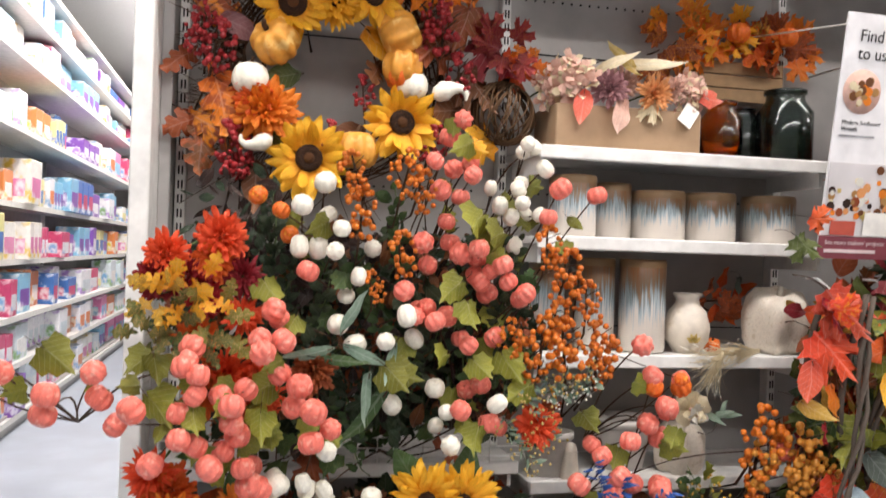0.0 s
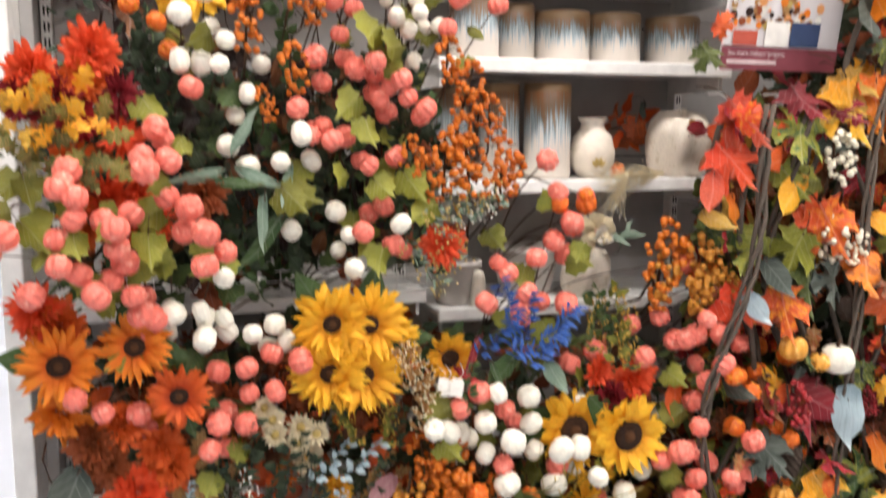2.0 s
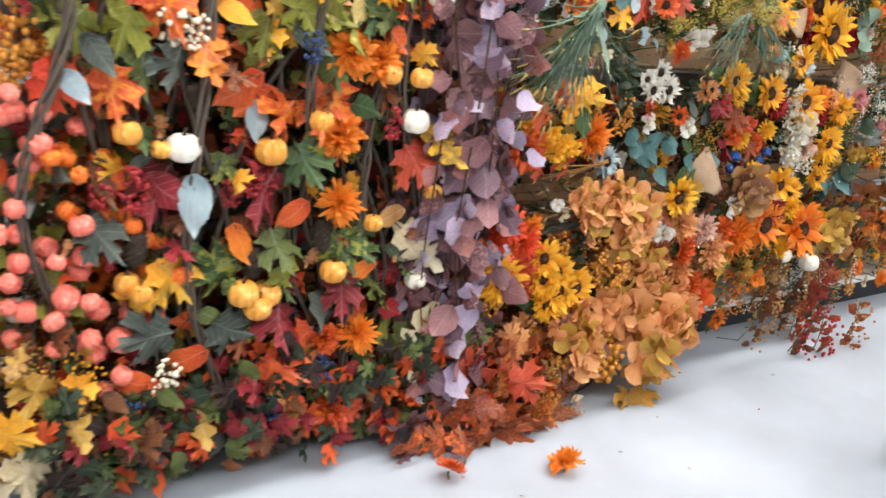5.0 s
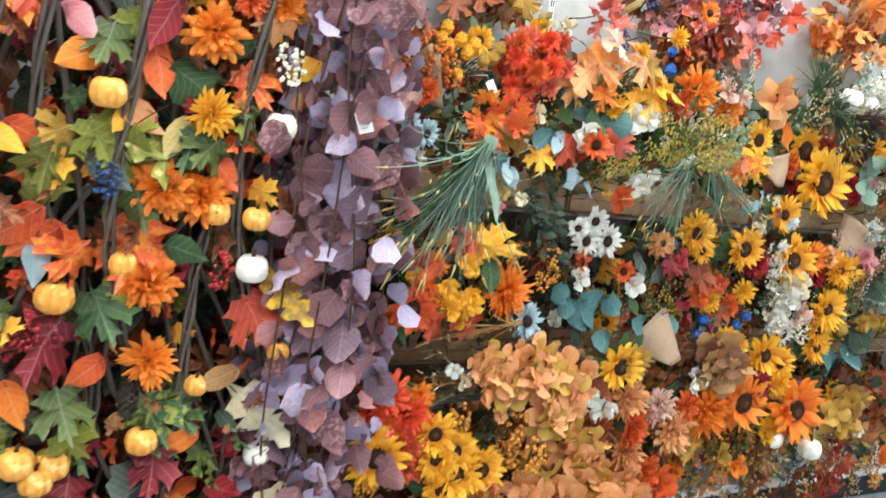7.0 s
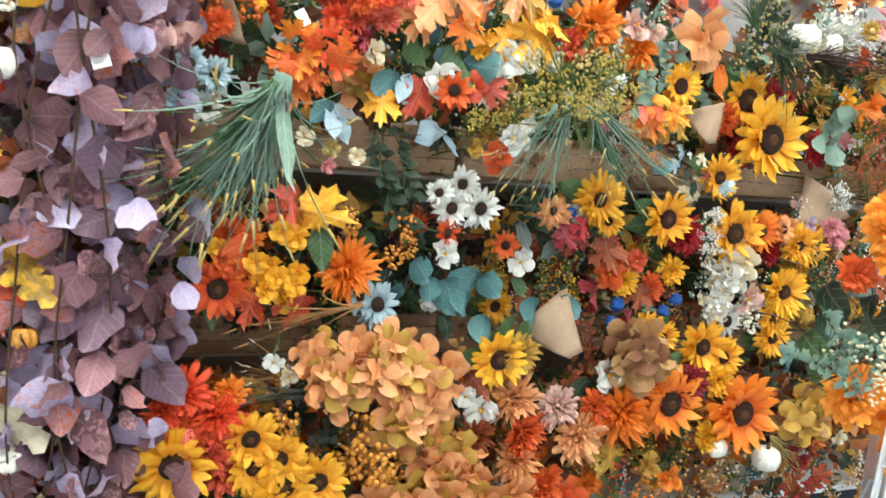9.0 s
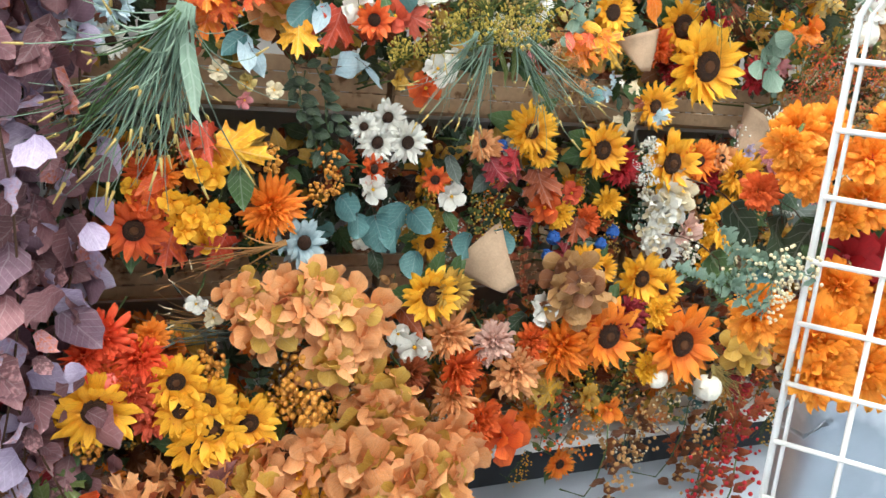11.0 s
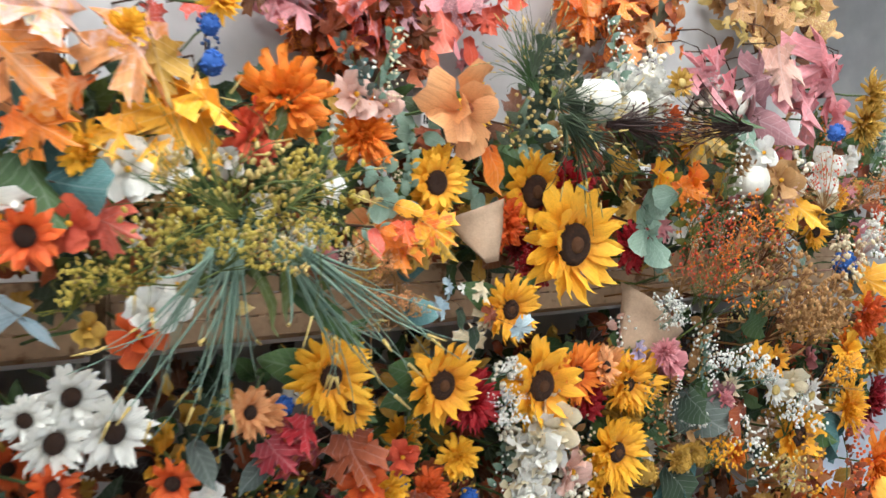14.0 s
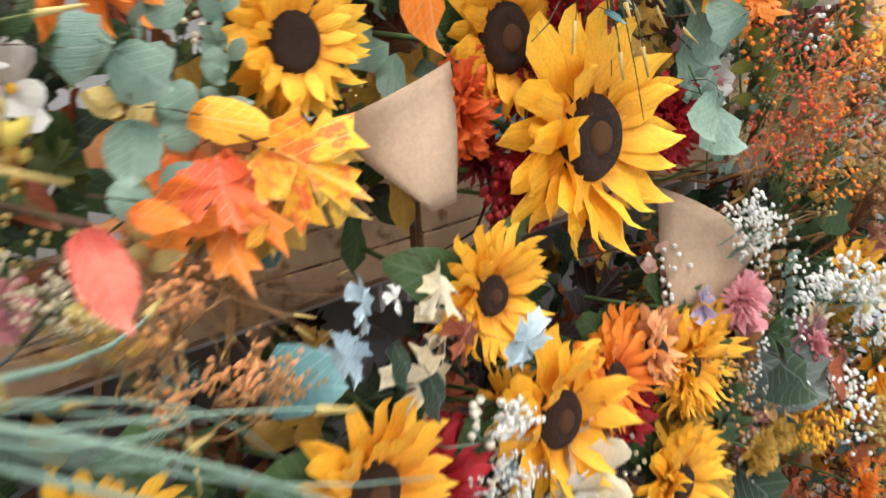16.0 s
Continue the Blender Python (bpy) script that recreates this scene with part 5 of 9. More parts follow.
# ---- hanging project sign ----
def sign():
    t = thing("hanging_sign", pose(1.15, 1.6, 1.475, 9, 0, 2), "white printed project sign with a dark red footer strip", "sign")
    w, h = 0.30, 0.50
    white = mat("sign_white", "#eceaea", "#e6e4e6", rough=0.45, grain=20, bump=0.02)
    part("board", box("board", 0, w, 0, 0.004, 0, h, white, 0.001), t)
    part("footer", box("footer", 0, w, -0.0025, -0.0005, 0, 0.047, mat("sign_red", "#8c4650", "#84404a", rough=0.5, grain=20, bump=0.02)), t, None, "dark red footer strip")
    ph = part("photo", box("photo", 0.004, w - 0.004, -0.0022, -0.0005, 0.049, 0.2, mat("photo_grey", "#cfc8c6", "#d9d6d8", rough=0.45, grain=9, bump=0)), t, None, "printed photo of a flower arrangement")
    r2 = random.Random(4)
    for i in range(70):
        cx, cz = r2.gauss(0.14, 0.06), 0.09 + abs(r2.gauss(0.02, 0.04))
        cx, cz = min(max(cx, 0.015), w - 0.015), min(cz, 0.19)
        key = r2.choice(("tan", "cream", "brown", "orange", "peach", "white", "rust", "wheat", "choc"))
        part("print_spot", cached(("spot", key), lambda: lathe(Geo(), [(1, 0), (0.001, 0.0005)], 7).mesh("print_spot", hue(key))), ph, pose(cx, -0.003 - 0.00002 * i, cz, 90, 0, 0) @ scl(r2.uniform(0.005, 0.012)))
    part("print_block", box("print_block", 0.1, 0.16, -0.0062, -0.0052, 0.05, 0.1, tag_white), ph)
    part("print_block", box("print_block", 0.165, 0.24, -0.0062, -0.0052, 0.05, 0.1, mat("print_navy", "#3a4c70", "#2c3c5c", rough=0.5)), ph)
    part("print_block", box("print_block", 0.02, 0.08, -0.0062, -0.0052, 0.05, 0.08, mat("print_coral", "#c8604c", "#b04a3c", rough=0.5)), ph)
    for cx, cz, r, k1, k2 in ((0.055, 0.345, 0.045, "tan", "brown"), (0.235, 0.285, 0.05, "peach", "teal")):
        d = part("round_photo", lathe(Geo(), [(r, 0), (r, 0.001), (0.001, 0.0012)], 32, pose(cx, -0.0006, cz, 90, 0, 0)).mesh("round_photo", hue("ice" if k2 == "teal" else "blush")), t, None, "round printed photo")
        for i in range(26):
            a = i * 0.9
            rr = r * r2.uniform(0.55, 0.85) if k2 == "teal" else r * r2.uniform(0, 0.7)
            key = r2.choice((k1, k2, "cream", "orange") if k2 != "teal" else ("peach", "cream", "blush", "orange"))
            part("print_spot", cached(("spot", key), lambda: lathe(Geo(), [(1, 0), (0.001, 0.0005)], 7).mesh("print_spot", hue(key))), d, pose(cx + rr * math.cos(a), -0.0024 - 0.00002 * i, cz + rr * math.sin(a), 90, 0, 0) @ scl(r * r2.uniform(0.12, 0.24)))
    ink = mat("ink_black", "#232224", "#1c1b1d", rough=0.6)
    pale = mat("ink_pale", "#e8d4d4", "#dcc6c6", rough=0.6)

    def words(text, x, z, size, material):
        c = bpy.data.curves.new("lettering", "FONT")
        c.body, c.size, c.extrude = text, size, 0.0004
        c.materials.append(material)
        o = new("lettering", c)
        o.parent = t
        o.matrix_basis = pose(x, -0.0032, z, 90, 0, 0)
    words("Find new ways", 0.032, 0.445, 0.034, ink)
    words("to use fall", 0.032, 0.41, 0.034, ink)
    words("Modern Sunflower", 0.015, 0.278, 0.0125, ink)
    words("Wreath", 0.015, 0.265, 0.0125, ink)
    words("See more makers' projects", 0.014, 0.03, 0.0135, pale)
    part("printed_line", box("printed_line", 0.014, 0.14, -0.0042, -0.0030, 0.013, 0.02, pale), t)
    part("printed_line", box("printed_line", 0.015, 0.1, -0.0012, -0.0004, 0.253, 0.257, mat("ink_grey", "#9a9a9e", "#8c8c90", rough=0.6)), t)
    part("wire_arm", tube(Geo(), [(0.1, 0.002, h), (0.12, 0.1, h - 0.0), (0.14, 0.62, h + 0.0)], 0.002).mesh("wire_arm", white_metal), t, None, "thin wire arm")


sign()


# ---- toy aisle seen past the end panel ----
def product_colours():
    tones = (("#f2f0f4", "#8ab0d8"), ("#8a5ab4", "#f0e6f6"), ("#4a7ac0", "#e8f0f8"), ("#e88ab8", "#f8e8f0"), ("#f6f4f0", "#7ab0d8"), ("#e88a50", "#f8ead8"),
             ("#f4f2f4", "#b48ad0"), ("#d8507a", "#f6d8e0"), ("#8ac4e0", "#f0f6f8"), ("#f0e6a0", "#7a94c8"), ("#f6f2ea", "#e8c850"), ("#dfe8ec", "#8ab47a"))
    return [mat("carton_%d" % i, c, c, rough=0.35, grain=5, bump=0.02, island=0.4, spot=p, spots=0.25) for i, (c, p) in enumerate(tones)]


CARTONS = product_colours()


def carton(x, y, z, w, d, h, k):
    """A printed carton: body, a panel on its front and one on its end."""
    me = cached(("carton", k), lambda: box("carton", -0.5, 0.5, -0.5, 0.5, 0, 1, CARTONS[k], 0.02))
    face = cached(("cface", k), lambda: box_geo(box_geo(Geo(), 0.5, 0.512, -0.36, 0.36, 0.16, 0.6), -0.34, 0.34, -0.512, -0.5, 0.16, 0.55).mesh("printed_panel", CARTONS[(k + 5) % 12], False))
    t = solid("boxed_product", me, pose(x, y, z) @ Matrix.Diagonal((w, d, h, 1)), "boxed product on the aisle shelf with printed front", "box", "boxed products")
    part("printed_panel", face, t)


def aisle_unit(x, y0, y1, levels, depth):
    t = thing("aisle_shelving", pose(0, 0, 0), "tall white aisle shelving stocked with small boxes", "shelving")
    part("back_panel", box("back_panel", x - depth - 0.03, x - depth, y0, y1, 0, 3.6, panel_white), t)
    part("plinth", box("plinth", x - depth, x - 0.03, y0, y1, 0, 0.14, grey_ceramic), t, None, "grey plinth")
    for z in levels:
        dd = 0.0 if z < 1.0 else (0.06 if z < 1.9 else 0.0)
        part("shelf_board", box("shelf_board", x - depth, x - dd, y0, y1, z - 0.022, z, white_metal), t)
        part("price_strip", box("price_strip", x - dd + 0.001, x - dd + 0.006, y0, y1, z - 0.04, z + 0.004, tag_white), t)
    for y in (y0, (y0 + y1) / 2, y1):
        part("upright", box("upright", x - depth, x - depth + 0.03, y - 0.02, y + 0.02, 0, 3.6, white_metal), t)
    return t


LV = (0.12, 0.52, 0.88, 1.3, 1.74, 2.3, 2.85, 3.22, 3.56)
aisle_unit(-1.7, 5.2, 14.5, LV, 0.45)
rb = random.Random(12)
for li, z in enumerate(LV[:-1]):
    y = 5.5
    top = LV[li + 1] - z - 0.07
    while y < 14.2:
        far = 1.0 if y < 9.0 else 1.6
        w = rb.choice((0.13, 0.2, 0.28, 0.4)) * far
        k = rb.randrange(12)
        h0 = min(top, rb.uniform(0.2, 0.36))
        dx = rb.uniform(-0.1, 0.05)
        for j in range(rb.choice((1, 2, 3)) if w < 0.4 else 1):
            carton(-1.86 + dx, y + w / 2, z + 0.001, 0.24, w * 0.93, h0 * rb.choice((1, 1, 0.94)), k)
            y += w
        y += rb.choice((0.01, 0.03, 0.14)) * far
t = thing("aisle_shelving", pose(0, 0, 0), "white shelving at the end of the aisle with pink boxes", "shelving")
part("back_panel", box("back_panel", -1.68, 0.5, 15.2, 15.24, 0, 3.6, mat("panel_pink", "#f0c8cc", "#e8b8c0", rough=0.5, grain=10, bump=0.03)), t, None, "pale pink back panel")
for z in LV:
    part("shelf_board", box("shelf_board", -1.68, 0.5, 14.75, 15.195, z - 0.03, z, white_metal), t)
for z in LV[3:-1]:
    for j in range(5):
        carton(-1.5 + j * 0.3, 14.95, z + 0.001, 0.22, 0.2, rb.uniform(0.18, 0.26), rb.choice((0, 3, 7, 10)))


# ---- wire grid stand with a galvanised bucket of flowers ----
def wire_stand():
    t = thing("wire_grid_stand", pose(3.15, 0.595, 0, 0, 0, -54), "white enamelled wire grid display stand", "display stand")
    W_, H_ = 0.52, 1.356
    rr = 0.035
    pts = [(0, 0, 0.0), (0, 0, H_ - rr), (0.01, 0, H_ - 0.01), (rr, 0, H_), (W_ - rr, 0, H_), (W_ - 0.01, 0, H_ - 0.01), (W_, 0, H_ - rr), (W_, 0, 0)]
    part("outer_rail", tube(Geo(), pts, 0.0048, None, 10).mesh("outer_rail", white_metal), t)
    part("outer_rail", tube(Geo(), [(x + 0.013 if x < 0.2 else x - 0.013, 0.001, min(z, H_ - 0.014)) for x, y, z in pts], 0.003, None, 8).mesh("outer_rail", white_metal), t)
    for k in range(1, 6):
        x = W_ * k / 6
        part("upright_wire", tube(Geo(), [(x, 0.006, 0.06), (x, 0.006, H_)], 0.0038, None, 8).mesh("upright_wire", white_metal), t)
    for k in range(14):
        z = H_ - 0.09 - k * 0.0855
        part("rung", tube(Geo(), [(0, -0.004, z), (W_, -0.004, z)], 0.0038, None, 8).mesh("rung", white_metal), t)
    for x in (0.0, W_):
        part("foot", tube(Geo(), [(x, -0.14, 0.008), (x, 0.0, 0.012), (x, 0.14, 0.008)], 0.008, None, 8).mesh("foot", white_metal), t)


wire_stand()


def bucket(x, y, r, h, z0=0.0):
    zinc = mat("galvanised_zinc", "#b4bec8", "#98a4b0", rough=0.32, grain=14, bump=0.08, metal=0.75, spot="#cfd6dc", spots=0.3, island=0.1)
    t = thing("galvanised_bucket", pose(x, y, z0), "tall galvanised metal flower bucket standing on the floor", "bucket")
    prof = [(0.001, 0.002), (r * 0.78, 0.002)]
    for k in range(20):
        prof.append((r * (0.78 + 0.22 * k / 19) + (0.0035 if k in (5, 6, 12, 13) else 0), 0.01 + (h - 0.02) * k / 19))
    prof += [(r * 0.97, h - 0.004), (r * 0.75, 0.03), (0.001, 0.03)]
    part("body", lathe(Geo(), prof, 36).mesh("body", zinc), t)
    part("rim", lathe(Geo(), [(r, h - 0.012), (r + 0.006, h - 0.006), (r + 0.004, h + 0.003), (r - 0.004, h + 0.001)], 36).mesh("rim", zinc), t)
    for s in (-1, 1):
        part("handle", tube(Geo(), [(s * (r - 0.002), -0.04, h * 0.85), (s * (r + 0.03), -0.03, h * 0.82), (s * (r + 0.03), 0.03, h * 0.82), (s * (r - 0.002), 0.04, h * 0.85)], 0.005, None, 8).mesh("handle", zinc), t)


bucket(3.48, 0.72, 0.125, 0.84)
thicket("foliage_fill", 3.38, 3.58, 0.64, 0.80, 0.8, 1.0, 60, ("forest", "green"), ("ovate",), 0.08, "dark green leaves filling the metal bucket", 61)

def marigold(x, y, z, d, key="vivid", yaw=-45.0):
    """A ball of many ruffled petals, as of a silk marigold."""
    v = int(abs(x * 610 + z * 370)) % 3

    def mk():
        g = Geo()
        for n, r, L, tl in ((22, 0.09, 0.41, -12), (25, 0.1, 0.41, 6), (24, 0.09, 0.38, 24), (21, 0.07, 0.34, 42), (17, 0.05, 0.28, 58), (12, 0.03, 0.22, 74)):
            petal_ring(g, n, r, L, tl + U(-4, 4), 0.85, "ruffle", 0.3, 0.03)
        return g.mesh("petals", hue(key))
    t = thing("marigold_stem", pose(x, y, z, U(-35, 10), U(-180, 180), yaw + U(-30, 30)), "vivid orange silk marigold with ruffled petals", "marigold", "bucket marigolds")
    part("petals", cached(("mgold", key, v), mk), t, scl(d))
    part("stem", stem_mesh(twig_green, 0.055, 0.004), t)


# orange marigolds and red lilies standing in the bucket
for fx, fz, fd in ((3.084, 1.152, 0.06), (3.134, 1.17, 0.07), (3.104, 1.122, 0.058), (3.156, 1.106, 0.062), (3.232, 1.143, 0.075), (3.177, 1.182, 0.06), (3.266, 1.186, 0.07), (3.28, 1.075, 0.085), (3.205, 1.14, 0.06), (3.235, 1.053, 0.06)):
    marigold(fx + 0.035, 0.65 + U(-0.02, 0.03), fz, fd)
marigold(3.116, 0.67, 1.086, 0.05, "deep")
for fx, fz, fd in ((3.122, 0.922, 0.085), (3.198, 0.897, 0.11), (3.26, 0.955, 0.08), (3.346, 0.88, 0.12), (3.411, 0.908, 0.11), (3.322, 0.832, 0.11), (3.45, 0.806, 0.12), (3.195, 0.85, 0.09), (3.416, 0.984, 0.085), (3.44, 1.035, 0.08), (3.28, 0.86, 0.1)):
    marigold(fx, 0.6 + U(-0.02, 0.04), fz, fd)
for fx, fz, fd in ((3.405, 1.095, 0.12), (3.31, 0.989, 0.1), (3.394, 0.97, 0.12), (3.36, 1.13, 0.09)):
    blossom(fx, 0.67, fz, fd, "red", "crimson", "lily", -40)
for fx, fz, fr in ((3.0, 0.978, -60), (3.042, 0.997, -75), (3.085, 1.007, -95), (3.02, 1.02, -50), (3.09, 0.975, -110), (3.05, 0.965, -80)):
    sprig(fx, 0.6, fz, 0.12, "sage", "cream" if fr < -90 else None, "ovate", 22, fr, 0.17)
for fx, fz, key in ((3.2, 1.0, "forest"), (3.28, 1.0, "green"), (3.14, 1.03, "forest"), (3.36, 1.04, "forest"), (3.24, 0.99, "dusk"), (3.12, 0.96, "green")):
    leaf(fx, 0.7, fz, 0.11, "ovate", key)
grass(3.1, 0.64, 0.955, 0.13, 275.0, "choc", 0.25, 24, "choc", 0, 0.0)

# ---- fallen petals and leaves on the floor ----
for k, (px, py) in enumerate(((2.75, 1.05), (2.62, 1.2), (2.9, 1.3), (3.6, 1.35), (3.3, 1.2), (1.0, 1.2), (2.2, 1.15))):
    o = solid("fallen_petal", cached(("fallen", k % 2), lambda: leaf_geo(Geo(), "petal", Matrix(), 0.3, 0.3).mesh("fallen_petal", hue(("rust", "choc")[k % 2]))), pose(px, py, 0.004, 88, 0, k * 70) @ scl(0.016), "small fallen %s petal on the floor" % ("rust", "dark")[k % 2], "petal", "fallen petals")
for fx, fy, fz, fd, key in ((1.46, 1.335, 0.032, 0.075, "deep"), (2.07, 1.29, 0.04, 0.095, "deep"), (2.03, 1.47, 0.16, 0.085, "deep"), (2.39, 1.19, 0.035, 0.1, "orange")):
    mum(fx, fy, fz, fd, key, 0, 0, stalk=0.03).matrix_basis = pose(fx, fy, fz, -62, 0, fx * 400)
for fx, fy, fr in ((2.16, 1.36, 20), (2.0, 1.38, 140), (2.22, 1.38, 250), (2.1, 1.4, 320)):
    leaf(fx, fy, 0.06, 0.1, "maple", "rust", "deep", fr, 0, -35)
grass(0.81, 1.52, 0.012, 0.2, 88.0, "moss", 0.3, 24, "sage", 0, 0.0)


def drooping_leaf(x, y, z):
    """A peach leaf pair on a long twig leaning out from the upper crate."""
    t = thing("leaf_spray", pose(x, y, z), "peach artificial leaf spray leaning out of the upper crate", "leaves", "cloth leaf sprays")
    part("twig", tube(Geo(), bend((0, 0, 0), (0.02, 0.6, -0.14), 0.04), 0.002, 0.003).mesh("twig", twig), t)
    part("blade", leaf_geo(Geo(), "ovate", pose(0, 0, 0, 10, 172, 0), 0.3, 0.2).mesh("blade", vein("coral")), t, scl(0.045))
    part("blade", leaf_geo(Geo(), "ovate", pose(0, 0.02, 0, 10, 110, 0), 0.3, 0.2).mesh("blade", vein("orange")), t, pose(0.03, 0.03, -0.005) @ scl(0.027))


drooping_leaf(3.265, 1.42, 1.279)

# flowers, gourds and leaves wired to the wreath
under(W, leaf(-0.072, 2, 1.803, 0.171, "oak", "orange", "rust"))
under(W, leaf(-0.094, 2, 1.726, 0.17, "oak", "rust", "orange"))
under(W, leaf(-0.117, 2, 1.687, 0.144, "oak", "brown", "rust"))
under(W, leaf(-0.019, 2, 2.06, 0.175, "oak", "orange"))
under(W, leaf(0.45, 2, 2.076, 0.166, "maple", "orange", "rust"))
under(W, leaf(0.551, 2, 1.928, 0.151, "maple", "crimson"))
under(W, leaf(0.608, 2, 1.909, 0.104, "maple", "deep"))
under(W, leaf(-0.04, 2, 1.957, 0.106, "ovate", "mauve"))
under(W, leaf(0.279, 2, 1.929, 0.134, "ovate", "gold"))
under(W, leaf(-0.159, 2, 1.872, 0.106, "oak", "rust"))
under(W, leaf(-0.047, 2, 1.766, 0.157, "oak", "deep", "rust"))
under(W, leaf(0.018, 2, 2.089, 0.149, "oak", "orange"))
under(W, leaf(-0.09, 2, 1.991, 0.147, "oak", "rust", "orange"))
under(W, leaf(0.007, 2, 1.604, 0.117, "ovate", "brown"))
under(W, leaf(0.399, 2, 1.938, 0.149, "maple", "rust"))
under(W, leaf(0.48, 2, 1.997, 0.137, "maple", "rust", "brown"))
under(W, leaf(0.267, 2, 1.876, 0.107, "oak", "brown"))
under(W, leaf(0.444, 2, 1.794, 0.134, "ovate", "brown"))
under(W, leaf(0.404, 2, 1.751, 0.12, "oak", "rust"))
under(W, leaf(0.528, 2, 1.717, 0.108, "maple", "gold"))
under(W, leaf(0.218, 2, 1.729, 0.092, "ovate", "brown"))
under(W, leaf(0.041, 2, 1.72, 0.104, "ovate", "moss"))
under(W, leaf(0.062, 2, 1.849, 0.105, "ovate", "moss"))
under(W, leaf(0.341, 2, 2.093, 0.137, "maple", "orange"))
under(W, leaf(-0.143, 2, 1.736, 0.118, "oak", "rust"))
under(W, leaf(0.511, 2, 1.851, 0.122, "maple", "brown"))
under(W, sunflower(0.329, 1.96, 1.754, 0.153, "yellow", disc=0.19, leafy=False))
under(W, sunflower(0.121, 1.96, 1.661, 0.16, "yellow", disc=0.19, leafy=False))
under(W, sunflower(0.257, 1.96, 2.036, 0.126, "yellow", disc=0.18, leafy=False))
under(W, sunflower(0.075, 1.96, 2.005, 0.144, "gold", disc=0.22, leafy=False))
under(W, sunflower(0.166, 1.96, 2.015, 0.112, "gold", disc=0.15, leafy=False))
under(W, mum(0.026, 1.96, 1.763, 0.141, "orange"))
under(W, mum(0.001, 1.96, 1.776, 0.103, "deep"))
under(W, mum(0.168, 1.96, 2.028, 0.106, "gold"))
under(W, loose_pumpkin(0.04, 1.97, 1.918, 0.111, skin_gold, tip=60))
under(W, loose_pumpkin(0.319, 1.97, 1.956, 0.113, skin_gold, tip=65))
under(W, loose_pumpkin(0.328, 1.97, 1.881, 0.099, skin_gold))
under(W, loose_pumpkin(0.229, 1.97, 1.685, 0.101, skin_gold))
under(W, loose_pumpkin(-0.012, 1.97, 1.831, 0.083, skin_white))
under(W, loose_pumpkin(0.349, 1.97, 1.841, 0.079, skin_white))
under(W, loose_pumpkin(0.328, 1.97, 1.861, 0.079, skin_orange))
under(W, berries(-0.05, 1.98, 1.67, 0.129, skin_red))
under(W, berries(0.421, 1.98, 1.975, 0.135, skin_red))
under(W, berries(0.464, 1.98, 1.872, 0.107, skin_red))
under(W, berries(0.401, 1.98, 1.71, 0.105, skin_red))
under(W, berries(0.105, 1.98, 2.066, 0.107, skin_red))
under(W, berries(-0.087, 1.98, 1.899, 0.118, skin_red))
under(W, berries(0.24, 1.98, 1.818, 0.079, skin_red))
under(W, berries(0.165, 1.98, 1.711, 0.078, skin_red))
under(W, berries(-0.123, 1.98, 1.921, 0.092, skin_red))
under(W, berries(-0.112, 1.98, 1.959, 0.106, skin_red))
under(W, berries(0.393, 1.98, 2.013, 0.108, skin_red))
under(W, berries(0.081, 1.98, 2.051, 0.08, skin_red))
under(W, berries(-0.031, 1.98, 1.652, 0.09, skin_red))
under(W, gourd(0.424, 1.95, 1.832, 0.07, 60))
under(W, gourd(0.016, 1.95, 1.689, 0.06, -120))

# shelf beside the aisle: pumpkin sprays
pumpkin_spray((0.307, 1.92, 1.343), [(0.103, 1.58, 1.419), (0.318, 1.612, 1.478), (0.335, 1.644, 1.435), (0.281, 1.588, 1.387), (0.331, 1.62, 1.355), (0.321, 1.652, 1.347), (0.305, 1.596, 1.34), (0.393, 1.628, 1.718), (0.376, 1.66, 1.687)], 0.041, skin_coral, "lime", "wiry spray of coral mini pumpkins with yellow-green leaves", 3)
pumpkin_spray((0.398, 1.92, 1.455), [(0.33, 1.58, 1.63), (0.406, 1.612, 1.632), (0.381, 1.644, 1.623), (0.406, 1.588, 1.608), (0.351, 1.62, 1.579), (0.398, 1.652, 1.569), (0.56, 1.596, 1.535), (0.366, 1.628, 1.52), (0.382, 1.66, 1.48)], 0.041, skin_coral, "lime", "wiry spray of coral mini pumpkins with yellow-green leaves", 3)
pumpkin_spray((0.443, 1.92, 1.309), [(0.42, 1.58, 1.47), (0.392, 1.612, 1.459), (0.434, 1.644, 1.454), (0.47, 1.588, 1.44), (0.457, 1.62, 1.428), (0.432, 1.652, 1.418), (0.484, 1.596, 1.408), (0.437, 1.628, 1.405), (0.46, 1.66, 1.382)], 0.041, skin_coral, "lime", "wiry spray of coral mini pumpkins with yellow-green leaves", 3)
pumpkin_spray((0.433, 1.92, 1.181), [(0.514, 1.58, 1.387), (0.513, 1.612, 1.375), (0.376, 1.644, 1.337), (0.342, 1.588, 1.331), (0.467, 1.62, 1.3), (0.407, 1.652, 1.293), (0.41, 1.596, 1.286), (0.444, 1.628, 1.208), (0.424, 1.66, 1.192)], 0.042, skin_coral, "lime", "wiry spray of coral mini pumpkins with yellow-green leaves", 3)
pumpkin_spray((0.518, 1.92, 1.199), [(0.394, 1.58, 1.166), (0.459, 1.612, 1.135), (0.485, 1.644, 1.122), (0.581, 1.588, 1.59), (0.669, 1.62, 1.583)], 0.042, skin_coral, "lime", "wiry spray of coral mini pumpkins with yellow-green leaves", 3)
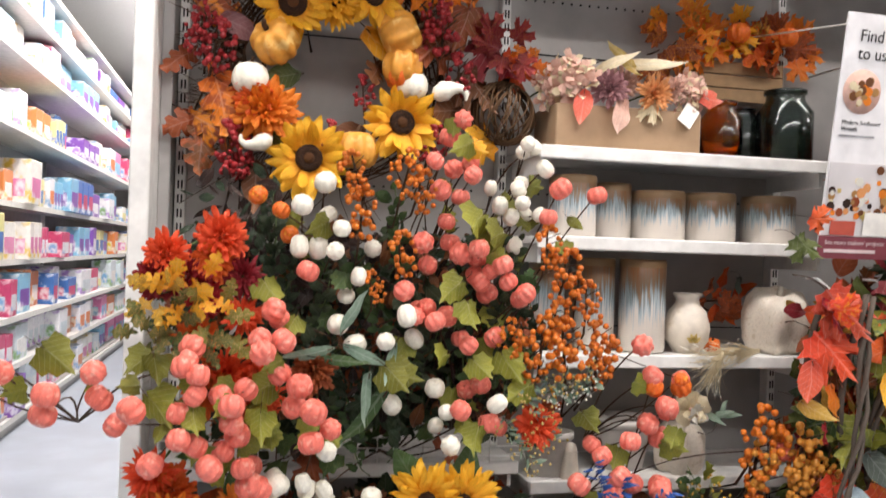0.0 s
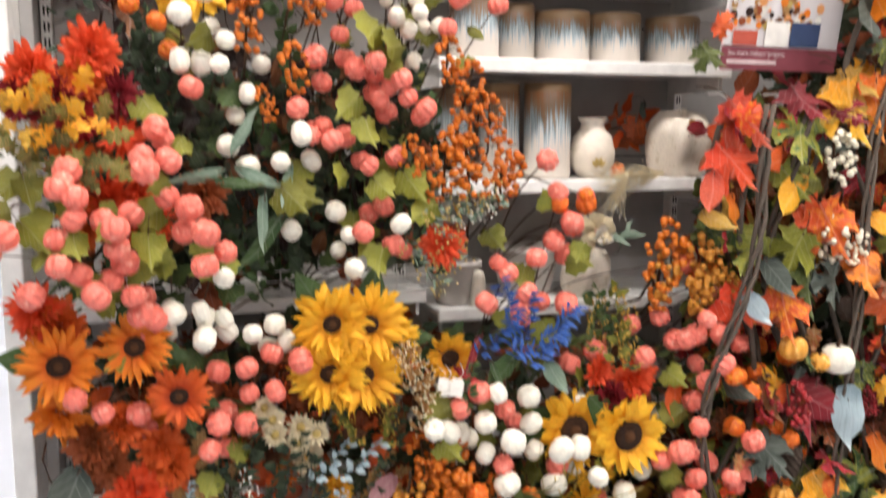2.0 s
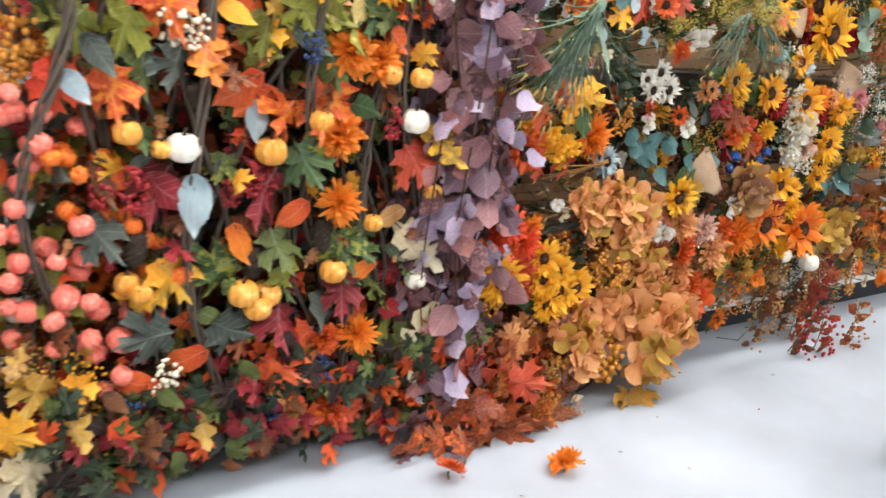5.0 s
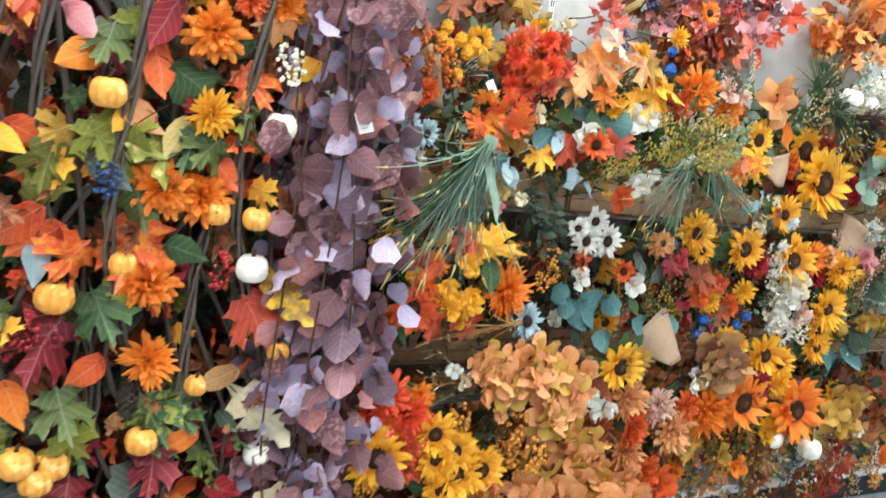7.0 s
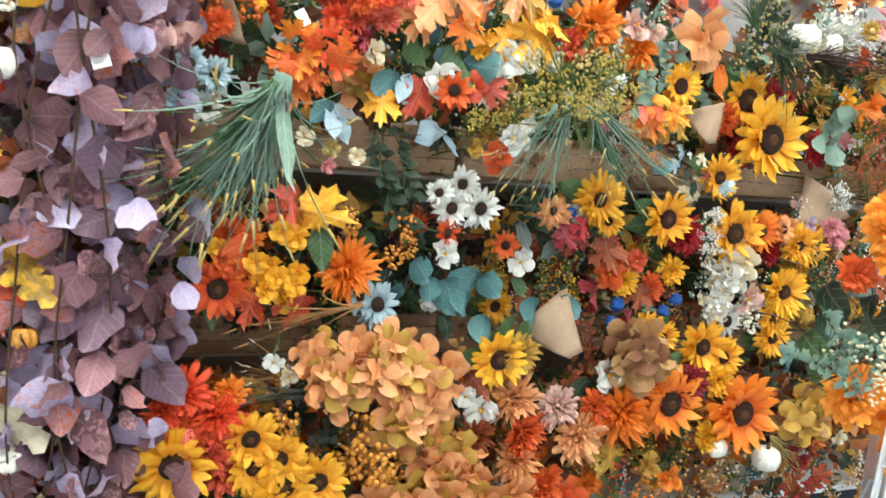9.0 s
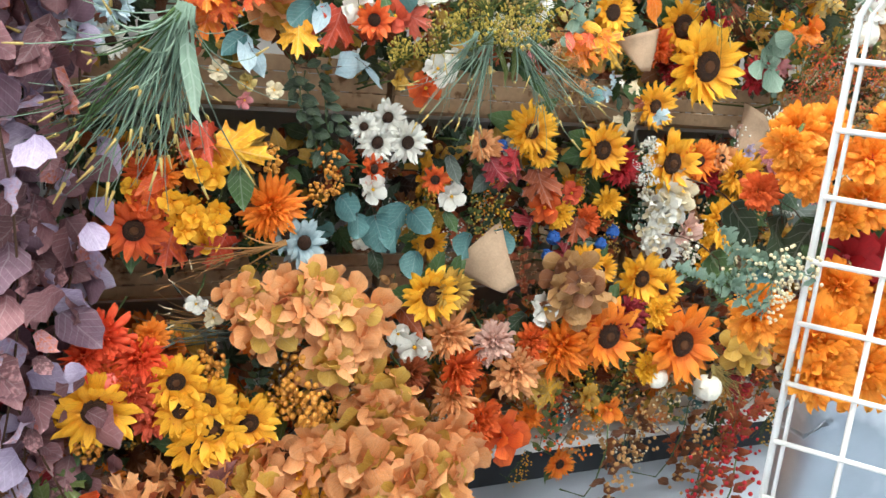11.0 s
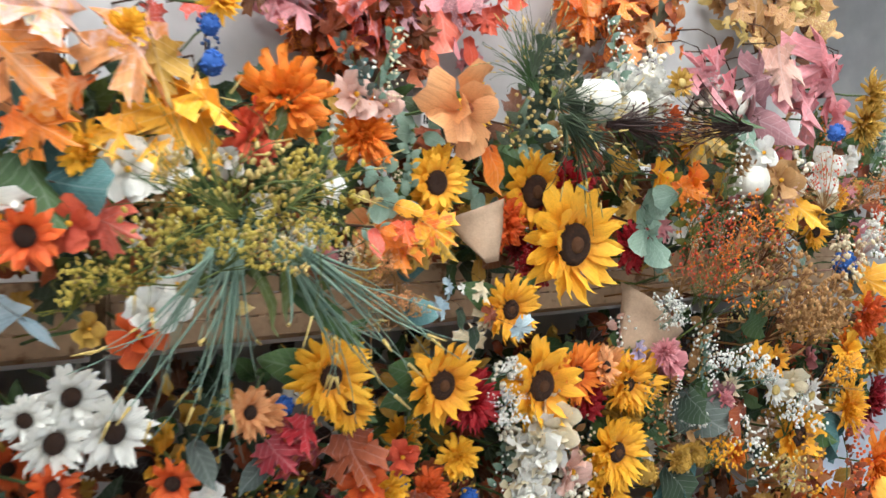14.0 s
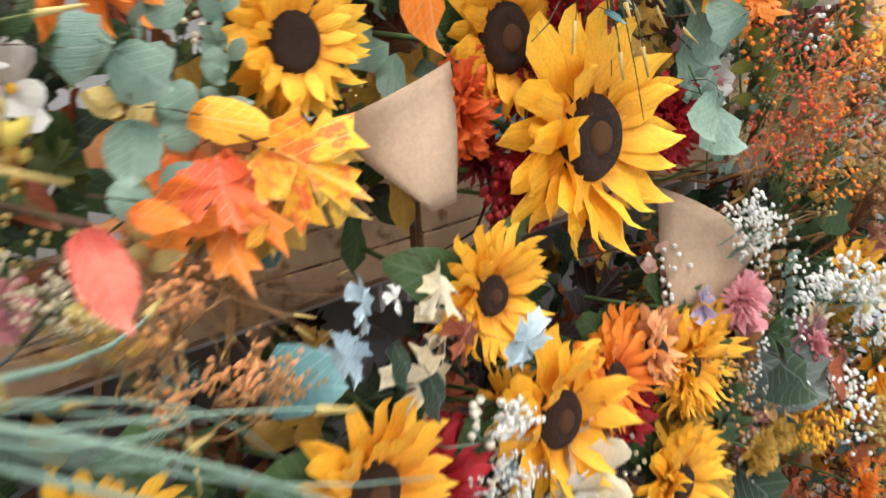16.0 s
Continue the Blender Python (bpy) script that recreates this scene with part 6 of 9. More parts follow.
pumpkin_spray((-0.315, 1.8, 1.109), [(-0.396, 1.46, 1.27), (-0.379, 1.492, 1.248), (-0.437, 1.524, 1.234), (-0.404, 1.468, 1.225), (-0.313, 1.5, 1.211), (-0.323, 1.532, 1.173), (-0.1, 1.476, 1.26), (-0.243, 1.508, 1.246), (-0.238, 1.54, 1.199)], 0.045, skin_coral, "lime", "wiry spray of coral mini pumpkins with yellow-green leaves", 3)
pumpkin_spray((-0.079, 1.8, 1.103), [(-0.177, 1.46, 1.192), (-0.107, 1.492, 1.181), (-0.208, 1.524, 1.157), (-0.104, 1.468, 1.142), (-0.149, 1.5, 1.094), (0.044, 1.532, 1.351), (0.021, 1.476, 1.307), (0.061, 1.508, 1.301), (-0.091, 1.54, 1.285)], 0.044, skin_coral, "lime", "wiry spray of coral mini pumpkins with yellow-green leaves", 3)
pumpkin_spray((-0.004, 1.8, 1.111), [(0.026, 1.46, 1.286), (-0.096, 1.492, 1.267), (0.057, 1.524, 1.241), (-0.076, 1.468, 1.247), (0.09, 1.5, 1.224), (0.001, 1.532, 1.214), (-0.08, 1.476, 1.214), (-0.041, 1.508, 1.208), (0.084, 1.54, 1.183)], 0.045, skin_coral, "lime", "wiry spray of coral mini pumpkins with yellow-green leaves", 3)
pumpkin_spray((-0.011, 1.8, 1.001), [(-0.021, 1.46, 1.198), (-0.021, 1.492, 1.164), (-0.011, 1.524, 1.138), (0.11, 1.468, 1.134), (-0.079, 1.5, 1.125), (-0.034, 1.532, 1.108), (-0.054, 1.476, 1.093), (0, 1.508, 1.084), (0.011, 1.54, 1.046)], 0.046, skin_coral, "lime", "wiry spray of coral mini pumpkins with yellow-green leaves", 3)
pumpkin_spray((0.128, 1.8, 1.05), [(0.112, 1.46, 1.187), (0.144, 1.492, 1.152)], 0.044, skin_coral, "lime", "wiry spray of coral mini pumpkins with yellow-green leaves", 3)
pumpkin_spray((0.77, 1.9, 1.037), [(0.748, 1.56, 1.293), (0.787, 1.592, 1.229), (0.865, 1.624, 1.218), (0.807, 1.568, 1.173), (0.784, 1.6, 1.133), (0.829, 1.632, 1.104), (0.736, 1.576, 1.104), (0.669, 1.608, 1.092), (0.705, 1.64, 1.064)], 0.042, skin_coral, "lime", "wiry spray of coral mini pumpkins with yellow-green leaves", 3)
pumpkin_spray((0.792, 1.9, 0.907), [(0.71, 1.56, 1.039), (0.639, 1.592, 1.018), (0.826, 1.624, 1.002), (0.7, 1.568, 1.004), (1.084, 1.6, 1.072)], 0.045, skin_coral, "lime", "wiry spray of coral mini pumpkins with yellow-green leaves", 3)
pumpkin_spray((0.124, 1.9, 1.281), [(0.088, 1.56, 1.537), (0.087, 1.592, 1.463), (0.059, 1.624, 1.035), (0.106, 1.568, 1.041), (0.131, 1.6, 1.582), (0.139, 1.632, 1.524), (0.161, 1.576, 1.498), (0.122, 1.608, 1.462), (0.227, 1.64, 1.464)], 0.038, skin_white, "green", "wiry spray of small white pumpkins on brown twigs", 3)
pumpkin_spray((0.222, 1.9, 1.207), [(0.149, 1.56, 1.457), (0.196, 1.592, 1.411), (0.178, 1.624, 1.374), (0.284, 1.568, 1.342), (0.162, 1.6, 1.322), (0.311, 1.632, 1.294), (0.248, 1.576, 1.294), (0.195, 1.608, 1.285), (0.273, 1.64, 1.167)], 0.038, skin_white, "green", "wiry spray of small white pumpkins on brown twigs", 3)
pumpkin_spray((0.316, 1.9, 1.007), [(0.145, 1.56, 1.098), (0.145, 1.592, 1.021), (0.353, 1.624, 1.201), (0.461, 1.568, 1.18), (0.372, 1.6, 1.159), (0.358, 1.632, 1.128), (0.376, 1.576, 1.101)], 0.038, skin_white, "green", "wiry spray of small white pumpkins on brown twigs", 3)
pumpkin_spray((0.517, 1.94, 1.512), [(0.516, 1.6, 1.675), (0.539, 1.632, 1.672), (0.526, 1.664, 1.666), (0.555, 1.608, 1.629), (0.517, 1.64, 1.602), (0.464, 1.672, 1.592), (0.504, 1.616, 1.588)], 0.033, skin_white, "olive", "wiry spray of small white pumpkins on brown twigs", 3)
pumpkin_spray((0.513, 1.94, 1.415), [(0.509, 1.6, 1.56), (0.473, 1.632, 1.555), (0.536, 1.664, 1.542), (0.546, 1.608, 1.54), (0.499, 1.64, 1.534), (0.517, 1.672, 1.479)], 0.034, skin_white, "olive", "wiry spray of small white pumpkins on brown twigs", 3)
pumpkin_spray((0.245, 1.92, 1.327), [(0.011, 1.58, 1.552), (0.053, 1.612, 1.528), (0.071, 1.644, 1.485), (0.846, 1.588, 1.223)], 0.033, skin_orange, "olive", "wiry spray of small orange pumpkins on brown twigs", 3)
pumpkin_spray((0.155, 1.9, 0.875), [(0.061, 1.56, 1.04), (0.114, 1.592, 1.023), (0.05, 1.624, 0.995), (0.11, 1.568, 0.992), (0.234, 1.6, 1.002), (0.152, 1.632, 0.99), (0.192, 1.576, 0.993), (0.255, 1.608, 0.968), (0.227, 1.64, 0.953)], 0.041, skin_white, "green", "wiry spray of small white pumpkins on brown twigs", 3)
pumpkin_spray((-0.001, 1.88, 0.86), [(-0.098, 1.54, 0.912), (0.054, 1.572, 1.334), (0.012, 1.604, 1.064), (0.03, 1.548, 1.038), (0.014, 1.58, 1.004), (0.036, 1.612, 0.896), (-0.058, 1.556, 0.881), (-0.003, 1.588, 0.864), (0.009, 1.62, 0.823)], 0.043, skin_coral, "lime", "wiry spray of coral mini pumpkins with yellow-green leaves", 3)
pumpkin_spray((0.177, 1.88, 0.746), [(0.111, 1.54, 0.802), (0.115, 1.572, 0.625), (0.228, 1.604, 0.949), (0.271, 1.548, 0.945), (0.181, 1.58, 0.931), (0.133, 1.612, 0.921), (0.226, 1.556, 0.892), (0.185, 1.588, 0.882), (0.146, 1.62, 0.844)], 0.043, skin_coral, "lime", "wiry spray of coral mini pumpkins with yellow-green leaves", 3)
pumpkin_spray((0.161, 1.88, 0.548), [(0.127, 1.54, 0.847), (0.177, 1.572, 0.832), (0.147, 1.604, 0.779), (0.206, 1.548, 0.546), (0.177, 1.58, 0.512), (0.132, 1.612, 0.492)], 0.046, skin_coral, "lime", "wiry spray of coral mini pumpkins with yellow-green leaves", 3)
pumpkin_spray((0.652, 1.88, 0.668), [(0.517, 1.54, 0.794), (0.555, 1.572, 0.776), (0.589, 1.604, 0.758), (0.647, 1.548, 0.85), (0.726, 1.58, 0.827), (0.857, 1.612, 0.791), (0.625, 1.556, 0.792), (0.735, 1.588, 0.768), (0.613, 1.62, 0.739)], 0.044, skin_white, "olive", "wiry spray of small white pumpkins on brown twigs", 3)
pumpkin_spray((0.778, 1.88, 0.568), [(0.677, 1.54, 0.752), (0.838, 1.572, 0.71), (0.75, 1.604, 0.705), (0.784, 1.548, 0.72), (0.635, 1.58, 0.72), (0.846, 1.612, 0.665), (0.672, 1.556, 0.661), (0.788, 1.588, 0.633), (1.009, 1.62, 0.627)], 0.049, skin_white, "olive", "wiry spray of small white pumpkins on brown twigs", 3)
pumpkin_spray((0.975, 1.88, 0.428), [(0.863, 1.54, 0.657), (0.943, 1.572, 0.595), (0.928, 1.604, 0.557), (1.028, 1.548, 0.547), (1.006, 1.58, 0.535), (1.092, 1.612, 0.494), (0.958, 1.556, 0.527), (0.983, 1.588, 0.473)], 0.049, skin_white, "olive", "wiry spray of small white pumpkins on brown twigs", 3)
pumpkin_spray((0.749, 1.9, 0.885), [(0.574, 1.56, 0.823), (0.821, 1.592, 1.162), (0.82, 1.624, 1.097), (0.675, 1.568, 1.078), (0.72, 1.6, 1.017), (0.771, 1.632, 1.005), (0.802, 1.576, 1.007), (0.718, 1.608, 0.982), (0.844, 1.64, 0.869)], 0.043, skin_coral, "lime", "wiry spray of coral mini pumpkins with yellow-green leaves", 3)
pumpkin_spray((0.773, 1.9, 0.617), [(0.614, 1.56, 0.851), (0.68, 1.592, 0.801), (0.712, 1.624, 0.766), (0.668, 1.568, 0.697), (0.801, 1.6, 0.667), (0.768, 1.632, 0.516), (0.69, 1.576, 0.426), (1.036, 1.608, 0.963), (0.987, 1.64, 0.941)], 0.044, skin_coral, "lime", "wiry spray of coral mini pumpkins with yellow-green leaves", 3)
pumpkin_spray((1.04, 1.9, 0.729), [(1.094, 1.56, 0.93), (1.064, 1.592, 0.913), (0.894, 1.624, 0.894), (0.977, 1.568, 0.889), (1.123, 1.6, 0.855), (0.914, 1.632, 0.567), (1.211, 1.576, 0.897)], 0.046, skin_coral, "lime", "wiry spray of coral mini pumpkins with yellow-green leaves", 3)
pumpkin_spray((1.107, 1.86, 0.466), [(1.042, 1.52, 0.695), (1.016, 1.552, 0.669), (1.151, 1.584, 0.638), (1.086, 1.528, 0.632), (1.076, 1.56, 0.576), (1.182, 1.592, 0.498), (1.1, 1.536, 0.517), (1.076, 1.568, 0.447), (1.232, 1.6, 0.598)], 0.051, skin_coral, "lime", "wiry spray of coral mini pumpkins with yellow-green leaves", 3)
pumpkin_spray((1.295, 1.86, 0.32), [(1.173, 1.52, 0.548), (1.244, 1.552, 0.5), (1.373, 1.584, 0.457), (1.286, 1.528, 0.43), (1.237, 1.56, 0.395), (1.46, 1.592, 0.312)], 0.057, skin_coral, "lime", "wiry spray of coral mini pumpkins with yellow-green leaves", 3)
pumpkin_spray((1.104, 1.84, 0.702), [(1.076, 1.5, 0.975), (1.134, 1.532, 0.933), (1.074, 1.564, 0.921), (1.128, 1.508, 0.877), (1.113, 1.54, 0.833), (1.102, 1.572, 0.782), (1.081, 1.516, 0.747), (1.089, 1.548, 0.684), (1.142, 1.58, 0.645)], 0.044, skin_coral, "lime", "wiry spray of coral mini pumpkins with yellow-green leaves", 3)
pumpkin_spray((1.125, 1.84, 0.471), [(1.152, 1.5, 0.634), (1.085, 1.532, 0.624), (1.122, 1.564, 0.609), (1.064, 1.508, 0.598), (1.067, 1.54, 0.531), (1.104, 1.572, 0.514), (1.148, 1.516, 0.498), (1.153, 1.548, 0.419), (1.228, 1.58, 0.895)], 0.043, skin_coral, "lime", "wiry spray of coral mini pumpkins with yellow-green leaves", 3)
pumpkin_spray((1.235, 1.84, 0.398), [(1.202, 1.5, 0.708), (1.214, 1.532, 0.63), (1.21, 1.564, 0.587), (1.219, 1.508, 0.536), (1.175, 1.54, 0.517), (1.319, 1.572, 0.472), (1.22, 1.516, 0.448), (1.216, 1.548, 0.422), (1.341, 1.58, 0.345)], 0.048, skin_coral, "lime", "wiry spray of coral mini pumpkins with yellow-green leaves", 3)
pumpkin_spray((1.259, 1.84, 0.201), [(1.281, 1.5, 0.357), (1.253, 1.532, 0.313), (1.243, 1.564, 0.292)], 0.047, skin_coral, "lime", "wiry spray of coral mini pumpkins with yellow-green leaves", 3)
pumpkin_spray((0.817, 1.9, 0.648), [(0.59, 1.56, 0.535), (0.789, 1.592, 1.207), (0.866, 1.624, 1.202), (0.615, 1.568, 0.643), (0.739, 1.6, 0.605), (0.638, 1.632, 0.554), (0.639, 1.576, 0.49), (1.168, 1.608, 0.805), (1.312, 1.64, 0.868)], 0.046, skin_orange, "olive", "wiry spray of small orange pumpkins on brown twigs", 3)
pumpkin_spray((1.284, 1.9, 0.611), [(1.327, 1.56, 0.865), (1.183, 1.592, 0.84), (1.217, 1.624, 0.699), (1.304, 1.568, 0.708), (1.3, 1.6, 0.688), (1.278, 1.632, 0.678), (1.379, 1.576, 0.639)], 0.047, skin_orange, "olive", "wiry spray of small orange pumpkins on brown twigs", 3)
pumpkin_spray((1.249, 1.84, 0.622), [(1.146, 1.5, 0.85), (1.179, 1.532, 0.842), (1.257, 1.564, 0.833), (1.2, 1.508, 0.812), (1.184, 1.54, 0.728), (1.27, 1.572, 0.701), (1.308, 1.516, 0.696), (1.341, 1.548, 0.652), (1.352, 1.58, 0.567)], 0.043, skin_orange, "olive", "wiry spray of small orange pumpkins on brown twigs", 3)
pumpkin_spray((0.237, 1.86, 0.269), [(0.197, 1.52, 0.558), (0.171, 1.552, 0.475), (0.215, 1.584, 0.347), (0.137, 1.528, 0.382), (0.217, 1.56, 0.275), (0.165, 1.592, 0.253), (0.341, 1.536, 0.481), (0.317, 1.568, 0.386), (0.377, 1.6, 0.342)], 0.052, skin_coral, "lime", "wiry spray of coral mini pumpkins with yellow-green leaves", 3)
pumpkin_spray((0.459, 1.86, 0.283), [(0.332, 1.52, 0.376), (0.287, 1.552, 0.353), (0.284, 1.584, 0.284), (0.72, 1.528, 0.564), (0.672, 1.56, 0.44)], 0.052, skin_coral, "lime", "wiry spray of coral mini pumpkins with yellow-green leaves", 3)

# orange and red berries among the pumpkin sprays
berries(0.186, 1.6, 1.598, 0.089)
berries(0.281, 1.6, 1.603, 0.095)
berries(0.309, 1.6, 1.573, 0.085)
berries(0.199, 1.6, 1.526, 0.1)
berries(0.275, 1.6, 1.455, 0.09)
berries(0.224, 1.6, 1.391, 0.063)
berries(0.563, 1.6, 1.475, 0.088)
berries(0.6, 1.6, 1.421, 0.106)
berries(0.648, 1.6, 1.367, 0.09)
berries(0.585, 1.6, 1.333, 0.089)
berries(0.558, 1.6, 1.289, 0.111)
berries(0.604, 1.6, 1.278, 0.123)
berries(0.675, 1.6, 1.279, 0.113)
berries(0.664, 1.6, 1.246, 0.091)
berries(0.525, 1.6, 1.256, 0.088)
berries(1.04, 1.6, 1.096, 0.139)
berries(1.133, 1.6, 1.059, 0.091)
berries(1.017, 1.6, 1.027, 0.101)
berries(0.495, 1.6, 1.299, 0.077)
berries(0.624, 1.6, 1.389, 0.067)
berries(0.454, 1.6, 0.595, 0.126, skin_amber)
berries(0.571, 1.6, 0.69, 0.126)
berries(0.548, 1.6, 0.62, 0.116)
berries(1.025, 1.6, 1.055, 0.121, skin_amber)
berries(1.129, 1.6, 1.04, 0.088, skin_amber)
berries(0.512, 1.6, 0.719, 0.09)
berries(0.596, 1.6, 0.603, 0.094)
berries(0.364, 1.6, 0.571, 0.069, skin_amber)
berries(0.569, 1.6, 0.676, 0.141)
berries(0.471, 1.6, 0.619, 0.142, skin_amber)
berries(0.459, 1.6, 0.583, 0.104, skin_amber)
berries(0.59, 1.6, 0.625, 0.104)
berries(0.647, 1.6, 0.634, 0.078)

# yellow-green grape leaves
leaf(0.034, 1.58, 1.382, 0.06, "grape", "lime")
leaf(0.409, 1.58, 1.523, 0.079, "grape", "lime")
leaf(0.454, 1.58, 1.498, 0.071, "grape", "olive")
leaf(0.37, 1.58, 1.395, 0.062, "grape", "lime")
leaf(0.404, 1.58, 1.348, 0.062, "grape", "lime")
leaf(0.279, 1.58, 1.231, 0.078, "grape", "olive")
leaf(0.429, 1.58, 1.247, 0.059, "grape", "lime")
leaf(0.485, 1.58, 1.253, 0.072, "grape", "lime")
leaf(0.509, 1.58, 1.205, 0.064, "grape", "lime")
leaf(0.353, 1.58, 1.268, 0.05, "grape", "lime")
leaf(0.036, 1.58, 1.191, 0.069, "grape", "olive")
leaf(-0.139, 1.5, 1.191, 0.074, "grape", "lime")
leaf(-0.084, 1.48, 1.176, 0.057, "grape", "lime")
leaf(-0.146, 1.5, 1.256, 0.058, "grape", "olive")
leaf(-0.298, 1.5, 1.274, 0.074, "grape", "olive")
leaf(-0.185, 1.5, 1.224, 0.039, "grape", "olive")
leaf(0.648, 1.58, 1.144, 0.057, "grape", "olive")
leaf(0.423, 1.58, 1.115, 0.064, "grape", "lime")
leaf(0.12, 1.58, 1.501, 0.052, "grape", "olive")
leaf(0.076, 1.58, 1.322, 0.048, "grape", "lime")
leaf(-0.03, 1.48, 1.194, 0.05, "grape", "lime")
leaf(0.025, 1.48, 1.166, 0.057, "grape", "lime")
leaf(0.606, 1.58, 1.525, 0.039, "ovate", "olive")
leaf(0.405, 1.58, 1.656, 0.05, "grape", "gold")
leaf(0.383, 1.58, 1.66, 0.05, "grape", "lime")
leaf(-0.171, 1.52, 1.263, 0.055, "grape", "olive")
leaf(-0.035, 1.56, 1.206, 0.055, "grape", "lime")
leaf(-0.096, 1.56, 1.169, 0.063, "grape", "olive")
leaf(0.026, 1.56, 1.21, 0.063, "grape", "lime")
leaf(0.023, 1.56, 1.169, 0.055, "grape", "lime")
leaf(0.265, 1.56, 1.235, 0.071, "grape", "olive")
leaf(-0.022, 1.56, 0.976, 0.064, "grape", "lime")
leaf(0.552, 1.56, 0.745, 0.06, "grape", "lime")
leaf(1.163, 1.56, 0.566, 0.072, "grape", "lime")
leaf(1.049, 1.56, 0.757, 0.068, "grape", "olive")
leaf(1.043, 1.56, 0.844, 0.057, "grape", "lime")
leaf(0.534, 1.56, 0.821, 0.068, "grape", "olive")
leaf(0.88, 1.56, 0.66, 0.047, "grape", "lime")
leaf(1.126, 1.56, 0.383, 0.063, "grape", "olive")

# red, orange and gold flowers at the end panel
mum(-0.143, 1.6, 1.442, 0.089, "flame")
mum(-0.052, 1.6, 1.475, 0.099, "flame")
mum(-0.061, 1.6, 1.434, 0.083, "deep")
mum(-0.108, 1.6, 1.403, 0.099, "crimson")
mum(-0.011, 1.6, 1.406, 0.083, "crimson")
mum(-0.161, 1.6, 1.397, 0.084, "crimson")
mum(-0.078, 1.6, 1.364, 0.083, "red")
mum(-0.009, 1.6, 1.335, 0.083, "flame")
mum(-0.035, 1.6, 1.233, 0.105, "flame")
mum(-0.063, 1.6, 1.203, 0.095, "deep")
mum(0.014, 1.6, 1.254, 0.084, "flame")
mum(0.026, 1.6, 1.193, 0.095, "flame")
mum(0.552, 1.6, 1.131, 0.09, "flame")
mum(0.12, 1.6, 1.239, 0.089, "rust")
mum(-0.154, 1.6, 1.054, 0.108, "flame")
mum(-0.125, 1.6, 1.024, 0.097, "deep")
mum(-0.085, 1.6, 1.293, 0.084, "deep")
leafspray(-0.123, 1.56, 1.38, 0.076, "oak", "gold", "amber")
leafspray(-0.151, 1.56, 1.374, 0.061, "oak", "amber", "gold")
leafspray(-0.086, 1.56, 1.38, 0.061, "oak", "gold", "orange")
leafspray(-0.131, 1.56, 1.321, 0.071, "oak", "moss", "tan")
leafspray(-0.056, 1.56, 1.332, 0.071, "oak", "olive", "tan")
leafspray(-0.158, 1.56, 1.306, 0.061, "oak", "moss", "tan")
leafspray(-0.093, 1.56, 1.307, 0.061, "oak", "moss", "tan")

# dark green foliage sprigs
sprig(0.039, 1.68, 1.447, 0.164, "forest")
sprig(0.063, 1.68, 1.372, 0.164, "forest")
sprig(0.128, 1.68, 1.331, 0.165, "dusk")
sprig(0.225, 1.68, 1.376, 0.165, "green")
sprig(0.175, 1.68, 1.233, 0.166, "forest")
sprig(0.133, 1.68, 1.179, 0.167, "dusk")
sprig(0.276, 1.68, 1.51, 0.166, "green")
sprig(0.231, 1.68, 1.178, 0.168, "forest")
sprig(0.067, 1.68, 1.233, 0.143, "green")
sprig(0.509, 1.68, 1.428, 0.16, "forest")
sprig(0.341, 1.68, 1.245, 0.157, "dusk")
sprig(0.288, 1.68, 1.134, 0.158, "forest")
sprig(0.488, 1.68, 1.336, 0.16, "dusk")
sprig(0.201, 1.68, 1.113, 0.157, "green")
sprig(0.027, 1.68, 1.5, 0.131, "forest")
sprig(0.421, 1.68, 1.245, 0.159, "green")
sprig(0.56, 1.68, 1.337, 0.138, "forest")
leaf(0.113, 1.58, 1.267, 0.104, "lance", "sage", roll=250)
leaf(0.205, 1.58, 1.267, 0.104, "lance", "sage", roll=120)
leaf(0.219, 1.58, 1.154, 0.158, "lance", "green", roll=215)
leaf(0.182, 1.58, 1.339, 0.093, "lance", "sage", roll=30)
leaf(0.164, 1.58, 1.257, 0.094, "lance", "green", roll=100)
leaf(0.257, 1.58, 1.257, 0.084, "lance", "sage", roll=200)
leaf(0.212, 1.58, 1.195, 0.105, "lance", "sage", roll=190)
sprig(0.595, 1.6, 1.223, 0.134, "sage", bud="wheat", shape="lance", roll=90)
sprig(0.551, 1.6, 1.147, 0.145, "sage", bud="wheat", shape="lance", roll=140)
sprig(0.519, 1.6, 1.093, 0.123, "sage", bud="wheat", shape="lance", roll=170)
sprig(0.619, 1.6, 1.201, 0.113, "sage", bud="white", roll=100)
leaf(0.601, 1.62, 1.243, 0.045, "lance", "gold")
leaf(0.592, 1.62, 1.187, 0.045, "lance", "gold")
leaf(0.568, 1.62, 1.198, 0.056, "lance", "ice")

# sunflowers and mixed stems below
sunflower(0.332, 1.57, 1.003, 0.13, "yellow", disc=0.13)
sunflower(0.401, 1.57, 0.997, 0.131, "yellow", disc=0.13)
sunflower(0.325, 1.57, 0.912, 0.131, "yellow", disc=0.13)
sunflower(0.391, 1.57, 0.903, 0.133, "yellow", disc=0.13)
sunflower(0.446, 1.6, 0.95, 0.108, "yellow", disc=0.13)
sunflower(0.94, 1.56, 0.729, 0.142, "yellow", disc=0.22)
sunflower(0.837, 1.6, 0.738, 0.144, "yellow", disc=0.22)
sunflower(0.89, 1.62, 0.658, 0.112, "yellow", disc=0.2)
sunflower(-0.122, 1.56, 0.966, 0.119, "orange", disc=0.16)
sunflower(-0.004, 1.56, 0.989, 0.107, "orange", disc=0.16)
sunflower(0.064, 1.56, 0.897, 0.098, "deep", disc=0.16)
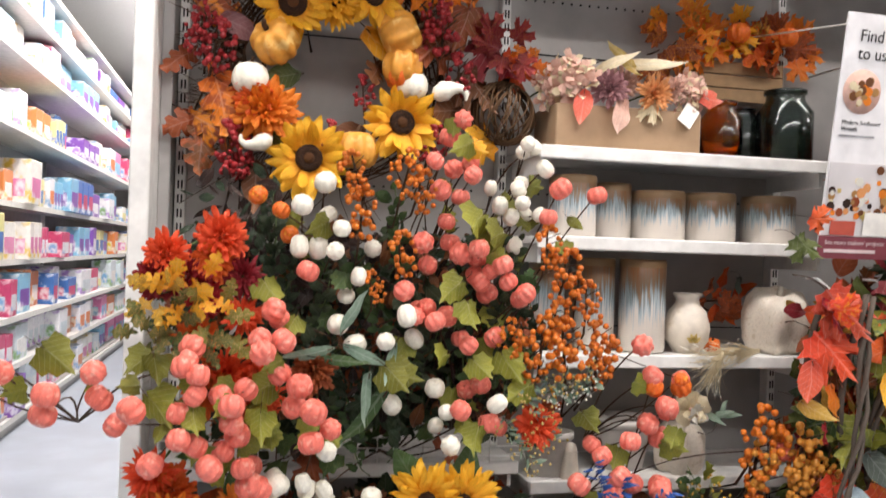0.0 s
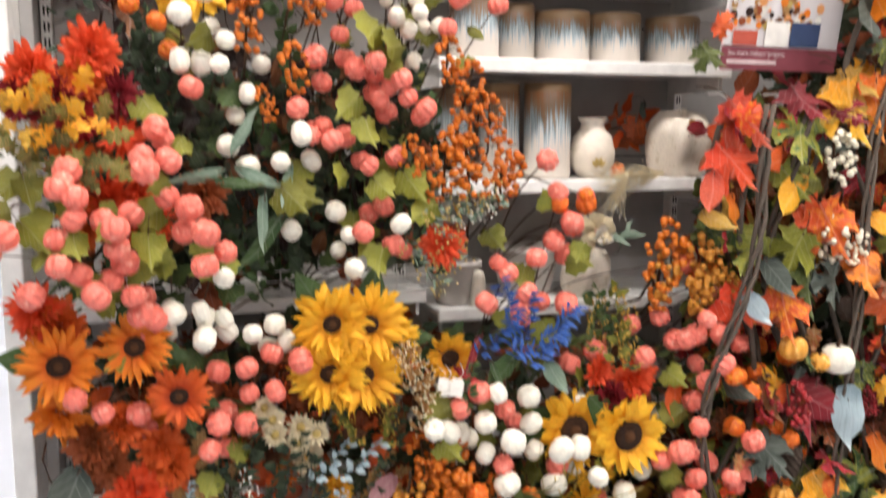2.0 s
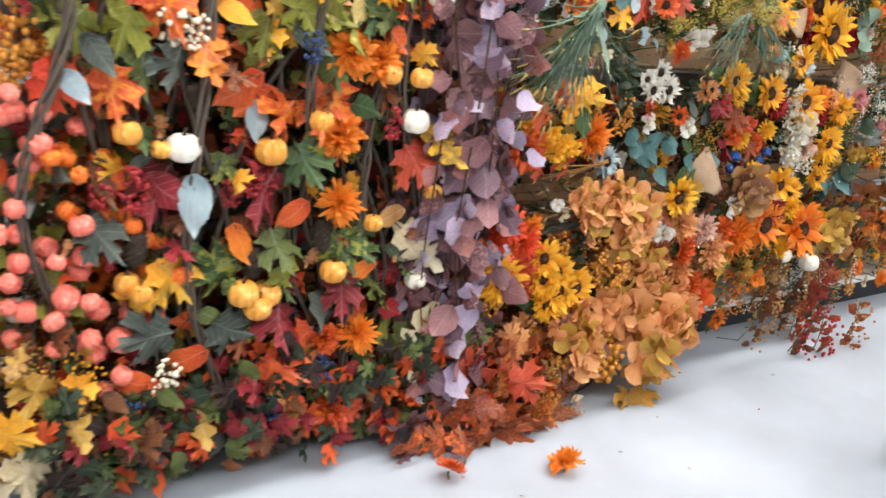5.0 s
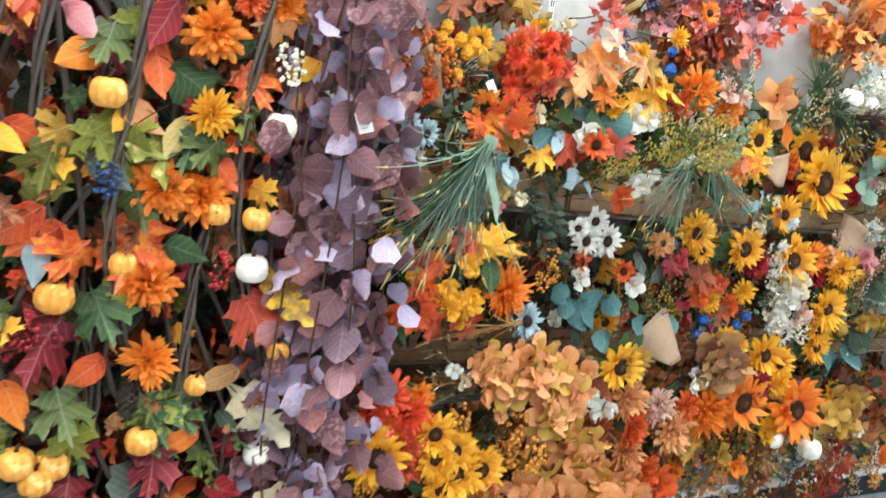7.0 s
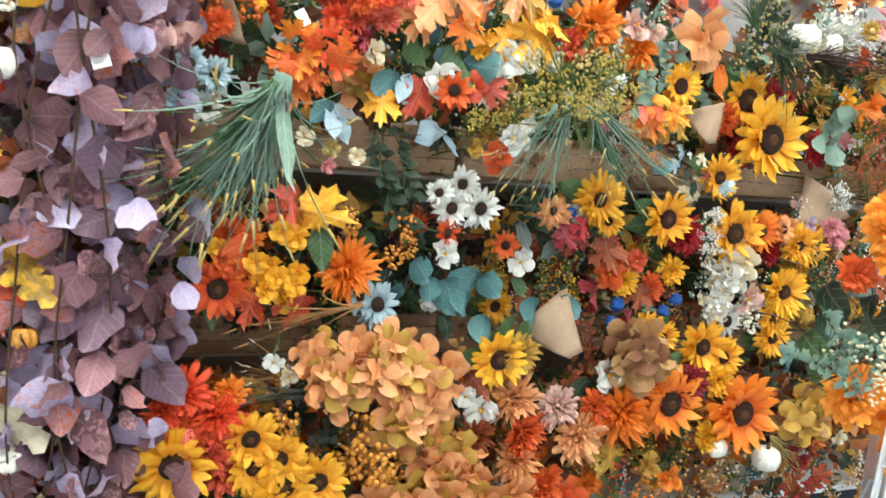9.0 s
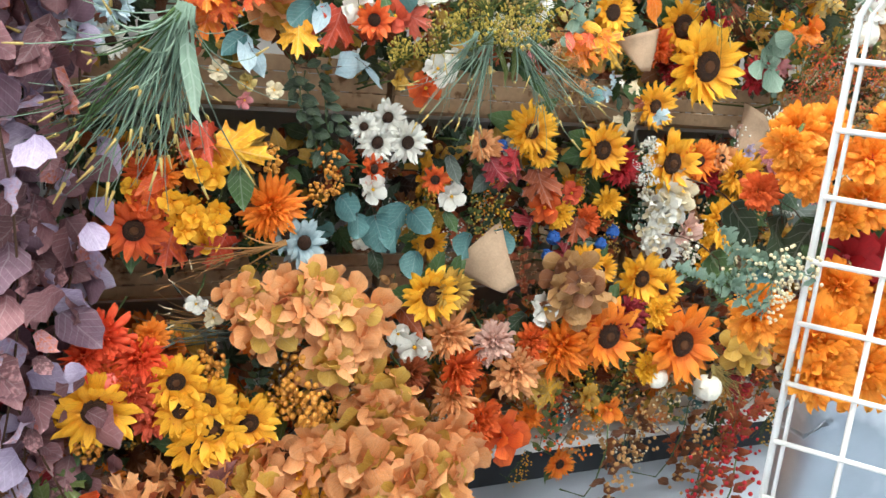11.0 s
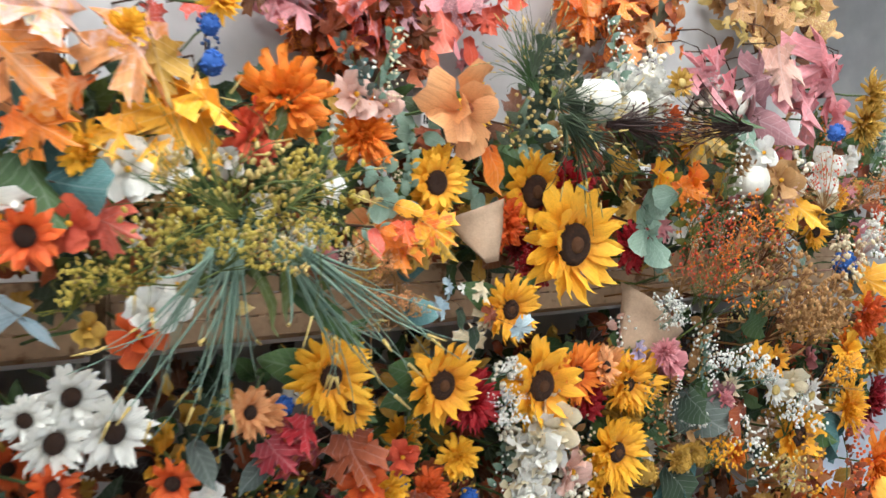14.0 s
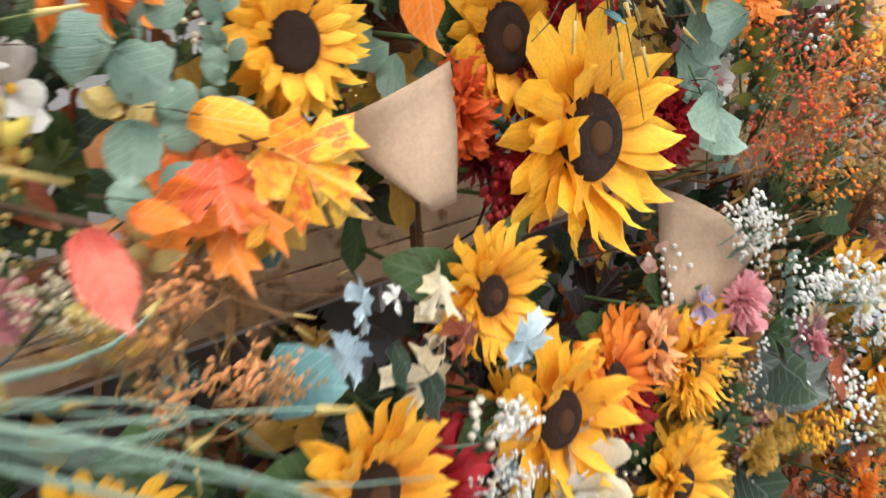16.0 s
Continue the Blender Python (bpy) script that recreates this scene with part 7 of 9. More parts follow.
sunflower(0.581, 1.64, 0.901, 0.091, "gold", disc=0.2)
mum(-0.128, 1.6, 0.875, 0.102, "orange")
mum(0.894, 1.6, 0.517, 0.107, "gold")
mum(0.864, 1.6, 0.578, 0.081, "gold")
mum(0.972, 1.6, 0.833, 0.104, "flame")
mum(0.92, 1.6, 0.8, 0.091, "crimson")
mum(0.89, 1.6, 0.857, 0.072, "flame")
mum(-0.011, 1.6, 0.72, 0.12, "flame")
mum(0.031, 1.6, 0.796, 0.086, "deep")
mum(-0.054, 1.6, 0.772, 0.087, "rust")
mum(-0.032, 1.6, 0.842, 0.096, "deep")
mum(0.049, 1.6, 0.762, 0.087, "deep")
mum(-0.079, 1.6, 0.815, 0.097, "rust")
sunflower(0.427, 1.52, 0.428, 0.18, "orange", disc=0.16)
sunflower(0.504, 1.52, 0.331, 0.154, "orange", disc=0.16)
sunflower(0.557, 1.52, 0.364, 0.128, "gold", disc=0.15)
daisy(0.222, 1.58, 0.833, 0.053, "cream", "wheat")
daisy(0.273, 1.58, 0.813, 0.053, "cream", "wheat")
daisy(0.302, 1.58, 0.798, 0.052, "cream", "wheat")
daisy(0.227, 1.58, 0.804, 0.051, "cream", "wheat")
daisy(0.267, 1.58, 0.787, 0.052, "cream", "wheat")
daisy(0.208, 1.58, 0.856, 0.048, "cream", "wheat")
sprig(0.665, 1.55, 1.01, 0.136, "blue", shape="lance", roll=10, n=26)
sprig(0.648, 1.55, 0.972, 0.119, "blue", shape="lance", roll=50, n=26)
sprig(0.755, 1.55, 0.956, 0.156, "blue", shape="lance", roll=70, n=26)
sprig(0.732, 1.55, 0.94, 0.139, "blue", shape="lance", roll=110, n=26)
sprig(0.7, 1.55, 0.981, 0.137, "blue", shape="lance", roll=40, n=26)
sprig(0.772, 1.55, 0.978, 0.123, "blue", shape="lance", roll=60, n=26)
sprig(0.914, 1.58, 0.955, 0.141, "olive", bud="amber")
sprig(0.862, 1.58, 0.969, 0.116, "moss", bud="amber")
sprig(0.942, 1.58, 0.918, 0.107, "moss", bud="amber")
sprig(0.362, 1.58, 0.817, 0.097, "olive", bud="amber")
sprig(0.439, 1.58, 0.806, 0.087, "olive", bud="amber")
sprig(0.383, 1.58, 0.737, 0.109, "ice", roll=80)
sprig(0.329, 1.58, 0.743, 0.098, "ice", roll=60)
sprig(0.176, 1.58, 0.778, 0.139, "dusk")
sprig(0.245, 1.58, 0.728, 0.141, "forest")
sprig(0.214, 1.58, 0.699, 0.131, "dusk")
sprig(0.405, 1.58, 0.678, 0.122, "dusk")
sprig(0.297, 1.58, 0.69, 0.121, "forest")
sprig(0.125, 1.58, 0.751, 0.118, "forest")
sprig(0.153, 1.58, 0.694, 0.119, "dusk", bud="white")
sprig(0.274, 1.58, 0.613, 0.122, "rust", bud="deep")
sprig(0.191, 1.58, 0.624, 0.121, "rust", bud="deep")
sprig(0.339, 1.58, 0.651, 0.078, "ice", bud="white")
sprig(0.074, 1.58, 0.703, 0.065, "ice")
sprig(0.886, 1.58, 0.991, 0.14, "green")
sprig(0.505, 1.58, 0.885, 0.109, "tan", bud="cream")
sprig(0.472, 1.58, 0.92, 0.097, "tan", bud="cream")
sprig(0.277, 1.58, 0.758, 0.108, "dusk")
leaf(-0.094, 1.58, 0.7, 0.152, "lance", "slate", roll=140)
leaf(-0.06, 1.58, 0.654, 0.165, "lance", "slate", roll=110)
leaf(-0.118, 1.58, 0.734, 0.13, "ovate", "slate", roll=200)
leaf(-0.032, 1.58, 0.661, 0.12, "lance", "ice", roll=100)
leaf(0.608, 1.58, 0.924, 0.099, "lance", "crimson")
leaf(0.591, 1.58, 0.88, 0.077, "lance", "red")
leaf(0.679, 1.58, 0.886, 0.09, "ovate", "green")
leaf(0.656, 1.58, 0.876, 0.078, "lance", "green")
leaf(0.778, 1.58, 0.868, 0.069, "ovate", "sage")
leaf(1.058, 1.58, 0.801, 0.087, "ovate", "deep")
leaf(0.427, 1.58, 0.676, 0.078, "ovate", "mauve")
grass(0.686, 1.55, 0.648, 0.265, roll=140, key="moss")
grass(0.712, 1.55, 0.596, 0.257, roll=120, key="olive")
grass(0.752, 1.55, 0.518, 0.192, roll=200, key="moss")
leaf(1.08, 1.5, 0.155, 0.137, "maple", "cream")
leaf(0.751, 1.5, 0.245, 0.095, "maple", "cream")
leaf(0.666, 1.5, 0.356, 0.118, "maple", "deep")
leaf(0.619, 1.5, 0.24, 0.121, "maple", "rust")
leaf(0.977, 1.5, 0.2, 0.113, "maple", "crimson")
leaf(1.106, 1.48, 0.179, 0.15, "maple", "cream")
leaf(1.175, 1.48, 0.272, 0.121, "oak", "amber", "tan")
leaf(1.054, 1.48, 0.272, 0.106, "maple", "gold")
leaf(1.099, 1.48, 0.355, 0.105, "maple", "amber")
leaf(1.07, 1.48, 0.437, 0.09, "oak", "tan", "amber")
leaf(1.188, 1.48, 0.35, 0.079, "maple", "gold")
sprig(1.118, 1.55, 0.299, 0.186, "amber", bud="gold")
sprig(1.035, 1.55, 0.233, 0.187, "tan", bud="amber")
sprig(1.207, 1.55, 0.335, 0.188, "amber", bud="gold")
sprig(1.184, 1.55, 0.243, 0.161, "tan", bud="wheat")
sprig(1.112, 1.55, 0.392, 0.141, "rust", bud="amber")
sprig(1.248, 1.55, 0.234, 0.149, "amber", bud="gold")
sprig(0.955, 1.55, 0.395, 0.151, "cream", bud="cream", roll=180)
sprig(0.994, 1.55, 0.449, 0.15, "cream", bud="white", roll=180)
sprig(1.083, 1.55, 0.38, 0.112, "tan", bud="cream")
sprig(0.586, 1.55, 0.868, 0.098, "green")
sprig(0.494, 1.55, 0.845, 0.11, "tan", bud="cream")
sprig(0.467, 1.55, 0.922, 0.097, "tan", bud="cream")
hydrangea(0.471, 1.5, 0.143, 0.205, "peach", "cream")
hydrangea(0.418, 1.5, 0.181, 0.149, "cream", "peach")
hydrangea(0.526, 1.5, 0.103, 0.139, "blush", "cream")
berries(1.103, 1.56, 1.078, 0.134, skin_amber)
berries(1.163, 1.56, 1.049, 0.086, skin_amber)
berries(1.092, 1.56, 1.024, 0.098, skin_amber)

# hanging autumn garlands: the larger leaves, pumpkins and flowers
leaf(1.263, 1.5, 0.984, 0.115, "maple", "deep", "orange")
leaf(1.455, 1.5, 1.093, 0.155, "oak", "orange", "rust", roll=175)
leaf(1.279, 1.5, 1.105, 0.114, "maple", "lime")
leaf(1.534, 1.5, 0.99, 0.139, "ovate", "deep")
leaf(1.748, 1.5, 0.956, 0.16, "maple", "deep", "orange")
leaf(1.63, 1.5, 0.929, 0.13, "maple", "deep", "orange")
leaf(1.585, 1.5, 0.762, 0.157, "maple", "crimson")
leaf(1.367, 1.5, 0.772, 0.139, "ovate", "crimson")
leaf(1.543, 1.5, 0.644, 0.112, "ovate", "orange")
leaf(1.486, 1.5, 0.574, 0.152, "maple", "green", "lime")
leaf(1.395, 1.5, 0.577, 0.143, "maple", "gold", "amber")
leaf(1.661, 1.5, 0.549, 0.117, "maple", "lime")
leaf(1.8, 1.5, 0.608, 0.133, "maple", "green", "lime")
leaf(1.646, 1.5, 0.427, 0.133, "maple", "crimson")
leaf(1.768, 1.5, 0.432, 0.123, "grape", "slate")
leaf(1.532, 1.5, 0.421, 0.137, "maple", "slate")
leaf(1.661, 1.5, 0.303, 0.136, "maple", "deep", "flame")
leaf(1.456, 1.5, 0.229, 0.141, "oak", "amber", "tan")
leaf(1.325, 1.5, 0.214, 0.139, "maple", "crimson")
leaf(1.567, 1.5, 0.267, 0.121, "ovate", "red")
leaf(1.694, 1.5, 0.146, 0.104, "ovate", "amber", roll=90)
leaf(1.71, 1.5, 1.156, 0.157, "maple", "lime")
leaf(1.696, 1.5, 1.167, 0.13, "maple", "lime")
leaf(1.845, 1.5, 0.957, 0.109, "ovate", "green")
leaf(2.052, 1.5, 0.873, 0.159, "oak", "amber", "gold", roll=150)
leaf(2.007, 1.5, 0.816, 0.136, "maple", "salmon")
leaf(2.025, 1.5, 0.604, 0.199, "oak", "cream")
leaf(2.075, 1.5, 0.348, 0.224, "oak", "cream", roll=200)
leaf(1.967, 1.5, 0.421, 0.112, "ovate", "red")
leaf(1.819, 1.5, 0.487, 0.114, "maple", "crimson")
leaf(1.957, 1.5, 0.358, 0.105, "ovate", "olive")
leaf(1.372, 1.5, 1.155, 0.134, "maple", "deep", "orange")
leaf(1.693, 1.5, 0.824, 0.126, "maple", "green")
leaf(1.673, 1.5, 0.703, 0.107, "ovate", "deep")
leaf(1.426, 1.5, 0.367, 0.123, "ovate", "deep")
leaf(1.335, 1.5, 0.437, 0.133, "maple", "slate")
leaf(1.24, 1.5, 0.681, 0.113, "maple", "slate")
leaf(1.169, 1.5, 0.304, 0.107, "maple", "rust")
leaf(1.312, 1.5, 0.331, 0.108, "ovate", "deep")
leaf(1.585, 1.5, 0.202, 0.116, "ovate", "crimson")
leaf(1.618, 1.5, 0.131, 0.103, "ovate", "red")
leaf(1.232, 1.5, 1.06, 0.096, "ovate", "slate")
leaf(1.19, 1.5, 0.994, 0.084, "ovate", "ice")
leaf(1.386, 1.5, 1.033, 0.111, "maple", "slate")
leaf(1.318, 1.5, 1.019, 0.11, "maple", "moss")
leaf(1.579, 1.5, 1.112, 0.114, "maple", "olive")
leaf(1.904, 1.5, 1.13, 0.103, "ovate", "deep")
leaf(1.84, 1.5, 1.165, 0.094, "maple", "green")
leaf(1.634, 1.5, 0.622, 0.121, "maple", "moss")
leaf(1.87, 1.5, 0.542, 0.1, "ovate", "orange")
leaf(1.719, 1.5, 0.864, 0.093, "ovate", "lime")
leaf(1.709, 1.5, 0.38, 0.1, "maple", "deep")
leaf(1.476, 1.5, 0.472, 0.081, "ovate", "moss")
leaf(1.938, 1.5, 0.686, 0.1, "ovate", "tan")
leaf(1.86, 1.5, 0.647, 0.099, "maple", "moss")
leaf(1.589, 1.5, 1.171, 0.089, "maple", "amber")
leaf(1.501, 1.5, 1.153, 0.087, "ovate", "gold")
leaf(1.142, 1.52, 1.289, 0.126, "maple", "flame")
leaf(1.162, 1.52, 1.367, 0.115, "maple", "salmon")
leaf(1.287, 1.52, 1.343, 0.132, "maple", "lime", "green")
leaf(1.279, 1.52, 1.223, 0.113, "ovate", "gold")
leaf(1.093, 1.52, 1.172, 0.071, "ovate", "amber")
leaf(1.144, 1.52, 1.194, 0.072, "ovate", "orange")
leaf(1.186, 1.52, 1.108, 0.122, "maple", "lime", "moss")
leaf(1.162, 1.52, 0.991, 0.116, "maple", "flame")
leaf(1.35, 1.52, 1.165, 0.116, "maple", "deep")
leaf(1.458, 1.52, 1.079, 0.147, "oak", "orange", "rust", roll=175)
leaf(1.291, 1.52, 1.046, 0.14, "maple", "slate")
leaf(1.251, 1.52, 1.291, 0.1, "ovate", "deep")
leaf(1.417, 1.52, 1.398, 0.145, "maple", "gold", "amber")
leaf(1.542, 1.52, 1.414, 0.137, "maple", "salmon")
leaf(1.294, 1.52, 1.405, 0.101, "maple", "crimson")
leaf(1.094, 1.52, 1.233, 0.095, "ovate", "salmon")
leaf(1.546, 1.52, 1.164, 0.11, "ovate", "deep")
leaf(1.575, 1.52, 0.963, 0.126, "ovate", "deep")
leaf(1.244, 1.52, 0.803, 0.102, "ovate", "brown")
leaf(1.35, 1.52, 0.77, 0.146, "maple", "crimson")
leaf(1.454, 1.52, 1.728, 0.128, "maple", "gold")
leaf(1.437, 1.52, 1.585, 0.147, "ovate", "slate")
leaf(1.48, 1.52, 1.405, 0.148, "maple", "orange")
leaf(1.42, 1.52, 1.43, 0.119, "maple", "amber")
leaf(1.286, 1.52, 1.246, 0.114, "maple", "lime")
leaf(1.149, 1.52, 1.378, 0.109, "maple", "salmon")
leaf(1.468, 1.52, 1.645, 0.122, "maple", "orange")
leaf(1.39, 1.52, 1.383, 0.105, "maple", "crimson")
leaf(1.07, 1.52, 1.493, 0.071, "maple", "moss")
leaf(1.098, 1.52, 1.549, 0.059, "maple", "deep")
pod(1.425, 1.47, 0.746, 0.145)
pod(1.57, 1.5, 0.923, 0.1)
mum(1.788, 1.5, 1.08, 0.12, "orange")
mum(1.776, 1.5, 0.89, 0.121, "orange")
mum(1.79, 1.5, 0.724, 0.117, "orange")
mum(1.87, 1.5, 0.371, 0.118, "orange")
mum(1.822, 1.5, 0.168, 0.152, "salmon")
mum(1.946, 1.5, 0.21, 0.123, "deep")
mum(1.814, 1.5, 0.162, 0.121, "orange")
mum(2.269, 1.5, -0.135, 0.141, "deep")
mum(1.781, 1.5, 0.369, 0.087, "deep")
mum(2.756, 1.5, -0.24, 0.169, "amber")
loose_pumpkin(1.986, 1.5, 0.923, 0.071, skin_white)
loose_pumpkin(1.407, 1.5, 0.866, 0.073, skin_white)
loose_pumpkin(1.607, 1.5, 0.855, 0.075, skin_gold)
loose_pumpkin(1.291, 1.5, 0.899, 0.059, skin_gold)
loose_pumpkin(1.899, 1.5, 1.038, 0.062, skin_gold)
loose_pumpkin(1.556, 1.5, 0.518, 0.074, skin_gold)
loose_pumpkin(1.593, 1.5, 0.478, 0.069, skin_gold)
loose_pumpkin(1.789, 1.5, 0.55, 0.068, skin_gold)
loose_pumpkin(2.038, 1.5, 0.5, 0.06, skin_white)
loose_pumpkin(1.36, 1.5, 0.863, 0.044, skin_gold)
loose_pumpkin(1.891, 1.5, 0.667, 0.05, skin_gold)
loose_pumpkin(1.322, 1.5, 0.546, 0.052, skin_gold)
loose_pumpkin(2.061, 1.5, 0.739, 0.051, skin_gold)
loose_pumpkin(1.729, 1.5, 0.923, 0.06, skin_gold)
loose_pumpkin(1.622, 1.52, 0.502, 0.075, skin_gold)
loose_pumpkin(1.411, 1.52, 0.574, 0.063, skin_orange)
loose_pumpkin(1.297, 1.52, 0.566, 0.054, skin_gold)
pinecone(1.315, 1.52, 0.656, 0.071)
pinecone(1.588, 1.52, 0.599, 0.07)
pinecone(1.761, 1.52, 0.648, 0.067)
pinecone(1.436, 1.52, 0.979, 0.05)
berries(1.374, 1.5, 0.34, 0.095, skin_cream)
berries(1.771, 1.5, 0.284, 0.096, skin_navy)
berries(1.425, 1.5, 1.114, 0.086, skin_cream)
berries(1.297, 1.5, 0.775, 0.1, skin_red)
berries(1.556, 1.5, 0.789, 0.078, skin_red)
berries(1.913, 1.5, 0.916, 0.083, skin_red)
berries(1.299, 1.5, 0.277, 0.082, skin_navy)
berries(1.644, 1.5, 0.205, 0.073, skin_navy)
berries(1.393, 1.52, 1.294, 0.117, skin_cream)
berries(1.384, 1.52, 1.129, 0.104, skin_cream)
berries(1.246, 1.52, 0.778, 0.09, skin_red)
berries(1.522, 1.52, 0.757, 0.07, skin_red)
berries(1.609, 1.52, 0.778, 0.072, skin_red)
mum(1.866, 1.5, 1.395, 0.12, "orange")
mum(1.874, 1.5, 1.235, 0.103, "gold")
mum(2.003, 1.5, 1.465, 0.082, "orange")
mum(1.932, 1.5, 1.469, 0.081, "deep")
mum(1.872, 1.5, 1.067, 0.11, "orange")
leaf(1.716, 1.5, 1.381, 0.085, "maple", "lime")
leaf(1.78, 1.5, 1.141, 0.143, "maple", "lime", "wheat")
leaf(1.817, 1.5, 1.187, 0.109, "ovate", "wheat")
leaf(1.736, 1.5, 1.221, 0.108, "ovate", "peach")
leaf(1.708, 1.5, 1.212, 0.074, "ovate", "gold")
leaf(1.767, 1.5, 1.318, 0.125, "ovate", "deep")
leaf(1.948, 1.5, 1.24, 0.11, "maple", "lime")
leaf(1.953, 1.5, 1.301, 0.11, "maple", "deep", "orange")
leaf(1.637, 1.5, 1.319, 0.125, "ovate", "orange")
leaf(1.828, 1.5, 1.295, 0.109, "round", "green")
leaf(1.664, 1.5, 1.166, 0.102, "maple", "lime")
leaf(1.77, 1.5, 1.41, 0.125, "ovate", "crimson")
leaf(1.624, 1.5, 1.385, 0.102, "ovate", "pink")
leaf(1.672, 1.5, 1.344, 0.102, "maple", "moss")
leaf(1.904, 1.5, 1.369, 0.104, "ovate", "green")
leaf(1.748, 1.5, 1.042, 0.099, "grape", "moss")
leaf(2.059, 1.5, 1.348, 0.094, "ovate", "gold")
leaf(1.686, 1.5, 1.112, 0.103, "ovate", "slate")
leaf(1.87, 1.5, 1.16, 0.104, "maple", "moss")
leaf(1.984, 1.5, 1.435, 0.093, "maple", "peach")
loose_pumpkin(2.01, 1.48, 1.226, 0.067, skin_white)
loose_pumpkin(1.676, 1.48, 1.255, 0.07, skin_gold)
loose_pumpkin(1.979, 1.48, 1.032, 0.058, skin_gold)
berries(2.014, 1.48, 1.353, 0.086, skin_cream)
berries(1.686, 1.48, 1.094, 0.079, skin_navy)

def carnation(x, y, z, d, key):
    mum(x, y, z, d, key, 0, 0, None, "carnation")


for fx, fz, key in ((2.6, 1.45, "flame"), (2.64, 1.5, "coral"), (2.7, 1.44, "flame"), (2.65, 1.42, "deep"), (2.735, 1.5, "salmon"), (2.61, 1.38, "flame"), (2.72, 1.395, "coral"), (2.645, 1.385, "salmon"), (2.69, 1.5, "flame"), (2.745, 1.44, "coral"), (2.6, 1.485, "deep")):
    carnation(fx, 1.56 + U(-0.02, 0.03), fz, 0.066, key)
# upper crate row: peonies, maple leaves, eucalyptus
carnation(2.622, 1.62, 1.469, 0.073, "flame")
carnation(2.704, 1.60, 1.479, 0.073, "salmon")
carnation(2.63, 1.62, 1.404, 0.073, "deep")
carnation(2.706, 1.60, 1.405, 0.070, "flame")
carnation(2.662, 1.60, 1.347, 0.055, "flame")
carnation(2.667, 1.62, 1.442, 0.064, "flame")
carnation(2.738, 1.60, 1.463, 0.047, "deep")
carnation(2.598, 1.62, 1.421, 0.052, "salmon")
carnation(2.671, 1.58, 1.493, 0.053, "deep")
carnation(2.747, 1.62, 1.428, 0.041, "flame")
carnation(2.679, 1.62, 1.373, 0.046, "salmon")
mum(3.127, 1.6, 1.573, 0.068, "yellow")
mum(3.226, 1.6, 1.446, 0.134, "orange")
mum(3.179, 1.6, 1.397, 0.095, "salmon")
mum(3.357, 1.6, 1.403, 0.112, "orange")
mum(3.651, 1.6, 1.269, 0.099, "deep")
mum(3.798, 1.6, 1.328, 0.11, "red")
mum(3.977, 1.6, 1.216, 0.1, "red")
mum(3.721, 1.6, 1.197, 0.076, "red")
mum(2.957, 1.6, 1.361, 0.079, "yellow")
mum(3.007, 1.6, 1.514, 0.06, "yellow")
mum(3.741, 1.6, 1.284, 0.076, "crimson")
globe(2.572, 1.6, 1.461, 0.039, "amber")
globe(2.556, 1.6, 1.44, 0.037, "amber")
globe(2.532, 1.6, 1.43, 0.035, "amber")
globe(3.118, 1.6, 1.487, 0.037, "blue")
globe(3.115, 1.6, 1.537, 0.031, "blue")
globe(3.226, 1.6, 1.239, 0.034, "cream")
globe(3.257, 1.6, 1.249, 0.039, "white")
globe(2.65, 1.6, 1.359, 0.032, "amber")
globe(2.607, 1.6, 1.572, 0.032, "amber")
leaf(2.481, 1.4, 1.143, 0.17, "lance", "sage", roll=185)
leaf(3.121, 1.42, 1.2, 0.103, "lance", "moss", roll=165)
leaf(3.194, 1.42, 1.177, 0.165, "lance", "green", roll=130)
leaf(3.148, 1.42, 1.218, 0.104, "lance", "moss", roll=175)
leaf(3.02, 1.42, 1.213, 0.036, "ovate", "wheat", roll=90)
leaf(3.083, 1.42, 1.187, 0.033, "ovate", "wheat", roll=80)
leaf(2.578, 1.58, 1.254, 0.083, "maple", "deep", "gold")
leaf(2.54, 1.58, 1.23, 0.082, "maple", "orange", "deep")
leaf(2.822, 1.58, 1.432, 0.142, "oak", "peach")
leaf(2.907, 1.58, 1.519, 0.121, "maple", "blush", "peach")
leaf(2.869, 1.58, 1.471, 0.134, "maple", "peach", "orange")
leaf(3.009, 1.58, 1.489, 0.139, "maple", "peach", "blush")
leaf(2.928, 1.58, 1.432, 0.122, "oak", "orange", "peach")
leaf(2.786, 1.58, 1.399, 0.104, "maple", "peach")
leaf(3.065, 1.58, 1.399, 0.151, "maple", "gold")
leaf(3.098, 1.58, 1.43, 0.097, "maple", "yellow")
leaf(3.209, 1.58, 1.424, 0.126, "lance", "moss", roll=20)
leaf(2.795, 1.58, 1.349, 0.08, "round", "green")
leaf(2.89, 1.58, 1.323, 0.096, "round", "green")
leaf(2.939, 1.58, 1.319, 0.088, "round", "teal")
leaf(2.77, 1.58, 1.259, 0.071, "ovate", "ice", roll=200)
leaf(2.733, 1.58, 1.264, 0.066, "round", "teal")
leaf(2.805, 1.58, 1.24, 0.105, "maple", "salmon")
leaf(2.843, 1.58, 1.169, 0.106, "ovate", "ice", roll=80)
leaf(2.896, 1.58, 1.147, 0.073, "lance", "ice", roll=130)
leaf(3.604, 1.58, 1.363, 0.09, "ovate", "orange")
leaf(4.182, 1.58, 1.442, 0.111, "maple", "wheat", "gold")
leaf(4.267, 1.58, 1.471, 0.107, "ovate", "sage")
leaf(3.602, 1.58, 1.1, 0.055, "maple", "cream")
leaf(4.192, 1.58, 1.566, 0.141, "maple", "pink")
leaf(4.303, 1.58, 1.56, 0.147, "maple", "mauve")
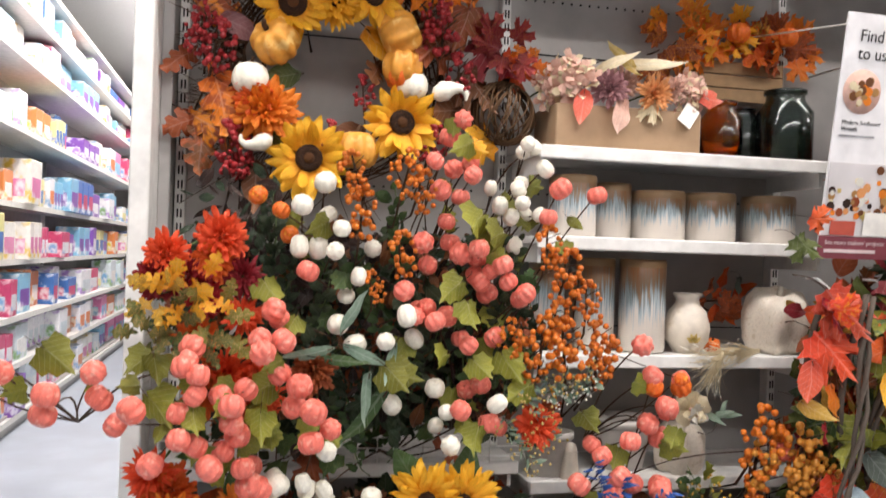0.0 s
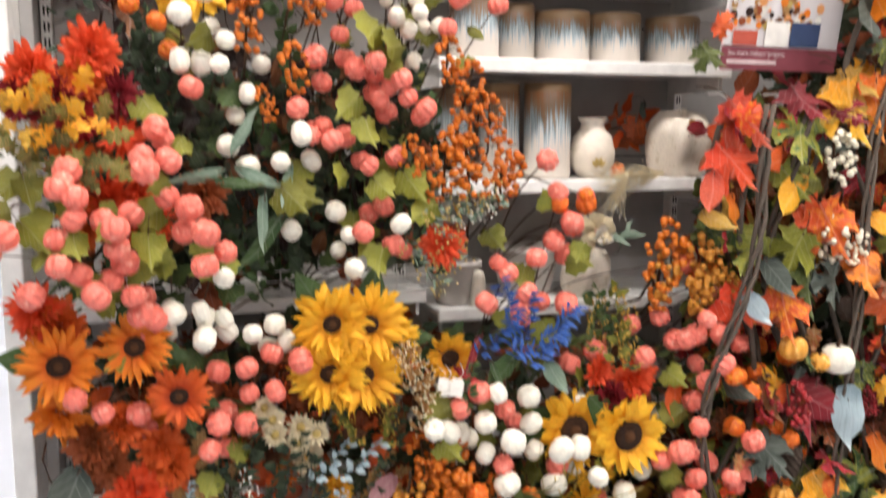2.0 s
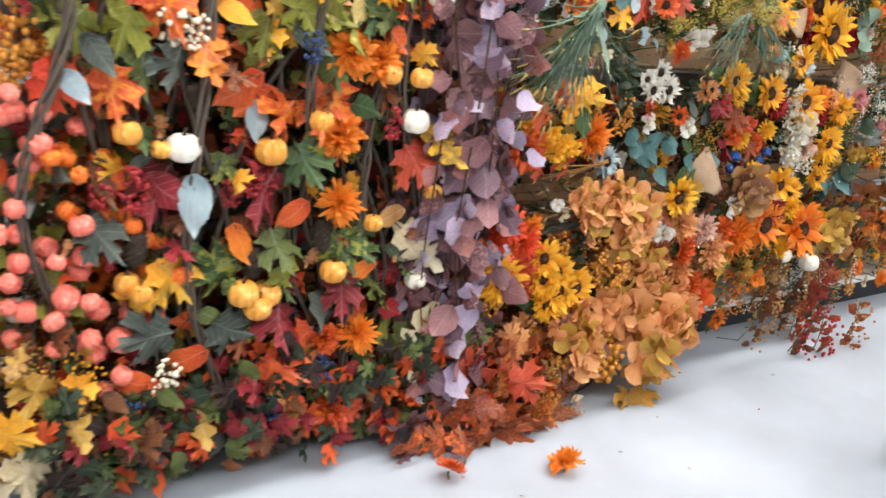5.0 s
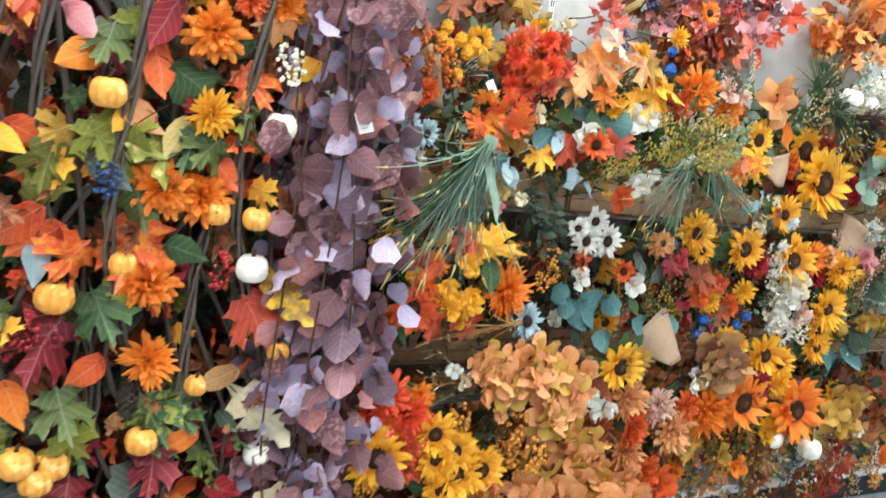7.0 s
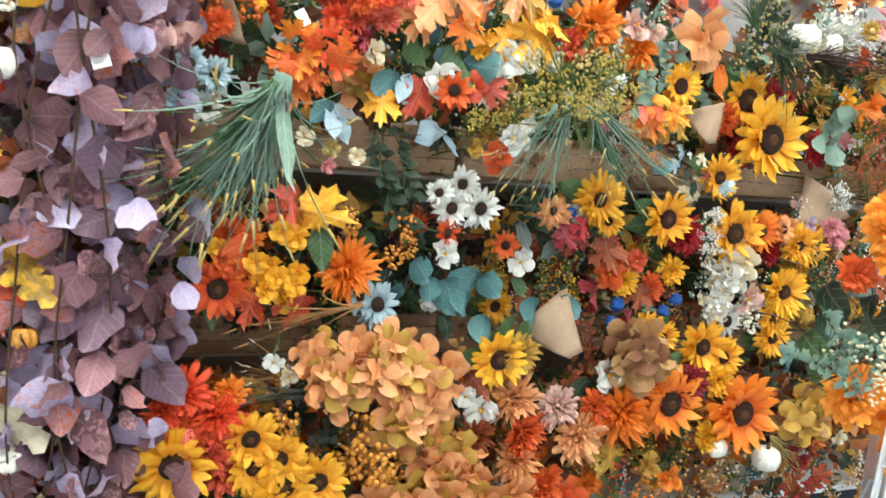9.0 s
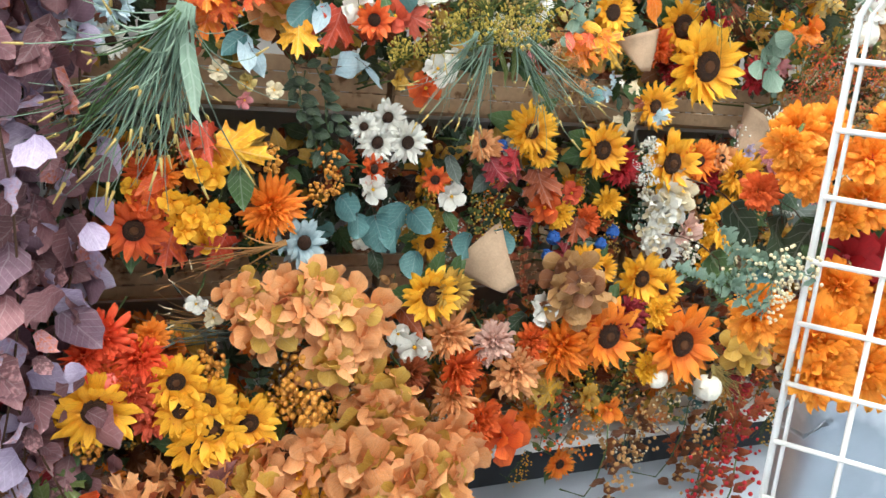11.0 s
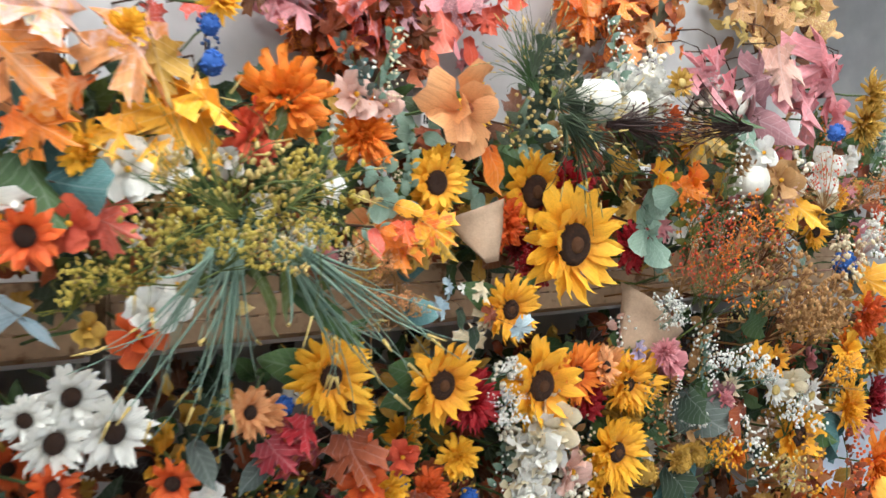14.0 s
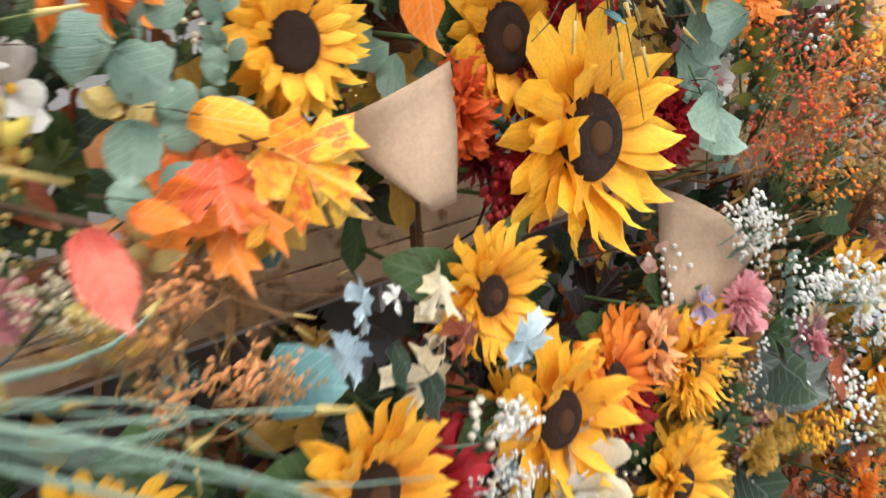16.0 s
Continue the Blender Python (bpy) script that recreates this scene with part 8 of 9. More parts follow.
leaf(4.416, 1.58, 1.595, 0.137, "maple", "blush")
leaf(4.588, 1.58, 1.607, 0.204, "maple", "pink")
leaf(4.523, 1.58, 1.514, 0.158, "maple", "pink", "mauve")
leaf(4.312, 1.58, 1.472, 0.116, "maple", "mauve")
leaf(4.522, 1.58, 1.289, 0.116, "maple", "yellow")
leaf(4.505, 1.58, 1.213, 0.149, "lance", "ice", roll=120)
leaf(4.56, 1.58, 1.181, 0.118, "lance", "sage", roll=140)
leaf(3.489, 1.58, 1.246, 0.11, "maple", "amber", "gold")
leaf(3.404, 1.58, 1.237, 0.09, "maple", "orange")
leaf(2.725, 1.58, 1.215, 0.084, "maple", "gold")
leaf(2.981, 1.58, 1.275, 0.079, "maple", "coral")
leaf(2.674, 1.58, 1.347, 0.074, "maple", "crimson")
leaf(3.042, 1.58, 1.472, 0.09, "maple", "amber")
leaf(2.899, 1.58, 1.389, 0.087, "maple", "orange")
leaf(2.99, 1.58, 1.382, 0.069, "maple", "gold")
leafspray(2.554, 1.56, 1.289, 0.081, "maple", "deep", "orange")
leafspray(2.584, 1.56, 1.314, 0.063, "maple", "flame", "orange")
leafspray(2.532, 1.56, 1.313, 0.063, "maple", "orange", "gold")
blossom(2.851, 1.58, 1.286, 0.096, "white")
blossom(3.001, 1.58, 1.343, 0.089, "white")
blossom(3.044, 1.58, 1.349, 0.085, "white")
blossom(3.047, 1.58, 1.169, 0.081, "white")
blossom(3.015, 1.58, 1.13, 0.081, "deep")
blossom(2.952, 1.58, 1.144, 0.049, "amber")
blossom(3.328, 1.58, 1.461, 0.077, "blush")
blossom(3.531, 1.58, 1.454, 0.164, "peach", "rust")
blossom(2.93, 1.58, 1.275, 0.078, "salmon")
blossom(4.025, 1.58, 1.357, 0.084, "yellow")
blossom(4.127, 1.58, 1.352, 0.087, "orange")
blossom(4.466, 1.58, 1.348, 0.122, "tan")
blossom(4.615, 1.58, 1.381, 0.12, "white")
blossom(2.699, 1.58, 1.326, 0.056, "cream")
blossom(2.658, 1.58, 1.343, 0.055, "crimson")
blossom(4.294, 1.58, 1.418, 0.092, "white")
blossom(3.168, 1.58, 1.387, 0.073, "salmon")
blossom(3.382, 1.58, 1.448, 0.056, "blush")
blossom(4.653, 1.58, 1.505, 0.121, "pink")
daisy(2.878, 1.56, 1.263, 0.09, "deep")
daisy(3.553, 1.95, 1.717, 0.084, "orange")
daisy(4.046, 1.56, 1.536, 0.063, "amber", "wheat")
budspray(3.049, 1.48, 1.291, 0.152, "moss", bud="straw")
budspray(3.135, 1.48, 1.338, 0.156, "moss", bud="wheat")
budspray(3.204, 1.48, 1.349, 0.149, "moss", bud="straw")
budspray(3.093, 1.48, 1.261, 0.135, "sage", bud="straw")
budspray(3.008, 1.48, 1.272, 0.131, "moss", bud="straw")
budspray(3.182, 1.48, 1.29, 0.139, "sage", bud="straw")
budspray(3.048, 1.48, 1.338, 0.123, "green", bud="wheat")
budspray(3.053, 1.37, 1.271, 0.106, "moss", bud="straw")
budspray(3.1, 1.37, 1.261, 0.099, "moss", bud="wheat")
budspray(3.143, 1.38, 1.269, 0.101, "sage", bud="straw")
sprig(3.708, 1.58, 1.505, 0.188, "forest", bud="wheat")
sprig(3.661, 1.58, 1.472, 0.16, "dusk", bud="wheat")
sprig(3.776, 1.58, 1.49, 0.167, "forest")
sprig(3.876, 1.58, 1.577, 0.12, "sage", bud="white")
sprig(3.379, 1.58, 1.513, 0.112, "sage", bud="cream")
sprig(3.326, 1.58, 1.499, 0.099, "slate")
sprig(4.017, 1.58, 1.21, 0.14, "sage")
sprig(4.704, 1.58, 1.081, 0.212, "tan", bud="wheat")
sprig(4.091, 1.58, 1.29, 0.143, "olive", bud="orange")
sprig(4.233, 1.58, 1.36, 0.166, "moss", bud="white")
sprig(3.374, 1.58, 1.304, 0.122, "sage", shape="round")
sprig(3.427, 1.58, 1.349, 0.102, "sage")
sprig(3.361, 1.58, 1.271, 0.111, "wheat")
sprig(4.381, 1.58, 1.245, 0.19, "moss", bud="wheat")
budspray(4.154, 1.56, 1.236, 0.219, "moss", bud="salmon", fine=0.5)
budspray(4.26, 1.56, 1.263, 0.227, "tan", bud="orange", fine=0.5)
budspray(4.184, 1.56, 1.138, 0.222, "moss", bud="orange", fine=0.5)
budspray(4.096, 1.56, 1.183, 0.186, "tan", bud="salmon", fine=0.5)
budspray(4.359, 1.56, 1.174, 0.204, "brown", bud="tan")
budspray(4.57, 1.56, 1.044, 0.237, "tan", bud="tan")
budspray(4.418, 1.56, 1.069, 0.209, "brown", bud="tan")
budspray(4.222, 1.56, 1.193, 0.209, "tan", bud="salmon", fine=0.5)
budspray(4.32, 1.56, 1.103, 0.202, "tan", bud="wheat", fine=0.5)
budspray(4.488, 1.56, 1.095, 0.23, "tan", bud="tan")
budspray(4.108, 1.56, 1.278, 0.158, "moss", bud="salmon", fine=0.5)
budspray(4.661, 1.56, 1.165, 0.208, "tan", bud="cream")
budspray(3.005, 1.56, 1.217, 0.108, "olive", bud="straw")
budspray(2.923, 1.56, 1.201, 0.097, "olive", bud="straw")
sunflower(3.773, 1.56, 1.23, 0.191, "yellow", disc=0.2)
sunflower(3.713, 1.6, 1.321, 0.12, "gold", disc=0.25)
sunflower(3.501, 1.6, 1.338, 0.1, "yellow", disc=0.27)
sunflower(3.631, 1.56, 1.123, 0.107, "gold", disc=0.16)
mum(3.922, 1.6, 1.505, 0.116, "white")
mum(3.997, 1.6, 1.513, 0.119, "white")
mum(4.179, 1.6, 1.528, 0.089, "white")
mum(3.886, 1.6, 1.484, 0.081, "cream")
berries(4.003, 1.6, 1.568, 0.077, skin_cream)
berries(4.039, 1.6, 1.478, 0.057, skin_cream)
berries(3.73, 1.6, 1.178, 0.064, skin_red)
berries(3.688, 1.6, 1.192, 0.056, skin_red)
loose_pumpkin(4.323, 1.58, 1.354, 0.085, skin_white)
grass(3.07, 1.4, 1.268, 0.273, roll=178, key="sage", spread=0.28, n=22)
grass(3.112, 1.4, 1.263, 0.314, roll=130, key="sage", spread=0.22, n=20)
grass(3.145, 1.4, 1.257, 0.308, roll=118, key="sage", spread=0.2, n=16)
grass(3.039, 1.4, 1.26, 0.234, roll=200, key="sage", spread=0.3, n=16)
grass(3.069, 1.4, 1.295, 0.181, roll=-60, key="moss", spread=0.8, n=24)
grass(3.133, 1.4, 1.304, 0.176, roll=40, key="moss", spread=0.8, n=20)
grass(2.474, 1.42, 1.26, 0.409, roll=200, key="sage", spread=0.32, n=46)
grass(2.486, 1.42, 1.256, 0.381, roll=185, key="sage", spread=0.25, n=22)
grass(2.466, 1.42, 1.246, 0.381, roll=212, key="green", spread=0.25, n=20)
grass(2.482, 1.42, 1.26, 0.343, roll=195, key="sage", spread=0.45, n=44)
grass(3.649, 1.5, 1.47, 0.202, roll=80, key="dusk", n=40)
grass(3.667, 1.5, 1.448, 0.251, roll=110, key="dusk")
grass(3.601, 1.5, 1.501, 0.152, roll=30, key="dusk")
grass(3.618, 1.5, 1.48, 0.141, roll=-30, key="green")
grass(3.782, 1.5, 1.443, 0.287, roll=88, key="choc", spread=0.2, tips="brown")
grass(4.202, 1.5, 1.456, 0.233, roll=270, key="choc", spread=0.2, tips="brown")
grass(3.35, 1.6, 1.225, 0.19, roll=115, key="tan", tips="wheat", n=24)
grass(3.42, 1.6, 1.2, 0.126, roll=150, key="tan", n=20)

# yellow bobbles, pale asters and berries beside the plum garland
for fx, fz in ((2.417, 1.492), (2.426, 1.451), (2.457, 1.469), (2.479, 1.441), (2.458, 1.387), (2.497, 1.463), (2.406, 1.465)):
    globe(fx, 1.59, fz, 0.036, "gold")
for fx, fz in ((2.326, 1.259), (2.319, 1.187), (2.241, 1.279), (2.372, 1.244)):
    daisy(fx, 1.54, fz, 0.075, "ice", "choc")
for fx, fz in ((2.288, 1.299), (2.323, 1.31), (2.267, 1.306)):
    leaf(fx, 1.52, fz, 0.06, "euc", "blush", "pink")
for fx, fz in ((2.32, 1.415), (2.388, 1.406), (2.358, 1.378)):
    berries(fx, 1.59, fz, 0.075, skin_rust)
for fx, fz in ((2.324, 1.345), (2.358, 1.329), (2.379, 1.343)):
    mum(fx, 1.57, fz, 0.06, "deep")
for fx, fz in ((2.473, 0.886), (2.519, 0.857), (2.558, 0.839), (2.499, 0.826), (2.522, 0.948)):
    blossom(fx, 1.52, fz, 0.055, "yellow", "gold")
# leaf wreaths hung on the back panel above the crates
leafspray(2.691, 2.06, 1.658, 0.112, "maple", "rust", "brown")
leafspray(2.809, 2.06, 1.683, 0.114, "maple", "brown", "amber")
leafspray(2.889, 2.06, 1.658, 0.102, "maple", "rust", "orange")
leafspray(2.754, 2.06, 1.62, 0.1, "oak", "brown", "rust")
leafspray(3.195, 2.06, 1.653, 0.094, "maple", "salmon", "pink")
leafspray(3.461, 2.06, 1.72, 0.128, "maple", "pink", "mauve")
leafspray(3.627, 2.06, 1.71, 0.148, "maple", "pink", "salmon")
leafspray(3.769, 2.06, 1.754, 0.138, "maple", "mauve", "pink")
leafspray(3.528, 2.06, 1.645, 0.115, "maple", "rust", "orange")
leafspray(3.684, 2.06, 1.615, 0.119, "maple", "rust", "brown")
leafspray(4.305, 2.06, 1.846, 0.142, "maple", "orange", "peach")
leafspray(4.406, 2.06, 1.774, 0.145, "oak", "peach", "orange")
leafspray(4.524, 2.06, 1.871, 0.15, "maple", "peach", "orange")
leafspray(4.363, 2.06, 1.703, 0.125, "maple", "rust", "orange")
leafspray(5.066, 2.06, 1.839, 0.193, "oak", "tan", "wheat")
leafspray(4.935, 2.06, 1.919, 0.167, "oak", "tan", "brown")
leafspray(5.188, 2.06, 1.91, 0.177, "oak", "tan", "wheat")
leafspray(3.841, 2.06, 1.821, 0.126, "maple", "mauve", "plum")
leafspray(3.368, 2.06, 1.71, 0.084, "maple", "brown")
leafspray(3.981, 2.06, 1.777, 0.113, "maple", "salmon")
leaf(3.601, 2.02, 1.689, 0.188, "maple", "salmon", "pink")
leaf(3.797, 2.02, 1.694, 0.167, "round", "coral")
leaf(3.634, 2.02, 1.734, 0.131, "round", "mauve")
leaf(3.499, 2.02, 1.774, 0.128, "maple", "plum")
leaf(5.011, 2.02, 1.811, 0.273, "lance", "tan", roll=20)
leaf(5.075, 2.02, 1.798, 0.277, "lance", "tan", roll=60)
leaf(4.949, 2.02, 1.824, 0.248, "lance", "tan", roll=-30)
leaf(4.559, 2.02, 1.802, 0.112, "ovate", "sage")
leaf(3.288, 2.02, 1.697, 0.108, "lance", "wheat", roll=40)
berries(3.361, 2.02, 1.744, 0.096, skin_navy)
berries(3.702, 2.02, 1.77, 0.104, skin_red)
berries(3.885, 2.02, 1.836, 0.094, skin_red)
berries(3.276, 2.02, 1.587, 0.067, skin_navy)
blossom(2.923, 1.9, 1.555, 0.082, "white")
blossom(2.867, 1.9, 1.555, 0.076, "yellow")
blossom(2.968, 1.9, 1.581, 0.071, "cream")
blossom(2.889, 1.9, 1.584, 0.058, "wheat")

# middle crate row: daisies, sunflowers, teal eucalyptus
daisy(2.931, 1.58, 1.062, 0.089, "white")
daisy(2.91, 1.58, 1.007, 0.1, "white")
daisy(2.982, 1.58, 1.009, 0.106, "white")
daisy(3.176, 1.58, 1.007, 0.09, "peach")
daisy(2.907, 1.58, 0.948, 0.078, "deep")
daisy(3.06, 1.58, 0.926, 0.073, "deep")
daisy(3.751, 1.58, 0.74, 0.116, "white")
daisy(2.759, 1.58, 0.783, 0.115, "ice")
daisy(2.717, 1.58, 0.8, 0.091, "ice")
daisy(3.902, 1.58, 0.988, 0.097, "peach")
daisy(2.368, 1.58, 1.179, 0.074, "white")
daisy(2.879, 1.58, 1.04, 0.068, "white")
sunflower(3.286, 1.56, 1.048, 0.123, "yellow", disc=0.15)
sunflower(3.492, 1.56, 1.01, 0.12, "gold", disc=0.2)
sunflower(3.711, 1.56, 0.982, 0.146, "gold", disc=0.19)
sunflower(3.799, 1.56, 0.991, 0.107, "orange", disc=0.15)
sunflower(3.965, 1.56, 0.957, 0.121, "gold", disc=0.16)
sunflower(3.918, 1.56, 0.819, 0.138, "yellow", disc=0.16)
sunflower(3.899, 1.56, 0.753, 0.102, "yellow", disc=0.16)
sunflower(3.907, 1.56, 0.697, 0.103, "gold", disc=0.16)
sunflower(3.483, 1.56, 0.724, 0.089, "gold", disc=0.16)
sunflower(3.537, 1.56, 0.702, 0.082, "gold", disc=0.16)
sunflower(3.438, 1.56, 0.707, 0.077, "gold", disc=0.16)
sunflower(3.672, 1.56, 0.675, 0.128, "gold", disc=0.18)
sunflower(3.75, 1.56, 0.644, 0.102, "gold", disc=0.16)
sunflower(2.409, 1.56, 0.819, 0.109, "deep", disc=0.2)
sunflower(3.32, 1.56, 0.997, 0.075, "yellow", disc=0.15)
mum(3.571, 1.58, 0.966, 0.115, "red")
mum(3.406, 1.58, 0.843, 0.078, "yellow")
mum(3.546, 1.58, 0.875, 0.078, "yellow")
mum(2.687, 1.58, 0.859, 0.146, "orange")
mum(3.853, 1.58, 0.935, 0.088, "red")
mum(3.355, 1.58, 0.902, 0.077, "deep")
mum(2.428, 1.58, 0.929, 0.087, "deep")
mum(3.486, 1.58, 0.827, 0.08, "deep")
mum(3.956, 1.58, 0.886, 0.091, "amber")
mum(2.465, 1.58, 0.926, 0.076, "orange")
globe(3.223, 1.58, 1.009, 0.032, "blue")
globe(3.397, 1.58, 0.785, 0.039, "blue")
globe(3.574, 1.58, 0.799, 0.038, "blue")
globe(3.428, 1.58, 0.858, 0.031, "blue")
globe(3.386, 1.58, 0.74, 0.034, "blue")
globe(4.032, 1.58, 0.757, 0.057, "amber")
globe(3.541, 1.58, 0.768, 0.033, "blue")
blossom(2.905, 1.57, 0.904, 0.074, "white")
blossom(3.099, 1.57, 0.89, 0.074, "white")
blossom(2.562, 1.57, 0.929, 0.063, "yellow")
blossom(2.511, 1.57, 0.864, 0.061, "yellow")
blossom(2.54, 1.57, 0.819, 0.073, "yellow")
blossom(2.555, 1.57, 0.795, 0.062, "yellow")
blossom(2.492, 1.57, 0.829, 0.055, "yellow")
blossom(2.573, 1.57, 0.854, 0.057, "yellow")
blossom(2.618, 1.57, 1.083, 0.039, "pink")
blossom(2.678, 1.57, 1.107, 0.039, "cream")
blossom(2.564, 1.57, 1.139, 0.043, "cream")
blossom(2.623, 1.57, 1.119, 0.039, "wheat")
blossom(3.758, 1.57, 0.898, 0.086, "cream")
blossom(3.806, 1.57, 0.805, 0.102, "blush")
blossom(3.353, 1.57, 0.865, 0.084, "deep")
blossom(3.701, 1.57, 0.787, 0.085, "white")
blossom(2.41, 1.57, 0.902, 0.054, "yellow")
blossom(3.425, 1.57, 0.9, 0.065, "salmon")
leaf(2.851, 1.56, 0.869, 0.066, "round", "teal")
leaf(2.924, 1.56, 0.814, 0.091, "round", "teal")
leaf(2.971, 1.56, 0.841, 0.079, "round", "teal")
leaf(3.021, 1.56, 0.837, 0.068, "round", "teal")
leaf(3.212, 1.56, 0.753, 0.082, "round", "teal")
leaf(3.014, 1.56, 0.735, 0.067, "round", "teal")
leaf(3.238, 1.56, 0.783, 0.07, "round", "teal")
leaf(3.142, 1.56, 0.778, 0.064, "round", "teal")
leaf(2.876, 1.56, 0.827, 0.057, "round", "teal")
leaf(2.961, 1.56, 0.797, 0.07, "round", "teal")
leaf(2.609, 1.56, 0.981, 0.119, "maple", "gold", "yellow")
leaf(2.546, 1.56, 0.999, 0.096, "maple", "salmon")
leaf(2.615, 1.56, 0.912, 0.098, "ovate", "green")
leaf(2.473, 1.56, 0.782, 0.105, "maple", "salmon", "deep")
leaf(2.578, 1.56, 0.774, 0.095, "maple", "salmon")
leaf(3.327, 1.56, 0.921, 0.1, "maple", "rust")
leaf(3.307, 1.56, 0.819, 0.095, "maple", "crimson")
leaf(3.224, 1.56, 0.951, 0.097, "maple", "crimson", "rust")
leaf(3.557, 1.56, 1.071, 0.066, "maple", "cream")
leaf(2.615, 1.56, 1.177, 0.085, "ovate", "ice", roll=190)
leaf(2.59, 1.56, 1.196, 0.074, "ovate", "teal", roll=240)
leaf(2.64, 1.56, 1.162, 0.064, "ovate", "ice", roll=150)
leaf(3.419, 1.56, 0.744, 0.079, "maple", "crimson")
leaf(3.443, 1.56, 0.809, 0.079, "maple", "rust")
leaf(3.171, 1.56, 0.928, 0.072, "ovate", "slate")
leaf(3.09, 1.56, 0.956, 0.071, "ovate", "slate")
leaf(2.445, 1.56, 0.913, 0.071, "ovate", "deep")
leaf(2.518, 1.56, 0.98, 0.064, "maple", "deep")
leaf(3.098, 1.56, 0.834, 0.06, "ovate", "green")
leaf(2.366, 1.56, 0.967, 0.096, "ovate", "lilac")
leaf(2.928, 1.56, 0.74, 0.071, "ovate", "forest")
leaf(3.993, 1.56, 0.646, 0.094, "round", "teal")
leaf(4.11, 1.56, 0.681, 0.113, "round", "teal")
leaf(4.161, 1.56, 0.756, 0.13, "ovate", "teal")
leaf(4.043, 1.56, 0.841, 0.094, "ovate", "green")
sprig(2.778, 1.6, 1.027, 0.213, "forest", roll=180)
sprig(2.743, 1.6, 1.094, 0.166, "dusk", roll=180)
sprig(2.798, 1.6, 1.082, 0.179, "forest", roll=170)
sprig(3.05, 1.6, 0.851, 0.109, "olive", bud="amber")
sprig(3.013, 1.6, 0.829, 0.096, "moss", bud="amber")
sprig(3.226, 1.6, 0.852, 0.138, "dusk", bud="amber")
sprig(3.257, 1.6, 0.811, 0.127, "olive", bud="gold")
sprig(3.444, 1.6, 0.906, 0.119, "olive", bud="amber")
sprig(3.694, 1.6, 0.894, 0.128, "sage")
sprig(3.17, 1.6, 0.843, 0.112, "moss", bud="amber")
sprig(3.57, 1.6, 0.788, 0.125, "rust", bud="amber")
sprig(3.107, 1.6, 0.983, 0.132, "forest")
sprig(3.664, 1.6, 0.852, 0.113, "sage", bud="white")
sprig(3.844, 1.6, 0.857, 0.149, "tan", bud="cream")
sprig(3.364, 1.6, 0.936, 0.129, "dusk")
sprig(4.053, 1.6, 0.907, 0.142, "green")
sprig(4.12, 1.6, 0.747, 0.179, "tan", bud="cream")
sprig(3.85, 1.6, 0.677, 0.137, "green")
sprig(2.838, 1.6, 0.934, 0.137, "forest")
sprig(4.206, 1.6, 0.995, 0.147, "tan", bud="white")
sprig(3.956, 1.6, 1.016, 0.136, "blush", bud="white")
berries(2.679, 1.58, 0.969, 0.073, skin_amber)
berries(2.803, 1.58, 0.963, 0.079, skin_amber)
berries(2.788, 1.58, 0.897, 0.068, skin_amber)
berries(3.64, 1.58, 0.998, 0.075, skin_cream)
berries(3.651, 1.58, 0.917, 0.067, skin_cream)
berries(2.821, 1.58, 0.917, 0.057, skin_amber)
berries(3.802, 1.58, 0.769, 0.088, skin_cream)
berries(3.842, 1.58, 0.744, 0.075, skin_cream)
berries(2.378, 1.58, 1.433, 0.084)
berries(2.437, 1.58, 1.393, 0.084)
berries(2.411, 1.58, 1.418, 0.063)
hydrangea(3.7, 1.58, 0.85, 0.12, "white", "cream", 26, "floret")
hydrangea(3.69, 1.57, 0.79, 0.09, "white", "cream", 20, "floret")
hydrangea(3.73, 1.58, 0.897, 0.114, "cream", "white")
hydrangea(2.437, 1.58, 0.867, 0.077, "deep", "orange")

# lower crate row: hydrangeas, sunflowers, chrysanthemums
hydrangea(2.664, 1.52, 0.642, 0.146, "peach", "amber")
hydrangea(2.76, 1.52, 0.668, 0.147, "peach", "amber")
hydrangea(2.863, 1.52, 0.629, 0.157, "peach", "amber")
hydrangea(2.816, 1.52, 0.551, 0.151, "peach", "amber")
hydrangea(2.928, 1.52, 0.448, 0.157, "peach", "amber")
hydrangea(2.909, 1.52, 0.317, 0.215, "peach", "amber")
hydrangea(3.027, 1.52, 0.246, 0.222, "peach", "amber")
hydrangea(3.113, 1.52, 0.281, 0.182, "peach", "amber")
hydrangea(2.802, 1.52, 0.318, 0.145, "peach", "amber")
hydrangea(2.71, 1.52, 0.689, 0.109, "peach", "rust")
hydrangea(2.616, 1.52, 0.688, 0.096, "peach", "amber")
hydrangea(3.43, 1.52, 0.673, 0.155, "tan", "brown")
hydrangea(4.039, 1.52, 0.502, 0.152, "amber", "tan")
hydrangea(2.961, 1.52, 0.374, 0.16, "peach", "amber")
hydrangea(2.65, 1.52, 0.292, 0.157, "peach", "amber")
mum(2.346, 1.52, 0.617, 0.125, "flame")
mum(2.418, 1.52, 0.561, 0.127, "flame")
mum(2.397, 1.52, 0.49, 0.129, "salmon")
mum(2.36, 1.52, 0.521, 0.103, "deep")
mum(2.44, 1.52, 0.436, 0.093, "salmon")
mum(3.102, 1.52, 0.569, 0.139, "peach")
mum(3.009, 1.52, 0.479, 0.119, "rust")
mum(3.139, 1.52, 0.481, 0.142, "deep")
mum(3.131, 1.52, 0.409, 0.123, "peach")
mum(3.295, 1.52, 0.466, 0.147, "peach")
mum(3.215, 1.52, 0.34, 0.12, "deep")
mum(3.419, 1.52, 0.515, 0.179, "orange")
